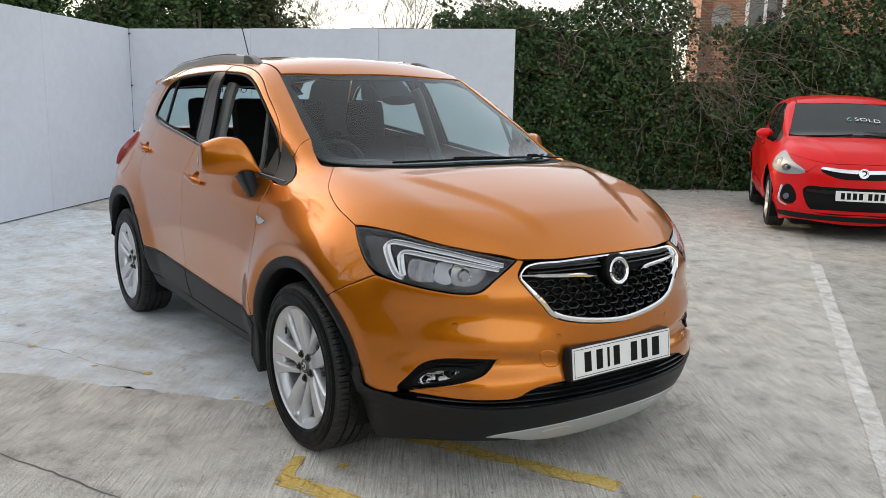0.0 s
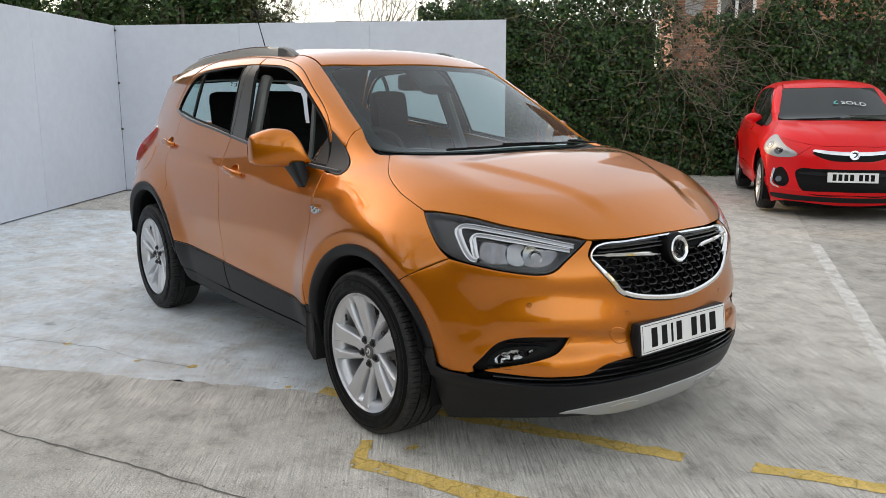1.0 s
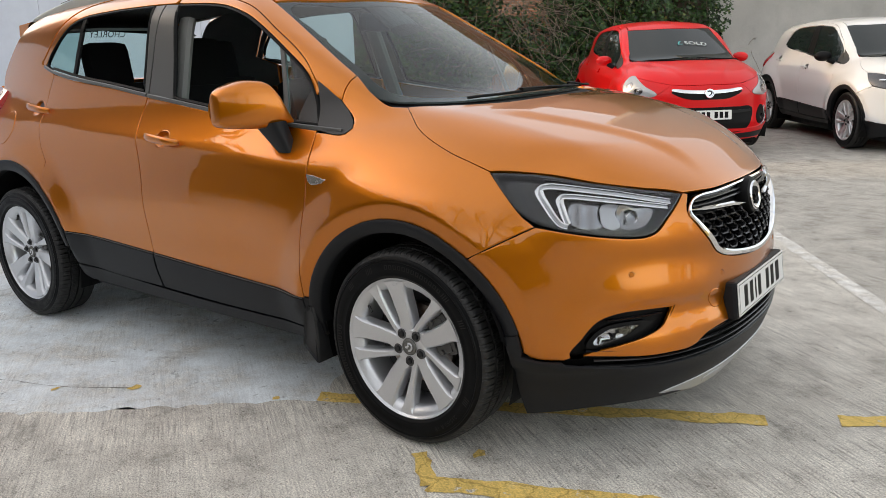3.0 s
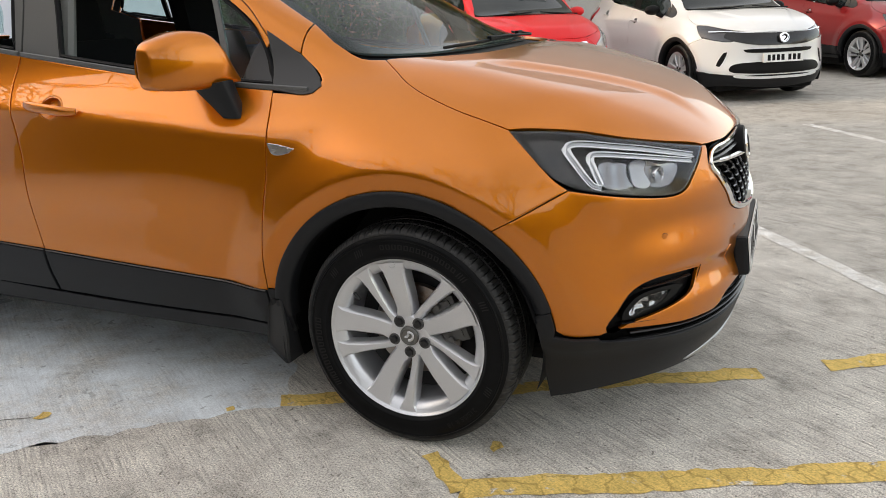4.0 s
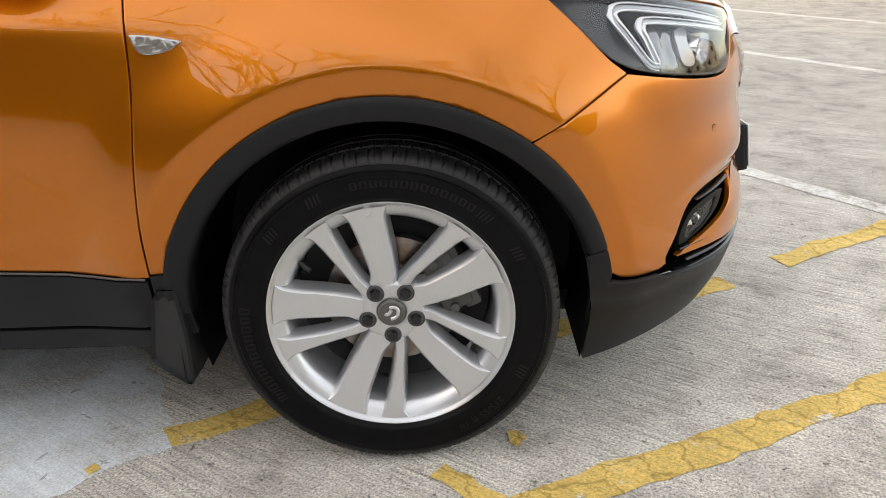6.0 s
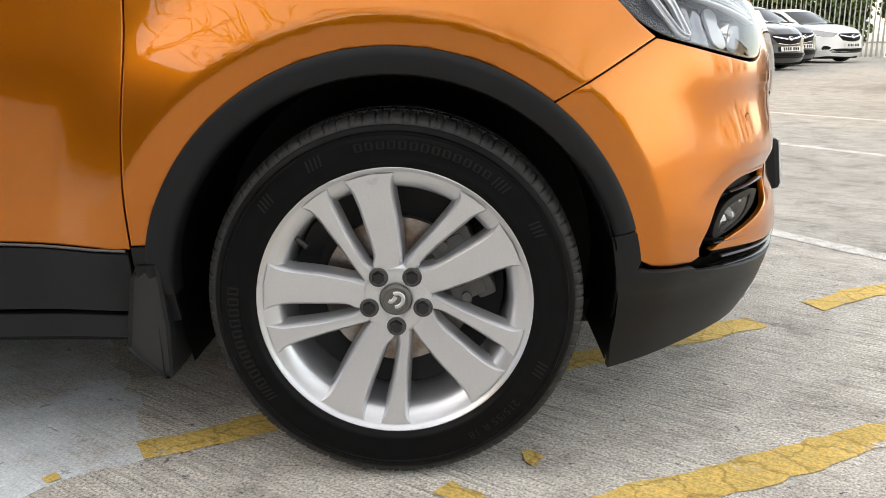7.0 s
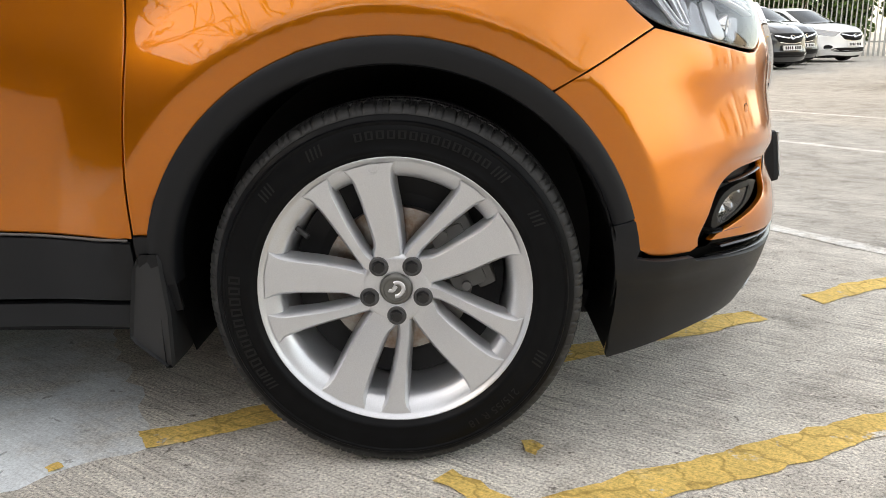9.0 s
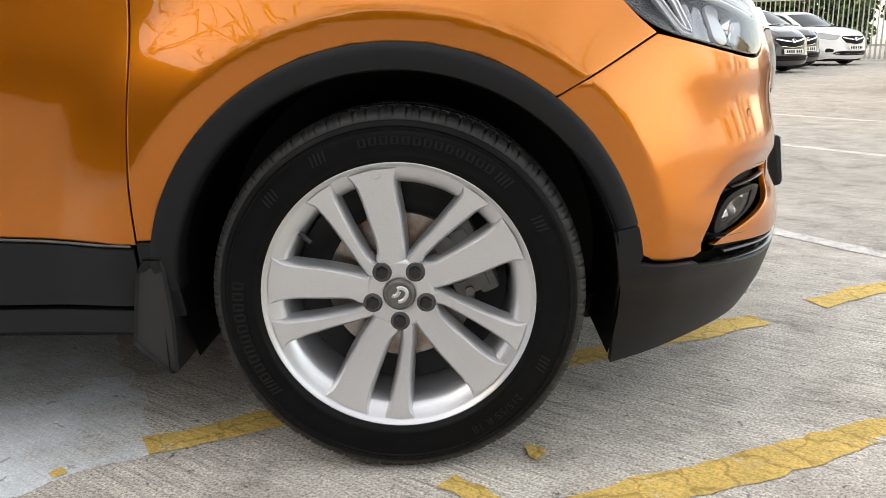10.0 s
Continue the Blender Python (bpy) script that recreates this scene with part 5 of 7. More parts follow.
for s in (1, -1):
    bm = bmesh.new()
    P = B.on_side(np.array([p[:2] for p in smooth_loop([q[:2] for q in ff[:6]], 0.03, False)]))
    P = P - B.normal(P) * 0.016
    sweep(bm, [(p[0], p[1] * s, p[2]) for p in P], 0.012, 6, up=Vector((0, 1, 0)))
    part("door_gasket", bm, m_black, hero, smooth=True)
for k, way in ((cant, "on_arc"), (ff, "on_side"), (rf, "on_side"), (qp, "on_side")):
    panel("inner_trim", sheet(B, way, k, grid=0.08, lift=-0.016, gap=0.0, depth=0.003, fine=0.03), m_lining, hero, True)
# bonnet, windscreen, cowl
bon = both_y([(0.105, 0.0), (0.100, -0.19), (0.065, -0.38), (-0.02, -0.53), *shut_a, *shut_b, (0.770, -0.365), (0.80, -0.249), (0.815, -0.104), (0.818, 0.0)])


def bonnet_lift(q):
    """A raised middle between two soft creases."""
    x, ay = q[:, 0], np.abs(q[:, 1])
    yc = 0.50 - 0.26 * step(0.05, 0.80, x)
    return 0.012 * step(yc + 0.04, yc - 0.04, ay) * step(0.08, 0.22, x) * (1 - step(0.62, 0.79, x))


skin("bonnet", sheet(B, "on_top", bon, grid=0.016, gap=0.0015, lift=bonnet_lift), m_orange, hero)
scr = both_y([(0.035, 0.0), (0.015, -0.25), (-0.06, -0.47), (-0.19, -0.635), (-0.30, -0.665), (-0.40, -0.640), (-0.67, -0.605), (-0.895, -0.555, 1), (-0.81, -0.3), (-0.785, 0.0)])
skin("windscreen", sheet(B, "on_top", scr, grid=0.06, depth=0.004, gap=0.003, lift=-0.004), m_glass, hero, label="tinted windscreen glass")
inner = both_y([(-0.045, 0.0), (-0.06, -0.25), (-0.13, -0.46), (-0.235, -0.575), (-0.31, -0.59), (-0.40, -0.575), (-0.67, -0.54), (-0.83, -0.497), (-0.755, -0.28), (-0.735, 0.0)])
panel("screen_border", sheet(B, "on_top", scr, grid=0.06, depth=0.003, gap=0.004, lift=-0.011, holes=[inner]), m_black, hero)
cowl = both_y([(0.16, 0.0), (0.15, -0.2), (0.11, -0.4), (0.02, -0.55), (-0.09, -0.66, 1), (-0.20, -0.655), (-0.29, -0.62), (-0.20, -0.57), (-0.08, -0.42), (-0.02, -0.2), (-0.01, 0.0)])
skin("cowl", sheet(B, "on_top", cowl, grid=0.06, lift=-0.016), m_black, hero, label="black plastic cowl below the windscreen")

# front bumper
fold = curve([20, 26, 31, 36, 44, 52, 60, 66, 90], [0.46, 0.50, 0.528, 0.541, 0.543, 0.534, 0.524, 0.515, 0.50])


def bumper_lift(q):
    z, a = q[:, 1], np.minimum(q[:, 0], 180 - q[:, 0])
    f = fold(a)
    on = step(22, 46, a)
    lip = 0.014 * step(f - 0.016, f + 0.020, z) * (1 - step(f + 0.03, f + 0.15, z)) * (1 - 0.6 * step(56, 72, a))
    tongue = 0.010 * step(30, 45, a) * (1 - step(0.44, 0.50, z))
    return on * (lip + tongue) - 0.004 * on


def nose_xz(pts):
    """Nose angles and heights of points given in side view."""
    P = B.on_side(np.array([p[:2] for p in pts]))
    return [(math.degrees(math.atan2(q[0] - B.x0 - 0.05, -q[1])), q[2]) for q in P]


archn = nose_xz(ring_xz(0, RA, 8.5, 52.0, 6))
grille_half = [(54.2, 0.810), (57.0, 0.846), (67.5, 0.853), (80.5, 0.857), (90, 0.858)]
grille_low = [(54.2, 0.808), (56.3, 0.769), (61.0, 0.705), (64.0, 0.664), (69.5, 0.638), (80.4, 0.617), (90, 0.609)]
bump = both_ways([(90, 0.609)] + grille_low[::-1][1:-1] + [(54.0, 0.81), (55.8, shut_nose[-1][1] - 0.004, 1), (shut_nose[-1][0] + 0.3, shut_nose[-1][1], 1), (48, 0.797), (44.3, 0.756), (40, 0.747), (31.5, 0.760), (24.5, 0.777), *[(*q_, 1) for q_ in nose_xz([(0.4595, 0.7955), (0.4265, 0.7775), (0.394, 0.7595), (0.365, 0.7435), (0.3352, 0.727), (0.305, 0.7117)])], (*archn[-1], 1)] + archn[::-1][1:-1] +
                 [(*archn[0], 1), (17.5, 0.394), (24.0, 0.388, 1), (26.5, 0.402, 1), (30, 0.397), (41, 0.386), (48, 0.384), (53.0, 0.384), (55.5, 0.392, 1), (58.5, 0.412), (64, 0.424), (73, 0.430), (90, 0.432)])
fogk = [(25.3, 0.398), (27.5, 0.452), (30.8, 0.502), (35.5, 0.522), (42.5, 0.524), (49.0, 0.520, 1), (46.2, 0.472), (41.3, 0.445), (35.5, 0.426), (29.5, 0.410)]
bumper = panel("front_bumper", sheet(B, "on_nose", bump, grid=0.013, lift=bumper_lift, holes=[fogk, [(180 - a[0], *a[1:]) for a in fogk]], fine=0.015), m_orange, hero)[0]
low = both_ways([(90, 0.343)] + [(69, 0.345), (55.8, 0.342), (39, 0.352), (24.2, 0.376), (23.6, 0.384, 1), (17.5, 0.390), (15.6, 0.396)] + nose_xz(ring_xz(0, RA, 9.0, 16.0, 3)) + [(*nose_xz(ring_xz(0, RA - 0.002, 16.4, 17, 2))[0], 1), (*nose_xz(ring_xz(0, 0.400, 17.0, 17.2, 2))[0], 1)] + nose_xz([(0.398, 0.36), (0.400, 0.26)]) + [(15.0, 0.168, 1), (29.4, 0.205), (44, 0.212), (58, 0.200), (74, 0.186), (90, 0.182)])
skin("lower_bumper", sheet(B, "on_nose", low, grid=0.035, lift=lambda q: 0.010 * step(0.37, 0.33, -q[:, 1] + 0.7) + 0.004), m_clad, hero, label="black textured plastic lower bumper")
skid = both_ways([(90, 0.262), (70, 0.259), (57.5, 0.252), (49.0, 0.240), (46.5, 0.231), (50.4, 0.226), (60, 0.196), (74, 0.180), (90, 0.176)])
panel("skid_plate", sheet(B, "on_nose", skid, grid=0.03, lift=0.007), m_silver, hero, label="silver painted skid plate")
for a0, a1 in ((62, 74), (106, 118)):
    panel("skid_recess", sheet(B, "on_nose", [(a0, 0.232), (a1, 0.232), (a1 - 1.5, 0.196), (a0 + 1.5, 0.205)], grid=0.03, lift=0.0085), m_silver, hero)
# lower intake with slats
panel("intake_back", sheet(B, "on_nose", both_ways([(90, 0.46, 1), (58, 0.45), (50, 0.42), (18, 0.412, 1), (18, 0.35, 1), (40, 0.33), (55, 0.33), (90, 0.33, 1)]), grid=0.05, lift=-0.03), m_black, hero)
for i, z in enumerate((0.352, 0.372, 0.395, 0.418)):
    a0 = (28, 30, 54.5, 58)[i]
    an = np.linspace(a0, 180 - a0, 44)
    zz = z + (0.024 * step(35, 24, an) * 0 if i else 0) + (0.012 if i < 2 else 0) * (1 - step(24, 50, np.minimum(an, 180 - an)))
    P = B.on_nose(np.stack([an, zz], 1))
    P = P - B.normal(P) * 0.006
    bm = bmesh.new()
    sweep(bm, P, 0.006, 8, squash=(0.012, 0.0045))
    part("slat", bm, m_gloss, hero, smooth=True)
# tow-eye cover and parking sensors
panel("tow_cover", sheet(B, "on_nose", [(60.8, 0.541), (66.0, 0.531), (67.0, 0.492), (64.9, 0.480), (62.2, 0.490)], grid=0.02, lift=lambda q: bumper_lift(q) + 0.0015, fine=0.008, round_edge=1.0), m_orange, hero)
for a, z in ((38.2, 0.637), (66.3, 0.588), (113.7, 0.588), (141.8, 0.637)):
    q = np.array([[a, z]])
    P, N = B.on_nose(q)[0], B.normal(B.on_nose(q))[0]
    P = P + N * (bumper_lift(q)[0] - 0.0016)
    bm = bmesh.new()
    turned(bm, [(0.0005, -0.0025), (0.0085, -0.0022), (0.0095, -0.0005), (0.0105, -0.0005), (0.0108, 0.003)], 24)
    ob = part("parking_sensor", bm, m_orange, hero, smooth=True)
    ob.matrix_local = Matrix.Translation(P) @ Vector((0, -1, 0)).rotation_difference(Vector(N)).to_matrix().to_4x4()
    bm = bmesh.new()
    turned(bm, [(0.0105, -0.0012), (0.0118, -0.0012), (0.0122, 0.003)], 24)
    ob2 = part("sensor_ring", bm, m_black, ob, smooth=True)


# fog lamps
def front_points(rows):
    """Places on the nose for rows of angle, height and lift."""
    q = np.array(rows, float)
    P = B.on_nose(q[:, :2])
    return [Vector(v) for v in P + B.normal(P) * q[:, 2:3]]


def front_point(a, z, lift=0.0):
    return front_points([(a, z, lift)])[0]


def side_y(rows):
    return B.on_side(np.array(rows, float))[:, 1]


for s in (1, -1):
    def M(k):
        return k if s > 0 else [(180 - a[0], *a[1:]) for a in k]
    fog = panel("fog_lamp_surround", sheet(B, "on_nose", M(fogk), grid=0.02, lift=-0.030, gap=-0.006, depth=-0.028), m_black, hero, label="black plastic fog lamp surround")[0]
    panel("bezel", sheet(B, "on_nose", M([(28.5, 0.425), (30.5, 0.470), (34, 0.490), (41, 0.494), (44.0, 0.486, 1), (41, 0.462), (36, 0.440), (31, 0.424)]), grid=0.02, lift=-0.006, depth=0.026, holes=[M([(30.2, 0.432), (31.6, 0.463), (34.4, 0.478), (40.2, 0.482, 1), (37.5, 0.455), (33.5, 0.438)])], fine=0.01), m_black, fog)
    panel("lens", sheet(B, "on_nose", M([(29.8, 0.430), (31.4, 0.466), (34.2, 0.481), (40.8, 0.484, 1), (37.5, 0.453), (33.5, 0.436)]), grid=0.02, lift=-0.008, depth=0.003, fine=0.01), m_lens, fog, label="clear fog lamp lens")
    panel("reflector", sheet(B, "on_nose", M([(29.8, 0.430), (31.4, 0.466), (34.2, 0.481), (40.8, 0.484, 1), (37.5, 0.453), (33.5, 0.436)]), grid=0.012, lift=lambda q: -0.022 + 0.004 * np.sin(q[:, 0] * 4) + 0.003 * np.sin(q[:, 1] * 300), depth=0.003, fine=0.01), m_reflector, fog)
    for z0, z1, a0, a1 in ((0.503, 0.508, 33, 46), (0.413, 0.409, 28.5, 38)):
        bm = bmesh.new()
        P = front_points([(a if s > 0 else 180 - a, z0 + (z1 - z0) * t, -0.012) for t, a in [(t, a0 + (a1 - a0) * t) for t in np.linspace(0, 1, 12)]])
        sweep(bm, P, 0.004, 6, squash=(0.012, 0.0035))
        part("fin", bm, m_gloss, fog, smooth=True)

# headlamps
def inset(k, d):
    """An outline on the nose moved inward all round."""
    sc = SCALE["on_nose"]
    return [(p[0] * sc, p[1], 1) for p in shrink(smooth_loop([(q[0] / sc, *q[1:]) for q in k], 0.02), d)]


hlk = [*shut_nose, (47.7, 0.800), (44.0, 0.760), (40.2, 0.751), (31.5, 0.764), (24.5, 0.781), (19.3, 0.799), (15.3, 0.828), (11.4, 0.882)]
for s in (1, -1):
    def M(k):
        return k if s > 0 else [(180 - a[0], *a[1:]) for a in k]
    lamp = panel("headlamp", sheet(B, "on_nose", M(hlk), grid=0.025, lift=-0.060, gap=0.001, depth=-0.054, fine=0.012), m_lampdark, hero, label="dark headlamp housing with light guides")[0]
    panel("lens", sheet(B, "on_nose", M(hlk), grid=0.02, lift=-0.001, gap=0.0025, depth=0.003, fine=0.012), m_lens, lamp, label="clear headlamp lens")
    panel("seal", sheet(B, "on_nose", M(hlk), grid=0.025, lift=-0.0045, gap=0.0025, depth=0.012, fine=0.012, holes=[M(inset(hlk, 0.009))]), m_lampdark, lamp)
    panel("inner_cover", sheet(B, "on_nose", M([(11.0, 0.935), (17.6, 0.922), (18.6, 0.90), (20.6, 0.85), (22.2, 0.806), (19.6, 0.808), (16.0, 0.834), (12.8, 0.885)]), grid=0.02, lift=lambda q: -0.022 - 0.006 * np.sin(q[:, 1] * 60), depth=0.01, fine=0.012), m_lampdark, lamp, "dark inner cover")
    for k, wd in (([(50.2, 0.848), (36, 0.886), (28.0, 0.903), (21, 0.916), (18.6, 0.914), (18.0, 0.904), (19.8, 0.864), (21.9, 0.822), (23.2, 0.803), (24.6, 0.797)], 0.0065), ([(49.0, 0.834), (37, 0.862), (30.0, 0.877), (24.8, 0.886), (22.8, 0.882), (23.3, 0.85), (24.6, 0.804)], 0.0055)):
        lp = smooth_loop([(a / 80, z) for a, z in k], 0.006, False)
        tn = np.gradient(lp, axis=0)
        tn /= np.linalg.norm(tn, axis=1)[:, None]
        nr = np.stack([-tn[:, 1], tn[:, 0]], 1)
        for off, sec, lf, mt, nm in ((0.0, (0.009, wd), -0.022, m_guide, "light_guide"), (wd, (0.006, 0.0022), -0.0165, m_guidebright, "guide_edge"), (-wd, (0.006, 0.0018), -0.0165, m_guidebright, "guide_edge")):
            bm = bmesh.new()
            q = lp + nr * off
            sweep(bm, front_points([(p[0] * 80 if s > 0 else 180 - p[0] * 80, p[1], lf) for p in q]), wd, 10, squash=sec)
            part(nm, bm, mt, lamp, "frosted light guide" if off == 0 else "", smooth=True)
    panel("reflector_bowl", sheet(B, "on_nose", M([(25.4, 0.872), (30, 0.868), (32.2, 0.858), (31.6, 0.83), (32.6, 0.792), (25.9, 0.800)]), grid=0.008, lift=lambda q: -0.040 + 0.0022 * np.sin(q[:, 0] * 2.1) + 0.10 * np.abs(q[:, 1] - 0.835), depth=0.003, fine=0.012), m_bowl, lamp)
    panel("inner_panel", sheet(B, "on_nose", M([(32.4, 0.862), (36.6, 0.858), (35.6, 0.835), (36.6, 0.786), (32.8, 0.790), (32.0, 0.83)]), grid=0.02, lift=-0.034, depth=0.006, fine=0.012), m_guide, lamp)
    panel("reflector_bowl", sheet(B, "on_nose", M([(37.0, 0.858), (41, 0.850), (45.5, 0.838), (44.6, 0.80), (42.2, 0.779), (37.2, 0.783), (36.2, 0.82)]), grid=0.008, lift=lambda q: -0.052 + 0.0009 * (np.minimum(q[:, 0], 180 - q[:, 0]) - 40) ** 2 * 0.6 + 7.0 * (q[:, 1] - 0.818) ** 2, depth=0.003, fine=0.012), m_bowl, lamp)
    c = front_point(40.0 if s > 0 else 140.0, 0.817, -0.044)
    bm = bmesh.new()
    turned(bm, [(0.0005, -0.014), (0.008, -0.013), (0.014, -0.010), (0.018, -0.005), (0.020, 0.0)], 32)
    ob = part("projector_lens", bm, m_lens, lamp, smooth=True)
    d = Vector((0.9, -0.43 * s, -0.05)).normalized()
    ob.matrix_local = Matrix.Translation(c) @ Vector((0, -1, 0)).rotation_difference(d).to_matrix().to_4x4()
    bm = bmesh.new()
    turned(bm, [(0.019, -0.002), (0.0215, -0.005), (0.0235, -0.002), (0.024, 0.012)], 32)
    ob = part("projector_ring", bm, m_chrome, lamp, smooth=True)
    ob.matrix_local = Matrix.Translation(c) @ Vector((0, -1, 0)).rotation_difference(d).to_matrix().to_4x4()

# grille
gk = both_ways([(90, 0.609)] + grille_low[::-1][1:] + grille_half[1:])
grille = panel("grille", sheet(B, "on_nose", gk, grid=0.03, lift=-0.045, gap=-0.004, depth=-0.04), m_black, hero, label="black honeycomb grille with chrome surround")[0]
gl = smooth_loop([(a / 80, z) for a, z in [k[:2] for k in gk]], 0.012)
bm = bmesh.new()
ctr = gl.mean(0)
rings = []
for i, p in enumerate(gl):
    t = gl[(i + 1) % len(gl)] - gl[i - 1]
    t = t / np.linalg.norm(t)
    n = np.array([t[1], -t[0]])
    if n @ (ctr - p) < 0:
        n = -n
    half = 0.0045 + 0.006 * float(step(0.84, 0.70, -p[1] + 1.5 - 0.0)) * 0 + (0.0 if p[1] > 0.80 else 0.0055 * min(1, (0.80 - p[1]) / 0.08))
    q = p + n * (half + 0.002)
    row = []
    for du, dl in ((-half, -0.02), (-half, 0.001), (-half * 0.5, 0.005), (half * 0.5, 0.004), (half, -0.002), (half, -0.03)):
        w_ = q + n * du
        row.append((w_[0] * 80, w_[1], dl))
    rings += row
rings = [bm.verts.new(v) for v in front_points(rings)]
rings = [rings[i:i + 6] for i in range(0, len(rings), 6)]
for i in range(len(rings)):
    p, q = rings[i], rings[(i + 1) % len(rings)]
    for k in range(5):
        bm.faces.new((p[k], p[k + 1], q[k + 1], q[k]))
bmesh.ops.recalc_face_normals(bm, faces=bm.faces)
part("chrome_surround", bm, m_chrome, grille, "polished chrome surround", smooth=True)
# chrome wings beside the badge, black bars above
for s in (1, -1):
    bm = bmesh.new()
    rr = []
    for t in np.linspace(0, 1, 20):
        a = 54.9 + 25.6 * t
        z = 0.812 - 0.016 * t - 0.010 * max(0, t - 0.72) ** 1.6 * 6
        w_ = 0.0058 + 0.003 * t if t < 0.85 else 0.0084 - 0.045 * (t - 0.85)
        A = a if s > 0 else 180 - a
        lift = -0.006 + 0.006 * t
        rr.append([bm.verts.new(v) for v in front_points([(A, z + dz, lift + dl) for dz, dl in ((-w_, -0.014), (-w_ * 0.8, 0.0), (0.0, 0.006), (w_ * 0.8, 0.0), (w_, -0.014))])])
    for p, q in zip(rr, rr[1:]):
        for k in range(4):
            bm.faces.new((p[k], p[k + 1], q[k + 1], q[k]))
    bmesh.ops.recalc_face_normals(bm, faces=bm.faces)
    part("chrome_wing", bm, m_chrome, grille, "polished chrome bar", smooth=True)
    for z, a0, a1 in ((0.826, 57, 84), (0.840, 58, 84)):
        bm = bmesh.new()
        sweep(bm, front_points([(a if s > 0 else 180 - a, z + 0.002 * math.sin(a * 0.1), -0.022) for a in np.linspace(a0, a1, 14)]), 0.005, 8, squash=(0.014, 0.005))
        part("bar", bm, m_gloss, grille, smooth=True)
# honeycomb cells
cells = []
for row in range(6):
    z = 0.782 - 0.0285 * row
    for col in range(-13, 14):
        a = 90 + (col + 0.5 * (row % 2)) * 5.2
        p = np.array([[a / 80, z]])
        if inside(gl, p)[0] and near(gl, p)[0] > 0.022 and not (abs(a - 90) < 6.5 and z > 0.755):
            cells.append((a, z))
hexa = [(-2.45, 0.0), (-1.25, 0.0135), (1.25, 0.0135), (2.45, 0.0), (1.25, -0.0135), (-1.25, -0.0135)]
spots = front_points([r for a, z in cells for da, dz in hexa for r in ((a + da, z + dz, -0.018 + (0.006 if dz < 0 else -0.004 if dz > 0 else 0)), (a + da * 0.80, z + dz * 0.74, -0.020 + (0.004 if dz < 0 else -0.004)), (a + da * 0.75, z + dz * 0.7, -0.042))])
for c in range(len(cells)):
    bm = bmesh.new()
    vs = [bm.verts.new(v) for v in spots[c * 18:c * 18 + 18]]
    for k in range(6):
        p, q = vs[3 * k:3 * k + 3], vs[3 * ((k + 1) % 6):3 * ((k + 1) % 6) + 3]
        bm.faces.new((p[0], q[0], q[1], p[1]))
        bm.faces.new((p[1], q[1], q[2], p[2]))
    bmesh.ops.recalc_face_normals(bm, faces=bm.faces)
    part("honeycomb_cell", bm, m_gloss, grille)
# badge: a ring and an abstract emblem, lettered nowhere
bc = front_point(90, 0.803, -0.012)
bm = bmesh.new()
turned(bm, [(0.062, 0.03), (0.064, 0.0), (0.060, -0.010), (0.050, -0.014), (0.0005, -0.014)], 48)
bmesh.ops.transform(bm, matrix=Matrix.Translation(bc) @ Vector((0, -1, 0)).rotation_difference(Vector((0.985, 0, 0.17))).to_matrix().to_4x4(), verts=bm.verts)
part("badge_mount", bm, m_black, grille, smooth=True)
mb = Matrix.Translation(bc + Vector((0.012, 0, 0.0))) @ Vector((0, -1, 0)).rotation_difference(Vector((0.985, 0, 0.17))).to_matrix().to_4x4()
bm = bmesh.new()
turned(bm, [(0.0005, -0.004), (0.036, -0.004), (0.040, -0.0075), (0.046, -0.0085), (0.0505, -0.005), (0.051, 0.004)], 48)
bmesh.ops.transform(bm, matrix=mb, verts=bm.verts)
badge = part("badge", bm, m_chrome, grille, "round chrome badge", smooth=True)
bm = bmesh.new()
for path, r in (([(-0.024, 0.006), (-0.022, 0.022), (-0.008, 0.024), (-0.004, 0.008), (-0.016, -0.002)], 0.006), ([(0.004, 0.026), (0.020, 0.018), (0.014, 0.002), (0.020, -0.016), (0.006, -0.026)], 0.0055), ([(-0.022, -0.010), (-0.008, -0.016), (0.004, -0.006), (-0.004, -0.028)], 0.0045)):
    sp = smooth_loop([(a, b) for a, b in path], 0.004, False)
    sweep(bm, [(p[0], -0.006, p[1]) for p in sp], r, 8, squash=(r, 0.004), up=Vector((0, 1, 0)))
bmesh.ops.transform(bm, matrix=mb, verts=bm.verts)
part("emblem", bm, m_black, badge, smooth=True)

# number plate on its plinth
plate = new("number_plate")
plate.parent = hero
plate.matrix_local = Matrix.Translation((0.903, 0, 0.494)) @ pose(0, 0, 0, 90 - 7, 0, 90)
bm = bmesh.new()
for sy in (1,):
    box(bm, (-0.268, -0.066, -0.055), (0.268, 0.062, -0.003), 0.014)
part("plinth", bm, m_clad, plate, smooth=False)
bm = bmesh.new()
box(bm, (-0.26, -0.0555, -0.003), (0.26, 0.0555, 0.001), 0.0012)
part("plate", bm, m_plate, plate, "white reflective number plate")
bm = bmesh.new()
for lo, hi in (((-0.253, 0.0475), (0.253, 0.0495)), ((-0.253, -0.0495), (0.253, -0.0475)), ((-0.253, -0.0495), (-0.251, 0.0495)), ((0.251, -0.0495), (0.253, 0.0495))):
    box(bm, (*lo, 0.0012), (*hi, 0.0016))
part("plate_border", bm, m_black, plate)
for x, wd in ((-0.186, 0.017), (-0.127, 0.016), (-0.081, 0.006), (-0.038, 0.016), (0.055, 0.017), (0.113, 0.017), (0.176, 0.020)):
    bm = bmesh.new()
    box(bm, (x - wd, -0.036, 0.0012), (x + wd, 0.036, 0.002))
    part("plate_mark", bm, m_black, plate)
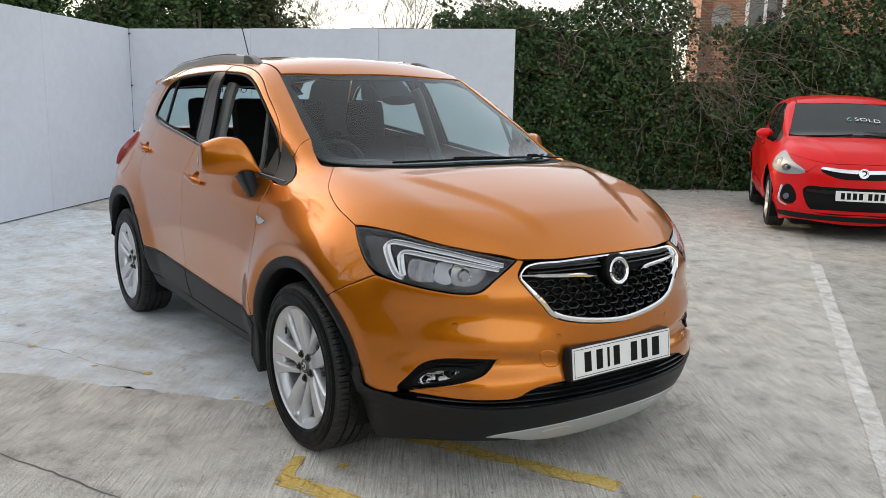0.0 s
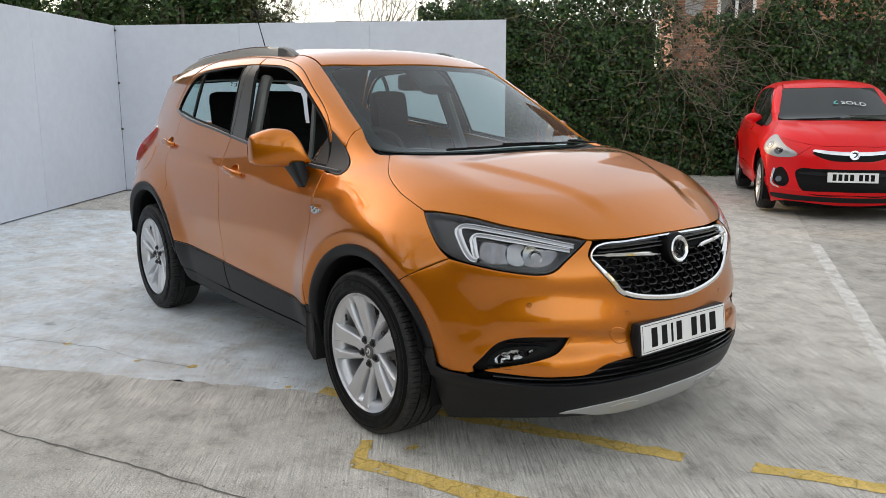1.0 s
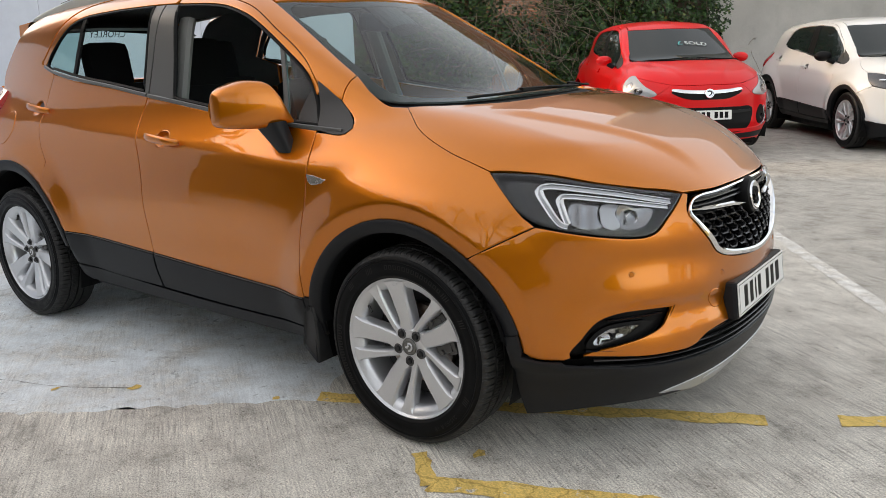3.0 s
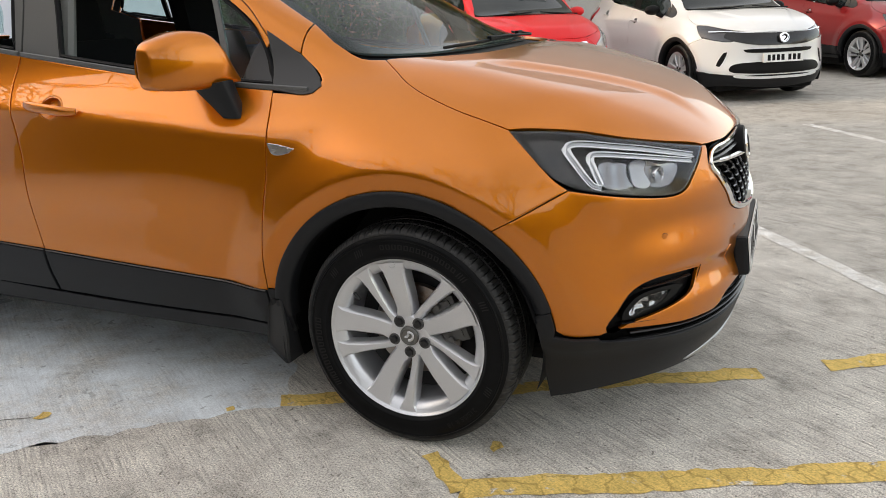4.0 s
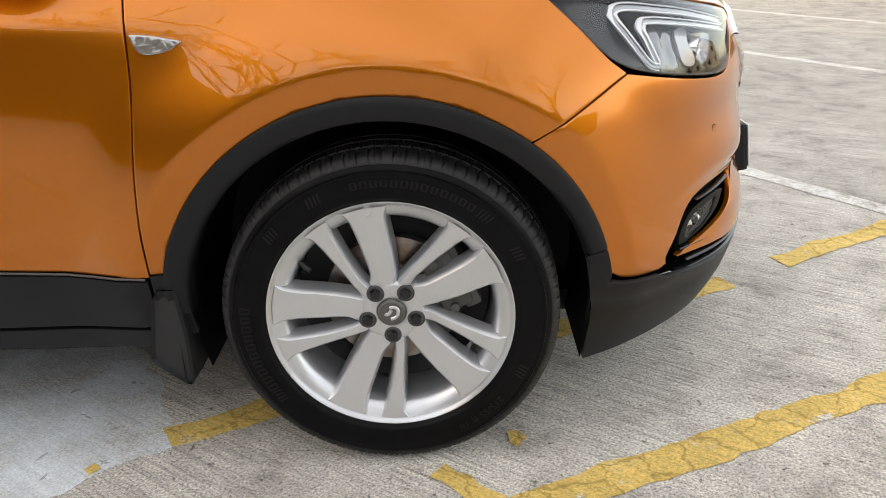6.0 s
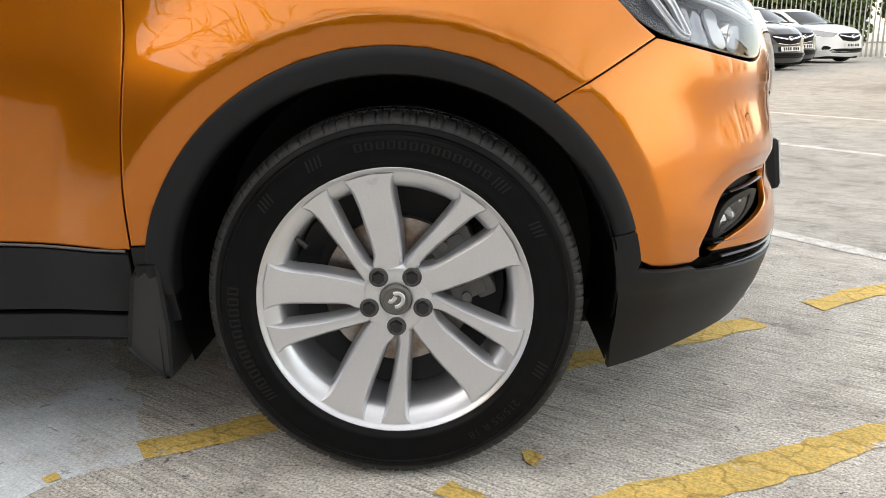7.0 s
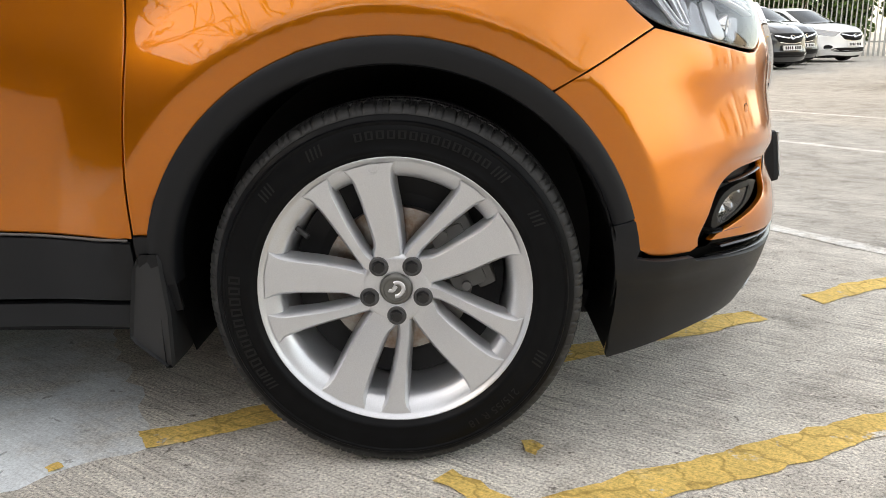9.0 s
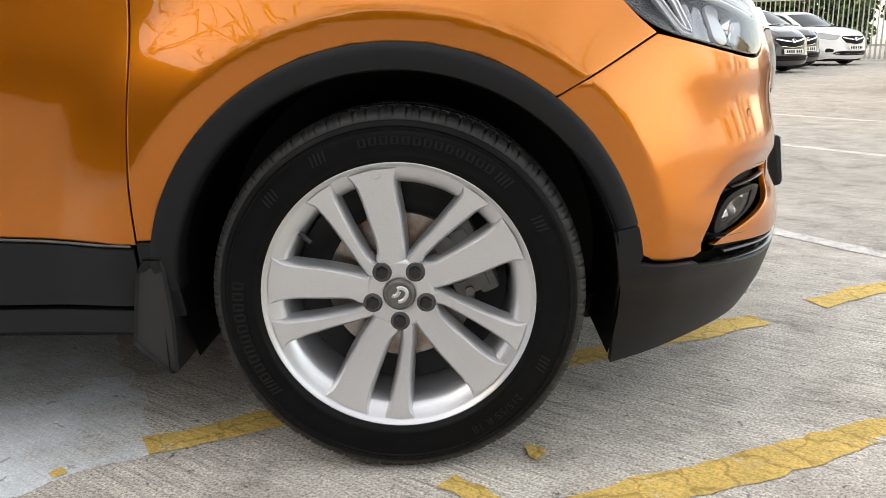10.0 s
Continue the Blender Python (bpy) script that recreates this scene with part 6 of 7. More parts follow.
for x in (-0.14, 0.14):
    bm = bmesh.new()
    turned(bm, [(0.0003, -0.0015), (0.003, -0.0012), (0.0036, 0.0)], 12)
    bmesh.ops.transform(bm, matrix=Matrix.Translation((x, 0.0, 0.0015)) @ pose(0, 0, 0, 90, 0, 0), verts=bm.verts)
    part("plate_screw", bm, m_plate, plate)

# cladding: arches, door bottoms, sills
def arch_clad(cx, r_in, r_out, a0, a1, s, parent, liner=True):
    bm = bmesh.new()
    rows, spec = [], []
    for a in np.linspace(a0, a1, 48):
        ca, sa = math.cos(radians(a)), math.sin(radians(a))
        for r, l in ((r_out + 0.003, -0.01), (r_out + 0.002, 0.006), (r_out - 0.006, 0.011), (r_out - 0.018, 0.012), (r_in + 0.012, 0.010), (r_in + 0.003, 0.006), (r_in, -0.002), (r_in, -0.04)):
            spec.append((cx + r * ca, max(0.342 + r * sa, 0.16), l))
    P = B.on_side(np.array(spec)[:, :2])
    vs = [bm.verts.new((p[0], (p[1] - q[2]) * s, p[2])) for p, q in zip(P, spec)]
    rows = [vs[i:i + 8] for i in range(0, len(vs), 8)]
    for p, q in zip(rows, rows[1:]):
        for k in range(7):
            bm.faces.new((p[k], p[k + 1], q[k + 1], q[k]))
    bmesh.ops.recalc_face_normals(bm, faces=bm.faces)
    part("arch_cladding", bm, m_clad, parent, "black textured plastic arch trim", smooth=True)
    if not liner:
        return
    # liner
    bm = bmesh.new()
    rows = []
    for a in np.linspace(-18, 198, 40):
        ca, sa = math.cos(radians(a)), math.sin(radians(a))
        rows.append([bm.verts.new((cx + (r_in + 0.004) * ca, y * s, 0.342 + (r_in + 0.004) * sa)) for y in (-0.885 if sa > 0.2 else -0.84, -0.78, -0.66, -0.52)] + [bm.verts.new((cx + 0.25 * ca, -0.5 * s, 0.342 + 0.25 * sa))])
    for p, q in zip(rows, rows[1:]):
        for k in range(4):
            bm.faces.new((p[k], p[k + 1], q[k + 1], q[k]))
    bmesh.ops.recalc_face_normals(bm, faces=bm.faces)
    part("arch_liner", bm, m_black, hero, smooth=True)


for s in (1, -1):
    arch_clad(0.0, 0.400, RA, 16.5, 178, s, hero)
    arch_clad(-2.555, 0.435, RB, 12, 176, s, hero)
fc = [(-0.4625, 0.444, 1), (-0.4645, 0.326, 1), (-0.95, 0.322), (-1.40, 0.330, 1), (-1.411, 0.483, 1), (-0.95, 0.463)]
rc = [(-1.419, 0.484, 1), (-1.41, 0.330, 1), (-1.8, 0.338), (-2.06, 0.36, 1), (-2.078, 0.512, 1)]
fcl = [(-0.460, 0.455, 1), (-0.463, 0.29, 1), (-0.398, 0.30, 1), (-0.404, 0.455, 1)]
for k in (fc, rc, fcl):
    skin("door_cladding" if k is not fcl else "wing_cladding", sheet(B, "on_side", k, grid=0.04, lift=0.006, gap=0.0025), m_clad, hero, True, "black textured plastic lower cladding")
skin("sill", sheet(B, "on_side", [(-0.40, 0.314, 1), (-0.42, 0.29), (-0.47, 0.262, 1), (-1.2, 0.258), (-2.02, 0.27, 1), (-2.08, 0.30), (-2.09, 0.345, 1), (-1.2, 0.312)], grid=0.05, lift=0.0), m_clad, hero, True, "black plastic sill")
# thin bright line on top of the door cladding
for s in (1, -1):
    for k in ([(-0.467, 0.447), (-0.95, 0.466), (-1.41, 0.4865)], [(-1.42, 0.4875), (-2.08, 0.515)]):
        lp = smooth_loop([(*q,) for q in k], 0.05, False)
        P = B.on_side(lp)
        bm = bmesh.new()
        sweep(bm, [(p[0], (p[1] - 0.004) * s, p[2]) for p in P], 0.0025, 6)
        part("trim_strip", bm, m_satin, hero, smooth=True)
# mud flaps: a lipped plate behind each front wheel
for s in (1, -1):
    for dx, dz in ((0.0, 0.0),):
        bm = bmesh.new()
        lip = [(-0.421, 0.420), (-0.452, 0.420), (-0.468, 0.392), (-0.480, 0.32), (-0.489, 0.262), (-0.478, 0.246), (-0.428, 0.202), (-0.418, 0.202), (-0.414, 0.30)]
        rows = [[bm.verts.new((x + dx + 0.004 * k, (y + 0.05 * (0.42 - z)) * s, z + dz)) for x, z in lip] for k, y in ((1, -0.886), (0, -0.894), (0, -0.850))]
        for p, q in zip(rows, rows[1:]):
            for k in range(len(lip)):
                bm.faces.new((p[k], p[(k + 1) % len(lip)], q[(k + 1) % len(lip)], q[k]))
        bm.faces.new(rows[0])
        bm.faces.new(rows[-1])
        g = [[bm.verts.new((-0.418 - 0.012 * k + dx + 0.012 * t, (-0.880 + 0.215 * t) * s, z + dz)) for t in np.linspace(0, 1, 12) for z in (0.43, 0.199 + 0.006 * t + 0.085 * t ** 4)] for k in (0, 1)]
        for k in range(11):
            bm.faces.new([g[0][2 * k + i] for i in (0, 1, 3, 2)])
            bm.faces.new([g[1][2 * k + i] for i in (0, 2, 3, 1)])
            bm.faces.new((g[0][2 * k + 1], g[1][2 * k + 1], g[1][2 * k + 3], g[0][2 * k + 3]))
        bmesh.ops.recalc_face_normals(bm, faces=bm.faces)
        part("mud_flap", bm, m_flap, hero, "black plastic mud flap")

# window trims, pillars, glass
fw = [(-1.405, 1.530, 1), (-1.12, 1.513), (-0.94, 1.471), (-0.816, 1.414), (-0.690, 1.337), (-0.558, 1.242), (-0.497, 1.165), (-0.452, 1.062, 1), (-0.58, 1.070), (-0.958, 1.106), (-1.254, 1.140), (-1.300, 1.147, 1), (-1.335, 1.30), (-1.372, 1.43)]
rw = [(-1.57, 1.533, 1), (-1.93, 1.522), (-2.19, 1.491), (-2.33, 1.40), (-2.41, 1.285), (-2.33, 1.270), (-2.05, 1.230), (-1.79, 1.203), (-1.515, 1.170, 1), (-1.535, 1.30)]
bp1 = [(-1.405, 1.533, 1), (-1.372, 1.43), (-1.338, 1.30), (-1.303, 1.142, 1), (-1.478, 1.162, 1), (-1.487, 1.30), (-1.497, 1.42), (-1.493, 1.537, 1)]
bp2 = [(-1.500, 1.537, 1), (-1.503, 1.42), (-1.494, 1.30), (-1.487, 1.163, 1), (-1.517, 1.166, 1), (-1.538, 1.30), (-1.568, 1.535, 1)]
for k in (bp1, bp2):
    skin("door_pillar", sheet(B, "on_side", k, grid=0.04, lift=-0.003), m_pillar, hero, True, "dark grey door pillar trim")
tri = [(-0.500, 1.215, 1), (-0.44, 1.178), (-0.37, 1.131), (-0.309, 1.080), (-0.294, 1.058), (-0.312, 1.041), (-0.36, 1.037), (-0.449, 1.050, 1), (-0.464, 1.11)]
skin("mirror_triangle", sheet(B, "on_side", tri, grid=0.03, lift=0.003, gap=-0.0015), m_trim, hero, True, "black plastic corner trim")
skin("door_edge_post", sheet(B, "on_side", [(-0.456, 1.060, 1), (-0.500, 1.165, 1), (-0.52, 1.19), (-0.560, 1.10), (-0.552, 1.066, 1)], grid=0.03, lift=-0.001), m_trim, hero, True)
skin("quarter_glass", sheet(B, "on_side", [(-0.525, 1.195, 1), (-0.562, 1.242), (-0.692, 1.335, 1), (-0.645, 1.20), (-0.607, 1.075, 1), (-0.556, 1.070, 1), (-0.545, 1.13)], grid=0.04, lift=-0.006, depth=0.004), m_glass, hero, True)
panel("window_divider", sheet(B, "on_side", [(-0.688, 1.338, 1), (-0.714, 1.353, 1), (-0.665, 1.20), (-0.630, 1.072, 1), (-0.607, 1.070, 1), (-0.643, 1.20)], grid=0.04, lift=-0.003), m_pillar, hero, True)
skin("rear_quarter_glass", sheet(B, "on_side", [(-2.13, 1.497, 1), (-2.19, 1.490), (-2.33, 1.40), (-2.405, 1.287), (-2.33, 1.272), (-2.13, 1.243, 1)], grid=0.05, lift=-0.006, depth=0.004), m_glass, hero, True)
panel("window_divider", sheet(B, "on_side", [(-2.10, 1.503, 1), (-2.13, 1.500, 1), (-2.13, 1.242, 1), (-2.105, 1.238, 1)], grid=0.05, lift=-0.004), m_black, hero, True)
for s in (1, -1):
    for nm, k in (("belt_trim", [(-0.33, 1.048), (-0.45, 1.054), (-0.58, 1.0625), (-0.958, 1.098), (-1.254, 1.131), (-1.478, 1.156)]), ("belt_trim", [(-1.49, 1.158), (-1.79, 1.1945), (-2.05, 1.221), (-2.33, 1.259), (-2.425, 1.283)])):
        lp = smooth_loop([(*q,) for q in k], 0.05, False)
        P = B.on_side(lp)
        bm = bmesh.new()
        sweep(bm, [(p[0], (p[1] - 0.003) * s, p[2]) for p in P], 0.008, 8, squash=(0.006, 0.009))
        part(nm, bm, m_pillar, hero, smooth=True)
    for k in (fw, rw):
        lp = smooth_loop(k, 0.03)
        P = B.on_side(shrink(lp, 0.004))
        bm = bmesh.new()
        sweep(bm, [(p[0], (p[1] + 0.006) * s, p[2]) for p in [*P, P[0]]], 0.008, 6, squash=(0.010, 0.006), caps=False)
        part("window_seal", bm, m_black, hero, smooth=True)
# the left side's panes are up; those of the driver's side are wound down
for nm, k in (("front_window", [q for q in fw]), ("rear_window", [(-1.57, 1.533, 1), (-1.93, 1.522), (-2.10, 1.503, 1), (-2.10, 1.238, 1), (-1.79, 1.203), (-1.515, 1.170, 1), (-1.535, 1.30)])):
    V, F, N = sheet(B, "on_side", k, grid=0.06, lift=-0.012, depth=0.004)
    panel(nm, (V * [1, -1, 1], [f[::-1] for f in F], N * [1, -1, 1]), m_clearglass, hero, label="clear side window glass")
vs, fs = letters("CHORLEY", 0.055)
mesh_ob("window_sticker", [(-3.075 + 0.5 * v.y, 0.045 - v.x, 1.455 + v.y) for v in vs], fs, m_black, False, hero, "black lettered dealer sticker on the rear glass")

# door handles, repeaters, fuel flap
for s in (1, -1):
    for hx, hz in ((-1.295, 0.985), (-2.395, 1.085)):
        P = B.on_side(np.array([[hx, hz]]))[0]
        bm = bmesh.new()
        pts = []
        for t in np.linspace(-1, 1, 15):
            x = hx + 0.118 * t
            z = hz + 0.012 - 0.020 * (t + 1) / 2
            py = B.on_side(np.array([[x, z]]))[0][1]
            pts.append((x, (py - 0.008 - 0.026 * (1 - t ** 4)) * s, z))
        rings = sweep(bm, pts, 0.011, 14, squash=(0.010, 0.0165))
        for ring, t, c_ in zip(rings, np.linspace(-1, 1, 15), pts):
            for v_ in ring:
                v_.co = Vector(c_) + (v_.co - Vector(c_)) * (1 - 0.35 * abs(t) ** 4)
        hd = part("door_handle", bm, m_orange, hero, smooth=True)
        bm = bmesh.new()
        rr = []
        for i in range(28):
            a = 2 * math.pi * i / 28
            r1, r2 = (0.055, 0.042), (0.046, 0.033)
            sp = [(hx - 0.005 + r[0] * math.cos(a), hz + r[1] * math.sin(a)) for r in (r1, r2, (0.034, 0.024), (0.001, 0.001))]
            rr.append([bm.verts.new((p[0], (y + dy) * s, p[1])) for p, y, dy in zip(sp, side_y(sp), (0.003, 0.0002, 0.024, 0.030))])
        for i in range(28):
            p, q = rr[i], rr[(i + 1) % 28]
            for k in range(3):
                bm.faces.new((p[k], p[k + 1], q[k + 1], q[k]))
        bmesh.ops.recalc_face_normals(bm, faces=bm.faces)
        if (bm.faces[0].normal.y * s) > 0:
            bmesh.ops.reverse_faces(bm, faces=bm.faces)
        part("handle_recess", bm, m_orange, hd, smooth=True)
rep = [(-0.427, 0.902, 1), (-0.39, 0.899), (-0.336, 0.889, 1), (-0.352, 0.877), (-0.380, 0.869), (-0.410, 0.872)]
for ob in panel("side_repeater", sheet(B, "on_side", rep, grid=0.0028, lift=lambda q: 0.0045 + 0.0016 * np.abs(np.sin((q[:, 1] - 0.1 * q[:, 0]) * 420)), gap=0.0, fine=0.006), m_repeat, hero, True, "clear indicator repeater lens"):
    pass
for r_, g_ in ((0.080, 0.002),):
    fl = [(-2.66 + 0.075 * math.cos(a), 0.985 + 0.082 * math.sin(a)) for a in np.linspace(0, 2 * math.pi, 16, endpoint=False)]
    V, F, N = sheet(B, "on_side", fl, grid=0.03, lift=0.0015, fine=0.012, round_edge=1.2)
    panel("fuel_flap", (V, F, N), m_orange, hero)

# door mirrors
def door_mirror(s):
    bm = bmesh.new()
    rows = []
    tops = curve([0, 0.08, 0.2, 0.35, 0.55, 0.8, 1.0], [1.088, 1.128, 1.190, 1.224, 1.228, 1.213, 1.190])
    bots = curve([0, 0.15, 0.4, 0.7, 1.0], [1.070, 1.062, 1.056, 1.058, 1.066])
    fronts = curve([0, 0.2, 0.5, 0.8, 1.0], [-0.552, -0.560, -0.592, -0.638, -0.690])
    for t in [*np.linspace(0, 0.9, 16), 0.94, 0.97, 0.988, 0.997, 1.0]:
        y = -0.795 - 0.212 * t
        e = max(t - 0.88, 0) / 0.12
        r_ = math.sqrt(max(1 - e ** 2.6, 0.0)) * 0.30 + 0.70
        top, bot, xf, xr = float(tops(t)), float(bots(t)), float(fronts(t)), -0.690 - 0.068 * t
        zc, hz, xc, hx = (top + bot) / 2, (top - bot) / 2 * r_, (xf + xr) / 2, (xf - xr) / 2 * r_
        row = []
        for k in range(28):
            a = 2 * math.pi * k / 28
            ca, sa = math.cos(a), math.sin(a)
            px = abs(ca) ** (0.62 if ca > 0 else 0.25) * (1 if ca > 0 else -1) * hx
            pz = abs(sa) ** (0.58 if sa > 0 else 0.38) * (1 if sa > 0 else -1) * hz
            row.append(bm.verts.new((xc + px - 0.10 * max(pz, 0) * (ca > 0), y * s, zc + pz)))
        rows.append(row)
    for p, q in zip(rows, rows[1:]):
        for k in range(28):
            bm.faces.new((p[k], p[(k + 1) % 28], q[(k + 1) % 28], q[k]))
    bm.faces.new(rows[0])
    bm.faces.new(rows[-1])
    bmesh.ops.recalc_face_normals(bm, faces=bm.faces)
    mir = part("door_mirror", bm, m_orange, hero, "body-coloured door mirror on a black foot", smooth=True)
    bm = bmesh.new()
    rows = []
    for t in np.linspace(0, 1, 6):
        cx, cy, cz = -0.566 - 0.050 * t, -0.822 - 0.028 * t, 0.968 + 0.104 * t
        hx, hy = 0.034 + 0.026 * t, 0.026 + 0.010 * t
        rows.append([bm.verts.new((cx + hx * abs(math.cos(a)) ** 0.5 * (1 if math.cos(a) > 0 else -1), (cy + hy * abs(math.sin(a)) ** 0.5 * (1 if math.sin(a) > 0 else -1)) * s, cz + 0.010 * t * math.cos(a))) for a in np.linspace(0, 2 * math.pi, 20, endpoint=False)])
    for p, q in zip(rows, rows[1:]):
        for k in range(20):
            bm.faces.new((p[k], p[(k + 1) % 20], q[(k + 1) % 20], q[k]))
    bm.faces.new(rows[0])
    bm.faces.new(rows[-1])
    bmesh.ops.recalc_face_normals(bm, faces=bm.faces)
    part("mirror_foot", bm, m_clad, mir, "black plastic mirror foot", smooth=True)
    bm = bmesh.new()
    rr = [bm.verts.new((-0.745 - 0.012 * abs(math.cos(a)), (-0.91 + 0.10 * abs(math.cos(a)) ** 0.7 * (1 if math.cos(a) > 0 else -1)) * s, 1.125 + 0.055 * abs(math.sin(a)) ** 0.7 * (1 if math.sin(a) > 0 else -1))) for a in np.linspace(0, 2 * math.pi, 24, endpoint=False)]
    bm.faces.new(rr)
    part("mirror_glass", bm, m_chrome, mir)


door_mirror(1)
door_mirror(-1)

# roof rails, aerial, wipers
for s in (1, -1):
    bm = bmesh.new()
    pts = []
    for t in np.linspace(0, 1, 28):
        x = -2.86 + 1.72 * t
        up = 0.036 * min(1, t / 0.25, (1 - t) / 0.07) ** 0.7
        y = -0.495 - 0.035 * t
        zz = float(B.roof(np.array([x]))[0]) - 0.05 * (abs(y) / 0.6) ** 2 - 0.012
        pts.append((x, y * s, zz + up))
    rows = []
    for (x, y, z) in pts:
        base = float(B.roof(np.array([x]))[0]) - 0.05 * (abs(y) / 0.6) ** 2 - 0.03
        rows.append([bm.verts.new(v) for v in ((x, y - 0.024, base), (x, y - 0.017, z - 0.004), (x, y - 0.010, z + 0.003), (x, y + 0.010, z + 0.003), (x, y + 0.017, z - 0.004), (x, y + 0.024, base))])
    for p, q in zip(rows, rows[1:]):
        for k in range(5):
            bm.faces.new((p[k], p[k + 1], q[k + 1], q[k]))
    bm.faces.new(rows[0])
    bm.faces.new(rows[-1])
    bmesh.ops.recalc_face_normals(bm, faces=bm.faces)
    rail = part("roof_rail", bm, m_railgrey, hero, "satin grey roof rail with a bright top edge", smooth=True)
    bm = bmesh.new()
    sweep(bm, [(x, y - 0.010 * s, z + 0.003) for x, y, z in pts[5:23]], 0.006, 8, squash=(0.009, 0.006))
    part("rail_top", bm, m_chrome, rail, smooth=True)
    bm = bmesh.new()
    rows = []
    for (x, y, z) in pts[24:]:
        base = float(B.roof(np.array([x]))[0]) - 0.05 * (abs(y) / 0.6) ** 2 - 0.03
        rows.append([bm.verts.new(v) for v in ((x, y - 0.027, base), (x, y - 0.020, z), (x, y - 0.012, z + 0.007), (x, y + 0.012, z + 0.007), (x, y + 0.020, z), (x, y + 0.027, base))])
    for p, q in zip(rows, rows[1:]):
        for k in range(5):
            bm.faces.new((p[k], p[k + 1], q[k + 1], q[k]))
    bm.faces.new(rows[0])
    bm.faces.new(rows[-1])
    bmesh.ops.recalc_face_normals(bm, faces=bm.faces)
    part("rail_foot", bm, m_pillar, rail, smooth=True)
bm = bmesh.new()
sweep(bm, [(-2.55, 0.0, 1.60), (-2.60, 0.0, 1.64)], 0.018, 10)
sweep(bm, [(-2.58 - 0.20 * t, 0.0, 1.63 + 0.36 * t) for t in np.linspace(0, 1, 6)], 0.004, 6)
part("roof_aerial", bm, m_black, hero)
for blade_way, arm_way in (([(-0.045, -0.42), (-0.005, -0.25), (0.008, -0.10), (0.010, 0.06), (0.002, 0.19)], [(0.008, -0.11), (0.018, 0.05), (0.024, 0.20), (0.020, 0.30)]),
                   ([(-0.002, 0.16), (-0.022, 0.28), (-0.062, 0.40), (-0.12, 0.50)], [(-0.045, 0.36), (-0.03, 0.44), (-0.045, 0.52), (-0.08, 0.57)])):
    def on_glass(way, up, step_):
        return [Vector(p) + Vector((0, 0, up)) for p in B.on_top(np.array(smooth_loop(way, step_, False)))]

    bm = bmesh.new()
    arm_line = on_glass(arm_way, 0.012, 0.02)
    sweep(bm, arm_line, 0.006, 8, squash=(0.0045, 0.004))
    wp = part("wiper", bm, m_black, hero, "black windscreen wiper", smooth=True)
    bm = bmesh.new()
    sweep(bm, on_glass(blade_way, 0.004, 0.02), 0.006, 8, squash=(0.0035, 0.005))
    part("wiper_blade", bm, m_black, wp, smooth=True)
    bm = bmesh.new()
    clip = arm_line[0]
    box(bm, (clip.x - 0.009, clip.y - 0.028, clip.z - 0.010), (clip.x + 0.007, clip.y + 0.028, clip.z + 0.005), 0.003)
    part("blade_clip", bm, m_black, wp)

# inner pillar trims
for s in (1, -1):
    for z_ in ((-1.345, -1.405),):
        P = B.on_side(np.array([(z_[0] + (z_[1] - z_[0]) * t, 1.05 + 0.46 * t) for t in np.linspace(0, 1, 8)]))
        P = P - B.normal(P) * 0.075
        bm = bmesh.new()
        sweep(bm, [(p[0], p[1] * s, p[2]) for p in P], 0.03, 10, squash=(0.045, 0.03), up=Vector((0, 1, 0)))
        part("inner_pillar", bm, m_innergrey, hero, "pale grey inner pillar trim", smooth=True)

# wheels
wm = (m_tyre, m_alloy, m_black, m_steel, m_cap, m_darksteel, m_tyremark, m_tread, m_nut, m_nutseat, m_caliper)
for cx in (0.0, -2.555):
    for s in (1, -1):
        w = road_wheel(hero, detail=(s > 0), mats=wm, phase=0.0 if cx == 0 else 30.0)
        w.matrix_local = Matrix.Translation((cx, -0.787 * s, 0.342)) @ (Matrix.Identity(4) if s > 0 else Matrix.Rotation(math.pi, 4, "Z"))

# floor, bulkhead and cabin
bm = bmesh.new()
box(bm, (-3.0, -0.60, 0.20), (0.52, 0.60, 0.26), 0.02)
box(bm, (-2.05, -0.80, 0.24), (-0.50, 0.80, 0.34), 0.02)
box(bm, (-0.47, -0.48, 0.24), (0.62, 0.48, 0.70), 0.03)
box(bm, (-3.10, -0.48, 0.24), (-2.05, 0.48, 0.62), 0.03)
box(bm, (-3.20, -0.70, 0.26), (-3.04, 0.70, 0.85), 0.03)
box(bm, (-0.53, -0.76, 0.24), (-0.47, 0.76, 1.0), 0.01)
part("underbody", bm, m_black, hero, "dark underbody and bulkhead")
for s in (1, -1):
    bm = bmesh.new()
    for x0, x1, z1 in ((-1.42, -0.50, 1.02), (-2.30, -1.44, 1.10)):
        box(bm, (x0, min(-0.77 * s, -0.71 * s), 0.34), (x1, max(-0.77 * s, -0.71 * s), z1), 0.03)
    part("door_lining", bm, m_cabin, hero, "dark grey door lining")
bm = bmesh.new()
rows = []
for y in np.linspace(-0.70, 0.70, 16):
    f = 0.06 * (y / 0.7) ** 2
    hum = 0.035 * math.exp(-((y + 0.37) / 0.2) ** 2)
    rows.append([bm.verts.new(v) for v in ((-0.05 - f, y, 1.085), (-0.35 - f, y, 1.10 + hum), (-0.55 - f, y, 1.07 + hum), (-0.62 - f * 0.5, y, 1.0), (-0.60, y, 0.75), (-0.5, y, 0.5))])
for p, q in zip(rows, rows[1:]):
    for k in range(5):
        bm.faces.new((p[k], q[k], q[k + 1], p[k + 1]))
part("dashboard", bm, m_cabin, hero, "dark grey moulded dashboard", smooth=True)
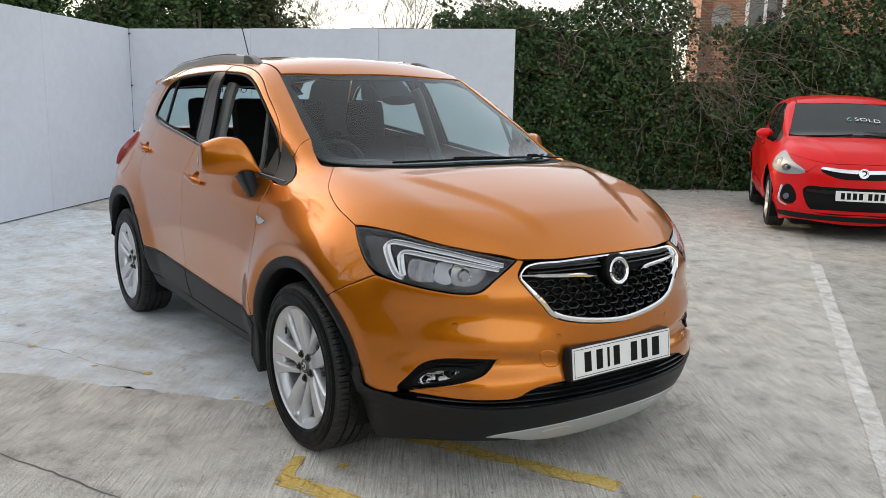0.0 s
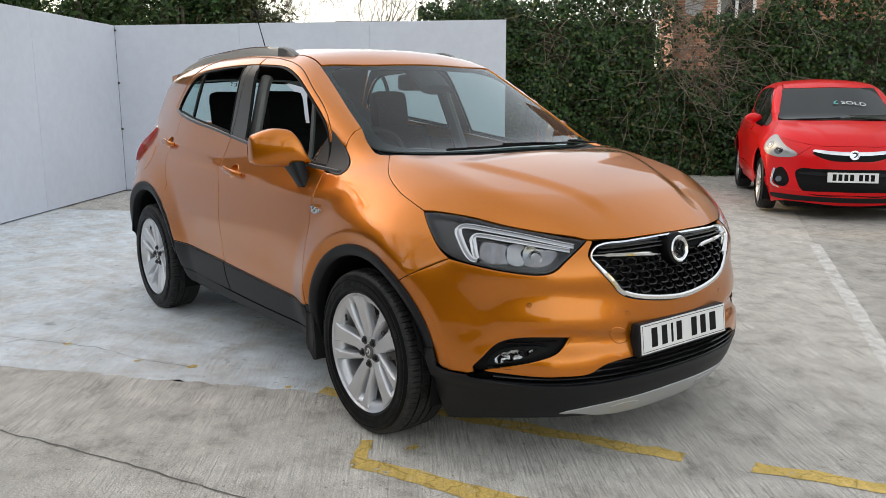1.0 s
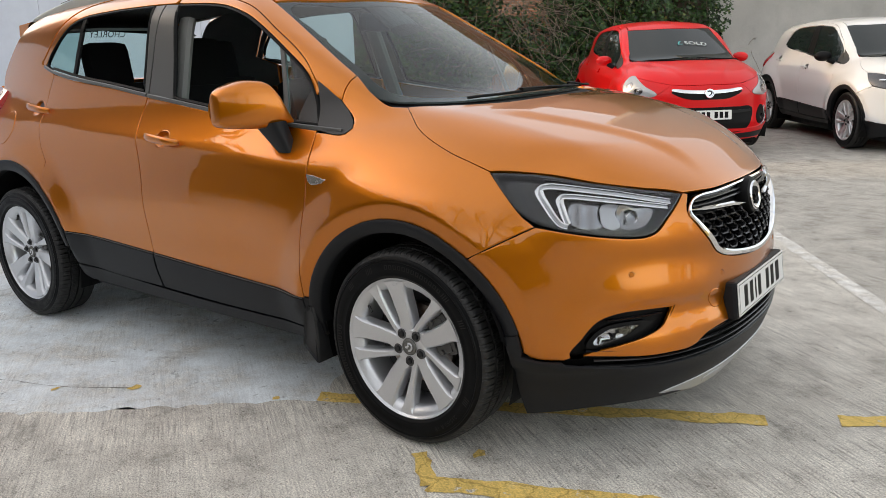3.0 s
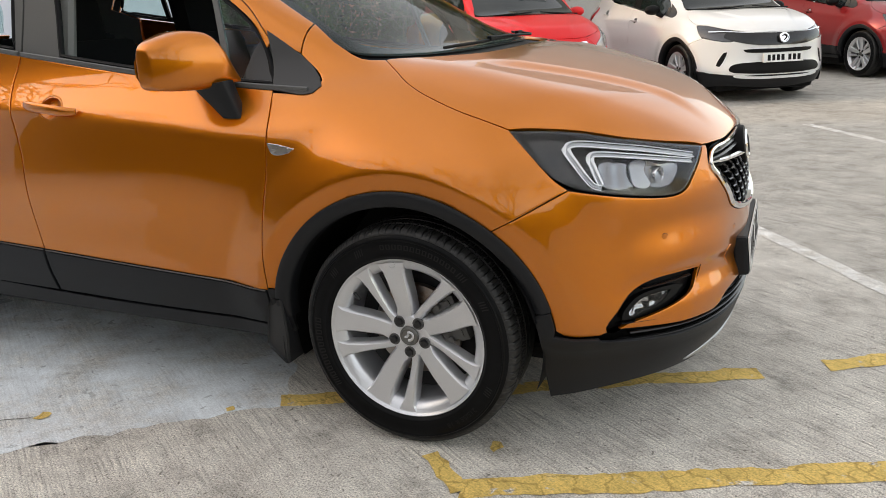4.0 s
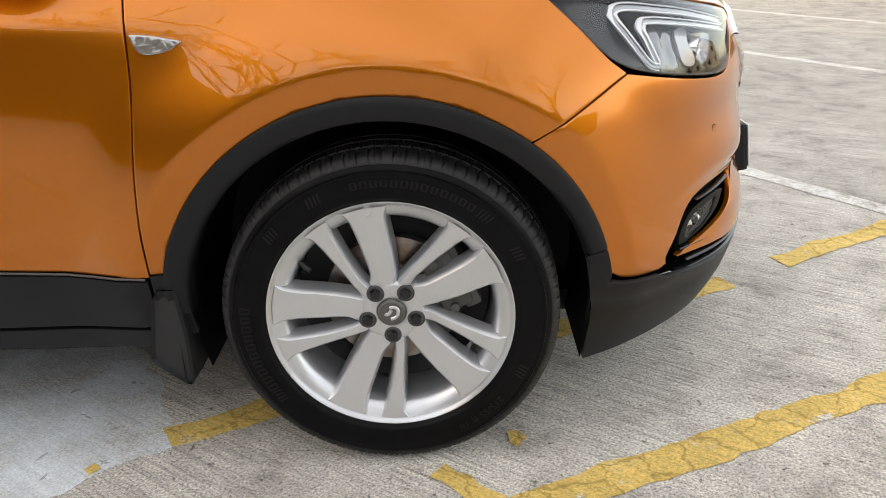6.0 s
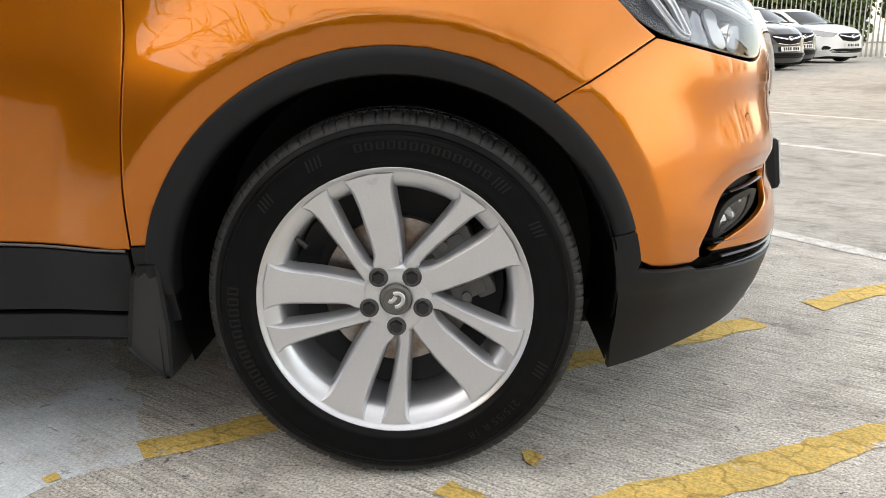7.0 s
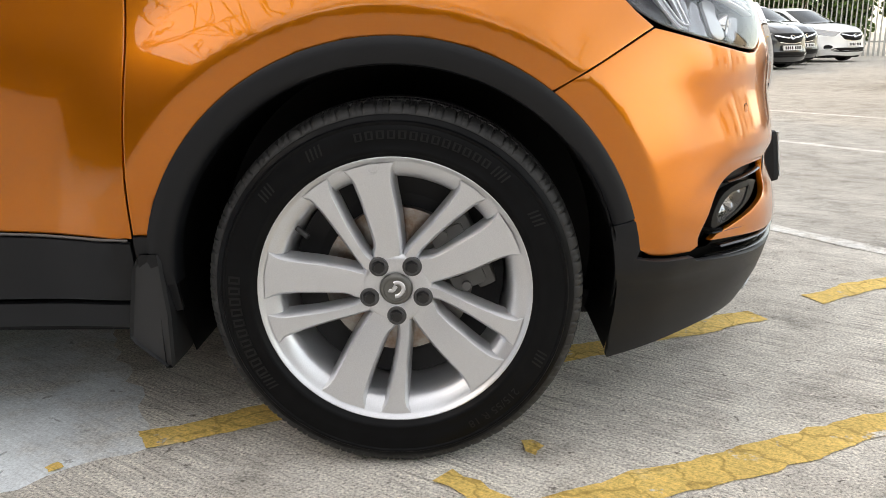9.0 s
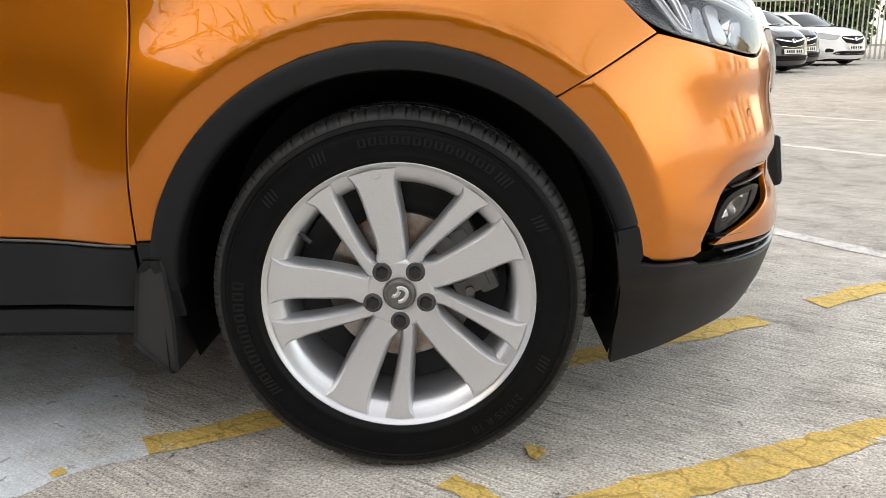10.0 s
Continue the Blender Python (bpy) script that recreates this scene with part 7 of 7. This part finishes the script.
panel("headlining", sheet(B, "on_top", roof, grid=0.08, lift=-0.035, gap=0.02, depth=0.004, fine=0.05), m_lining, hero, label="grey cloth headlining")


def seat(y, x, bench=False):
    w = 0.26 if not bench else 0.60
    st = part("seat", (lambda b: (box(b, (x - 0.26, y - w, 0.42), (x + 0.28, y + w, 0.62), 0.06), b)[1])(bmesh.new()), m_cloth, hero, "dark cloth car seat", smooth=True)
    bm = bmesh.new()
    box(bm, (-0.065, y - w, 0.0), (0.065, y + w, 0.64), 0.062, Matrix.Translation((x - 0.25, 0, 0.56)) @ pose(0, 0, 0, 0, -14, 0))
    part("backrest", bm, m_cloth, st, smooth=True)
    for yy in ((y,) if not bench else (y - 0.36, y + 0.36)):
        bm = bmesh.new()
        box(bm, (-0.055, yy - 0.125, -0.06), (0.055, yy + 0.125, 0.20), 0.053, Matrix.Translation((x - 0.415, 0, 1.20)) @ pose(0, 0, 0, 0, -10, 0))
        part("headrest", bm, m_cloth, st, smooth=True)


seat(-0.37, -1.22)
seat(0.37, -1.22)
seat(0.0, -2.02, True)
bm = bmesh.new()
st = [(0.185 * math.cos(a), 0.185 * math.sin(a), 0) for a in np.linspace(0, 2 * math.pi, 33)]
sweep(bm, st, 0.014, 8, up=Vector((0, 0, 1)), caps=False)
box(bm, (-0.07, -0.05, -0.03), (0.07, 0.05, 0.02), 0.02)
box(bm, (-0.18, -0.02, -0.012), (0.18, 0.02, 0.008), 0.006)
bmesh.ops.transform(bm, matrix=Matrix.Translation((-0.72, -0.37, 1.03)) @ pose(0, 0, 0, 0, -65, 0) @ pose(0, 0, 0, 0, 0, 90), verts=bm.verts)
part("steering_wheel", bm, m_cabin, hero, smooth=True)
bm = bmesh.new()
box(bm, (-0.825, -0.135, 1.395), (-0.775, 0.135, 1.478), 0.022)
sweep(bm, [(-0.79, 0, 1.43), (-0.76, 0, 1.48)], 0.012, 8)
sweep(bm, [(-0.86 + 0.20 * t, 0, 1.527 - 0.108 * t - 0.02 * t * t) for t in np.linspace(0, 1, 8)], 0.03, 14, squash=(0.10, 0.030))
part("rear_view_mirror", bm, m_cabin, hero, "black interior mirror")


# ---- the other parked cars ----
def patch(name, way, knots, mat, parent, lift, both=False, label="", grid=0.05, depth=0.01, fine=0.02):
    return panel(name, sheet(B, way, knots, grid=grid, lift=lift, depth=depth, fine=fine), mat, parent, both, label)


spare = road_wheel(None, detail=False, mats=wm, phase=8.0)
spare.location = (0, 0, -50)
WHEEL_PARTS = [o for o in spare.children]


def fit_wheel(parent, cx, s, k, sc):
    w = new("wheel")
    w.parent = parent
    w.matrix_local = Matrix.Translation((cx, -0.775 * s, 0.335 / sc[2])) @ (Matrix.Identity(4) if s > 0 else Matrix.Rotation(math.pi, 4, "Z")) @ Matrix.Diagonal((k / sc[0], k / sc[1], k / sc[2], 1))
    for o in WHEEL_PARTS:
        c = new(o.name.split(".")[0], o.data)
        c.parent = w
        if o.get("label"):
            c["label"] = o["label"]
    return w


full_nose = both_ways([(90, 0.22), (60, 0.23), (30, 0.24), (15.5, 0.24, 1), (14.0, 0.42)] + archn[1:-1] + [(*archn[-1], 1), (9.0, 0.728), (13.2, 0.760), (18.7, 0.794, 1), (24.5, 0.777), (31.5, 0.760), (40, 0.747), (44.3, 0.756), (48, 0.797), (shut_nose[-1][0] + 0.3, shut_nose[-1][1], 1), (67, 0.852), (90, 0.856)])
NOSE = sheet(B, "on_nose", full_nose, grid=0.05)
LAMP = sheet(B, "on_nose", hlk, grid=0.04, lift=-0.002)
WINF, WINR = sheet(B, "on_side", fw, grid=0.08, lift=-0.006), sheet(B, "on_side", rw, grid=0.08, lift=-0.006)


def plate_bars(parent, x, z, tilt=6):
    pl = new("number_plate")
    pl.parent = parent
    pl.matrix_local = Matrix.Translation((x, 0, z)) @ pose(0, 0, 0, 90 - tilt, 0, 90)
    bm = bmesh.new()
    box(bm, (-0.26, -0.0555, -0.02), (0.26, 0.0555, 0.002), 0.002)
    part("plate", bm, m_plate, pl, "white reflective number plate")
    for i, px in enumerate((-0.19, -0.13, -0.07, -0.01, 0.08, 0.14, 0.20)):
        bm = bmesh.new()
        box(bm, (px - 0.02, -0.036, 0.0022), (px + 0.02, 0.036, 0.003))
        part("plate_mark", bm, m_black, pl)
    return pl


def round_badge(parent, x, z, r):
    bm = bmesh.new()
    turned(bm, [(0.0005, 0.0), (r * 0.72, 0.0), (r * 0.78, -0.006), (r * 0.95, -0.007), (r, 0.0), (r, 0.02)], 28)
    bmesh.ops.transform(bm, matrix=Matrix.Translation((x, 0, z)) @ Vector((0, -1, 0)).rotation_difference(Vector((0.98, 0, 0.2))).to_matrix().to_4x4(), verts=bm.verts)
    bd = part("badge", bm, m_chrome, parent, "round chrome badge", smooth=True)
    bm = bmesh.new()
    sweep(bm, [(x + 0.004, r * 0.45 * math.sin(t), z + r * 0.5 * math.cos(t * 0.8)) for t in np.linspace(-0.8, 3.4, 12)], r * 0.12, 6, up=Vector((1, 0, 0.1)))
    part("emblem", bm, m_black, bd, smooth=True)


def parked_car(name, label, paint, x, y, a, sc, style, clad, wheel=0.96):
    car = tagged(new(name), label, "car", group="cars parked in the lot")
    car.matrix_world = Matrix.Translation((x, y, 0)) @ Matrix.Rotation(radians(a), 4, "Z") @ Matrix.Diagonal((*sc, 1))
    swap = {m_orange.name: paint, m_glass.name: m_carglass, m_pillar.name: m_black, m_clad.name: m_clad if clad else paint}
    for o in SKIN:
        me = o.data.copy()
        mt = me.materials[0]
        me.materials[0] = swap.get(mt.name, mt)
        c = new(o.name.split(".")[0], me)
        c.parent = car
    panel("front_bumper", NOSE, paint, car)
    if style == "hatch":
        panel("lamp_panel", LAMP, paint, car, True)
        patch("headlamp", "on_nose", [(6.5, 0.86), (7.5, 0.945), (12, 0.965), (20, 0.925), (31, 0.845), (42, 0.775), (42.5, 0.742), (33, 0.716), (20, 0.722), (10, 0.775)], m_lampglow, car, 0.007, True, "clear teardrop headlamp with bright reflector", fine=0.015)
        for a_, z_, ra, rz in ((14.5, 0.848, 3.4, 0.042), (25.5, 0.788, 4.4, 0.042)):
            patch("reflector_bowl", "on_nose", [(a_ + ra * math.cos(t), z_ + rz * math.sin(t)) for t in np.linspace(0, 6.28, 13)[:-1]], m_bowl, car, 0.011, True, fine=0.01)
            patch("bulb_cap", "on_nose", [(a_ + 0.35 * ra * math.cos(t), z_ + 0.35 * rz * math.sin(t)) for t in np.linspace(0, 6.28, 13)[:-1]], m_reflector, car, 0.016, True, fine=0.01)
    else:
        panel("headlamp", LAMP, m_lampglow if style == "saloon" else m_lampdark2, car, True, "clear headlamp with bright reflector")
    panel("front_window", WINF, m_carglass, car, True)
    panel("rear_window", WINR, m_carglass, car, True)
    if style == "hatch":
        patch("grille", "on_nose", both_ways([(90, 0.69), (70, 0.70), (55, 0.775), (57, 0.800), (90, 0.775)]), m_black, car, 0.003)
        patch("chrome_bar", "on_nose", both_ways([(90, 0.755), (70, 0.765), (55, 0.795), (56, 0.815), (72, 0.80), (90, 0.795)]), m_chrome, car, 0.012)
        round_badge(car, 0.905, 0.765, 0.055)
        patch("lower_grille", "on_nose", both_ways([(90, 0.30), (55, 0.31), (46, 0.44), (44, 0.58), (60, 0.60), (90, 0.60)]), m_black, car, 0.004)
        patch("mesh_bar", "on_nose", both_ways([(90, 0.52), (46, 0.535), (46, 0.56), (90, 0.555)]), m_clad, car, 0.012)
        patch("fog_pocket", "on_nose", [(26, 0.42), (25, 0.56), (31, 0.60), (39, 0.45), (35, 0.38)], m_black, car, 0.004, True)
        patch("fog_surround", "on_nose", [(23.5, 0.40), (22.8, 0.50), (23.5, 0.585), (25.2, 0.585), (24.6, 0.50), (25.4, 0.41), (31, 0.372), (31, 0.355)], m_chrome, car, 0.012, True, fine=0.015)
        patch("fog_lamp", "on_nose", [(30 + 3 * math.cos(t), 0.46 + 0.036 * math.sin(t)) for t in np.linspace(0, 6.28, 13)[:-1]], m_bowl, car, 0.010, True)
        patch("lip", "on_nose", both_ways([(90, 0.22), (60, 0.225), (20, 0.24), (20, 0.29), (60, 0.285), (90, 0.28)]), m_clad, car, 0.006)
        plate_bars(car, 0.925, 0.515)
    elif style == "visor":
        patch("visor", "on_nose", both_ways([(90, 0.70), (60, 0.715), (36, 0.80), (38, 0.858), (54, 0.850), (90, 0.845)]), m_gloss, car, 0.010)
        patch("light_strip", "on_nose", [(22, 0.862), (38, 0.862), (58, 0.845), (58, 0.852), (38, 0.873), (22, 0.874)], m_chrome, car, 0.014, True)
        round_badge(car, 0.91, 0.79, 0.062)
        patch("upper_slot", "on_nose", both_ways([(90, 0.615), (56, 0.62), (53, 0.655), (90, 0.66)]), m_black, car, 0.006)
        patch("lower_grille", "on_nose", both_ways([(90, 0.36), (55, 0.37), (43, 0.40), (45, 0.47), (60, 0.50), (90, 0.51)]), m_black, car, 0.006)
        patch("side_slot", "on_nose", [(32, 0.46), (37, 0.62), (40, 0.63), (35, 0.45)], m_black, car, 0.006, True)
        patch("lip", "on_nose", both_ways([(90, 0.30), (60, 0.305), (46, 0.33), (47, 0.36), (60, 0.335), (90, 0.33)]), paint, car, 0.016)
        plate_bars(car, 0.925, 0.555)
    else:
        patch("grille", "on_nose", gk, m_black, car, 0.004)
        patch("chrome_wing", "on_nose", both_ways([(90, 0.735), (80, 0.74), (56, 0.800), (57, 0.822), (78, 0.775), (90, 0.765)]), m_chrome, car, 0.012)
        patch("chrome_edge", "on_nose", both_ways([(90, 0.606), (66, 0.64), (66, 0.655), (90, 0.622)]), m_chrome, car, 0.012)
        round_badge(car, 0.905, 0.765, 0.055)
        patch("lower_grille", "on_nose", both_ways([(90, 0.30), (50, 0.31), (40, 0.36), (50, 0.42), (90, 0.42)]), m_black, car, 0.006)
        patch("fog_pocket", "on_nose", [(28, 0.40), (30, 0.50), (42, 0.46), (38, 0.39)], m_black, car, 0.006, True)
        patch("chrome_strip", "on_nose", [(30, 0.385), (42, 0.38), (52, 0.345), (52, 0.355), (42, 0.395), (30, 0.40)], m_chrome, car, 0.010, True)
        plate_bars(car, 0.925, 0.52)
    # mirrors, handles
    for s in (1, -1):
        bm = bmesh.new()
        bmesh.ops.create_icosphere(bm, subdivisions=3, radius=1.0, matrix=Matrix.Translation((-0.66, -0.905 * s, 1.135)) @ Matrix.Diagonal((0.080, 0.105, 0.066, 1)))
        for v_ in bm.verts:
            if v_.co.x < -0.70:
                v_.co.x = -0.70
        part("door_mirror", bm, m_black if style == "visor" else paint, car, smooth=True)
        bm = bmesh.new()
        sweep(bm, [(-0.60, -0.78 * s, 1.05), (-0.63, -0.86 * s, 1.09)], 0.03, 8)
        part("mirror_foot", bm, m_black, car)
        for hx, hz in ((-1.295, 0.985), (-2.36, 1.06)):
            P = B.on_side(np.array([[hx + d, hz - 0.08 * d] for d in (-0.1, -0.05, 0, 0.05, 0.1)]))
            bm = bmesh.new()
            sweep(bm, [(p[0], (p[1] - 0.022) * s, p[2]) for p in P], 0.012, 8)
            part("door_handle", bm, paint, car, smooth=True)
    for cx in (0.0, -2.555):
        for s in (1, -1):
            fit_wheel(car, cx, s, wheel, sc)
            if clad:
                arch_clad(cx, 0.405, RA + 0.012 if cx == 0 else RB + 0.008, 10, 176, s, car, False)
            bm = bmesh.new()
            rr = []
            for t in np.linspace(-20, 200, 24):
                c_, s_ = math.cos(radians(t)), math.sin(radians(t))
                rr.append([bm.verts.new((cx + r * c_, yy * s, 0.342 + r * s_)) for r, yy in ((0.44, -0.87), (0.42, -0.6), (0.1, -0.58))])
            for p, q in zip(rr, rr[1:]):
                for k in range(2):
                    bm.faces.new((p[k], p[k + 1], q[k + 1], q[k]))
            part("arch_liner", bm, m_black, car)
    bm = bmesh.new()
    box(bm, (-3.1, -0.66, 0.13), (0.6, 0.66, 0.9), 0.05)
    part("underbody", bm, m_black, car)
    for yy in (-0.5, 0.12):
        bm = bmesh.new()
        P = B.on_top(np.array([[0.0 + 0.05 * math.sin(t * 3.1), yy + 0.5 * t] for t in np.linspace(0, 1, 10)]))
        sweep(bm, [(p[0], p[1], p[2] + 0.012) for p in P], 0.008, 6)
        part("wiper", bm, m_black, car)
    return car


red = parked_car("red_hatchback", "bright red hatchback with a SOLD sign behind its windscreen", m_red, -1.98, 6.9, -52, (0.94, 0.965, 0.955), "hatch", False, 0.90)
white = parked_car("white_suv", "white compact SUV with black grille band and dark cladding", m_white, 0.35, 8.25, -54, (0.96, 1.0, 0.94), "visor", True)
parked_car("red_suv", "dark red compact SUV with black grille band", m_darkred, 2.55, 11.1, -54, (0.96, 1.0, 0.94), "visor", True)
parked_car("purple_car", "dark purple compact car with a pale lower bumper", m_purple, 4.9, 13.9, -54, (0.96, 1.0, 0.94), "visor", True)
parked_car("grey_estate", "dark metallic grey car with a chrome-winged grille", m_grey, 6.75, 16.6, -64, (1.08, 1.03, 0.89), "saloon", False)
parked_car("grey_hatchback", "dark grey car parked beside another grey one", m_grey, 8.0, 18.8, -64, (1.0, 1.0, 0.92), "saloon", False)
parked_car("white_hatchback", "white hatchback with a dark slatted grille", m_white, 9.95, 20.6, -62, (1.02, 1.02, 0.89), "saloon", False)
parked_car("black_car", "black car at the far side of the lot", m_black2, 7.0, 9.25, 170, (1.0, 1.0, 0.95), "saloon", True)
bpy.data.objects.remove(spare)
for o in WHEEL_PARTS:
    bpy.data.objects.remove(o)

# the sign in the red car's windscreen
vs, fs = letters("SOLD", 0.118)
P = [(-0.40 - v.y * 0.86, 0.22 + v.x, 0) for v in vs]
hit_ = B.on_top(np.array([p[:2] for p in P]))
mesh_ob("sold_sign", [(p[0] + 0.004, p[1], p[2] + 0.008) for p in hit_], [f[::-1] for f in fs], m_signwhite, False, red, "white lettered SOLD sign in the windscreen")
vs, fs = letters("£", 0.13)
hit_ = B.on_top(np.array([(-0.40 - v.y * 0.86, 0.01 + v.x) for v in vs]))
mesh_ob("pound_sign", [(p[0] + 0.004, p[1], p[2] + 0.008) for p in hit_], [f[::-1] for f in fs], m_signteal, False, red, "teal pound sign in the windscreen")
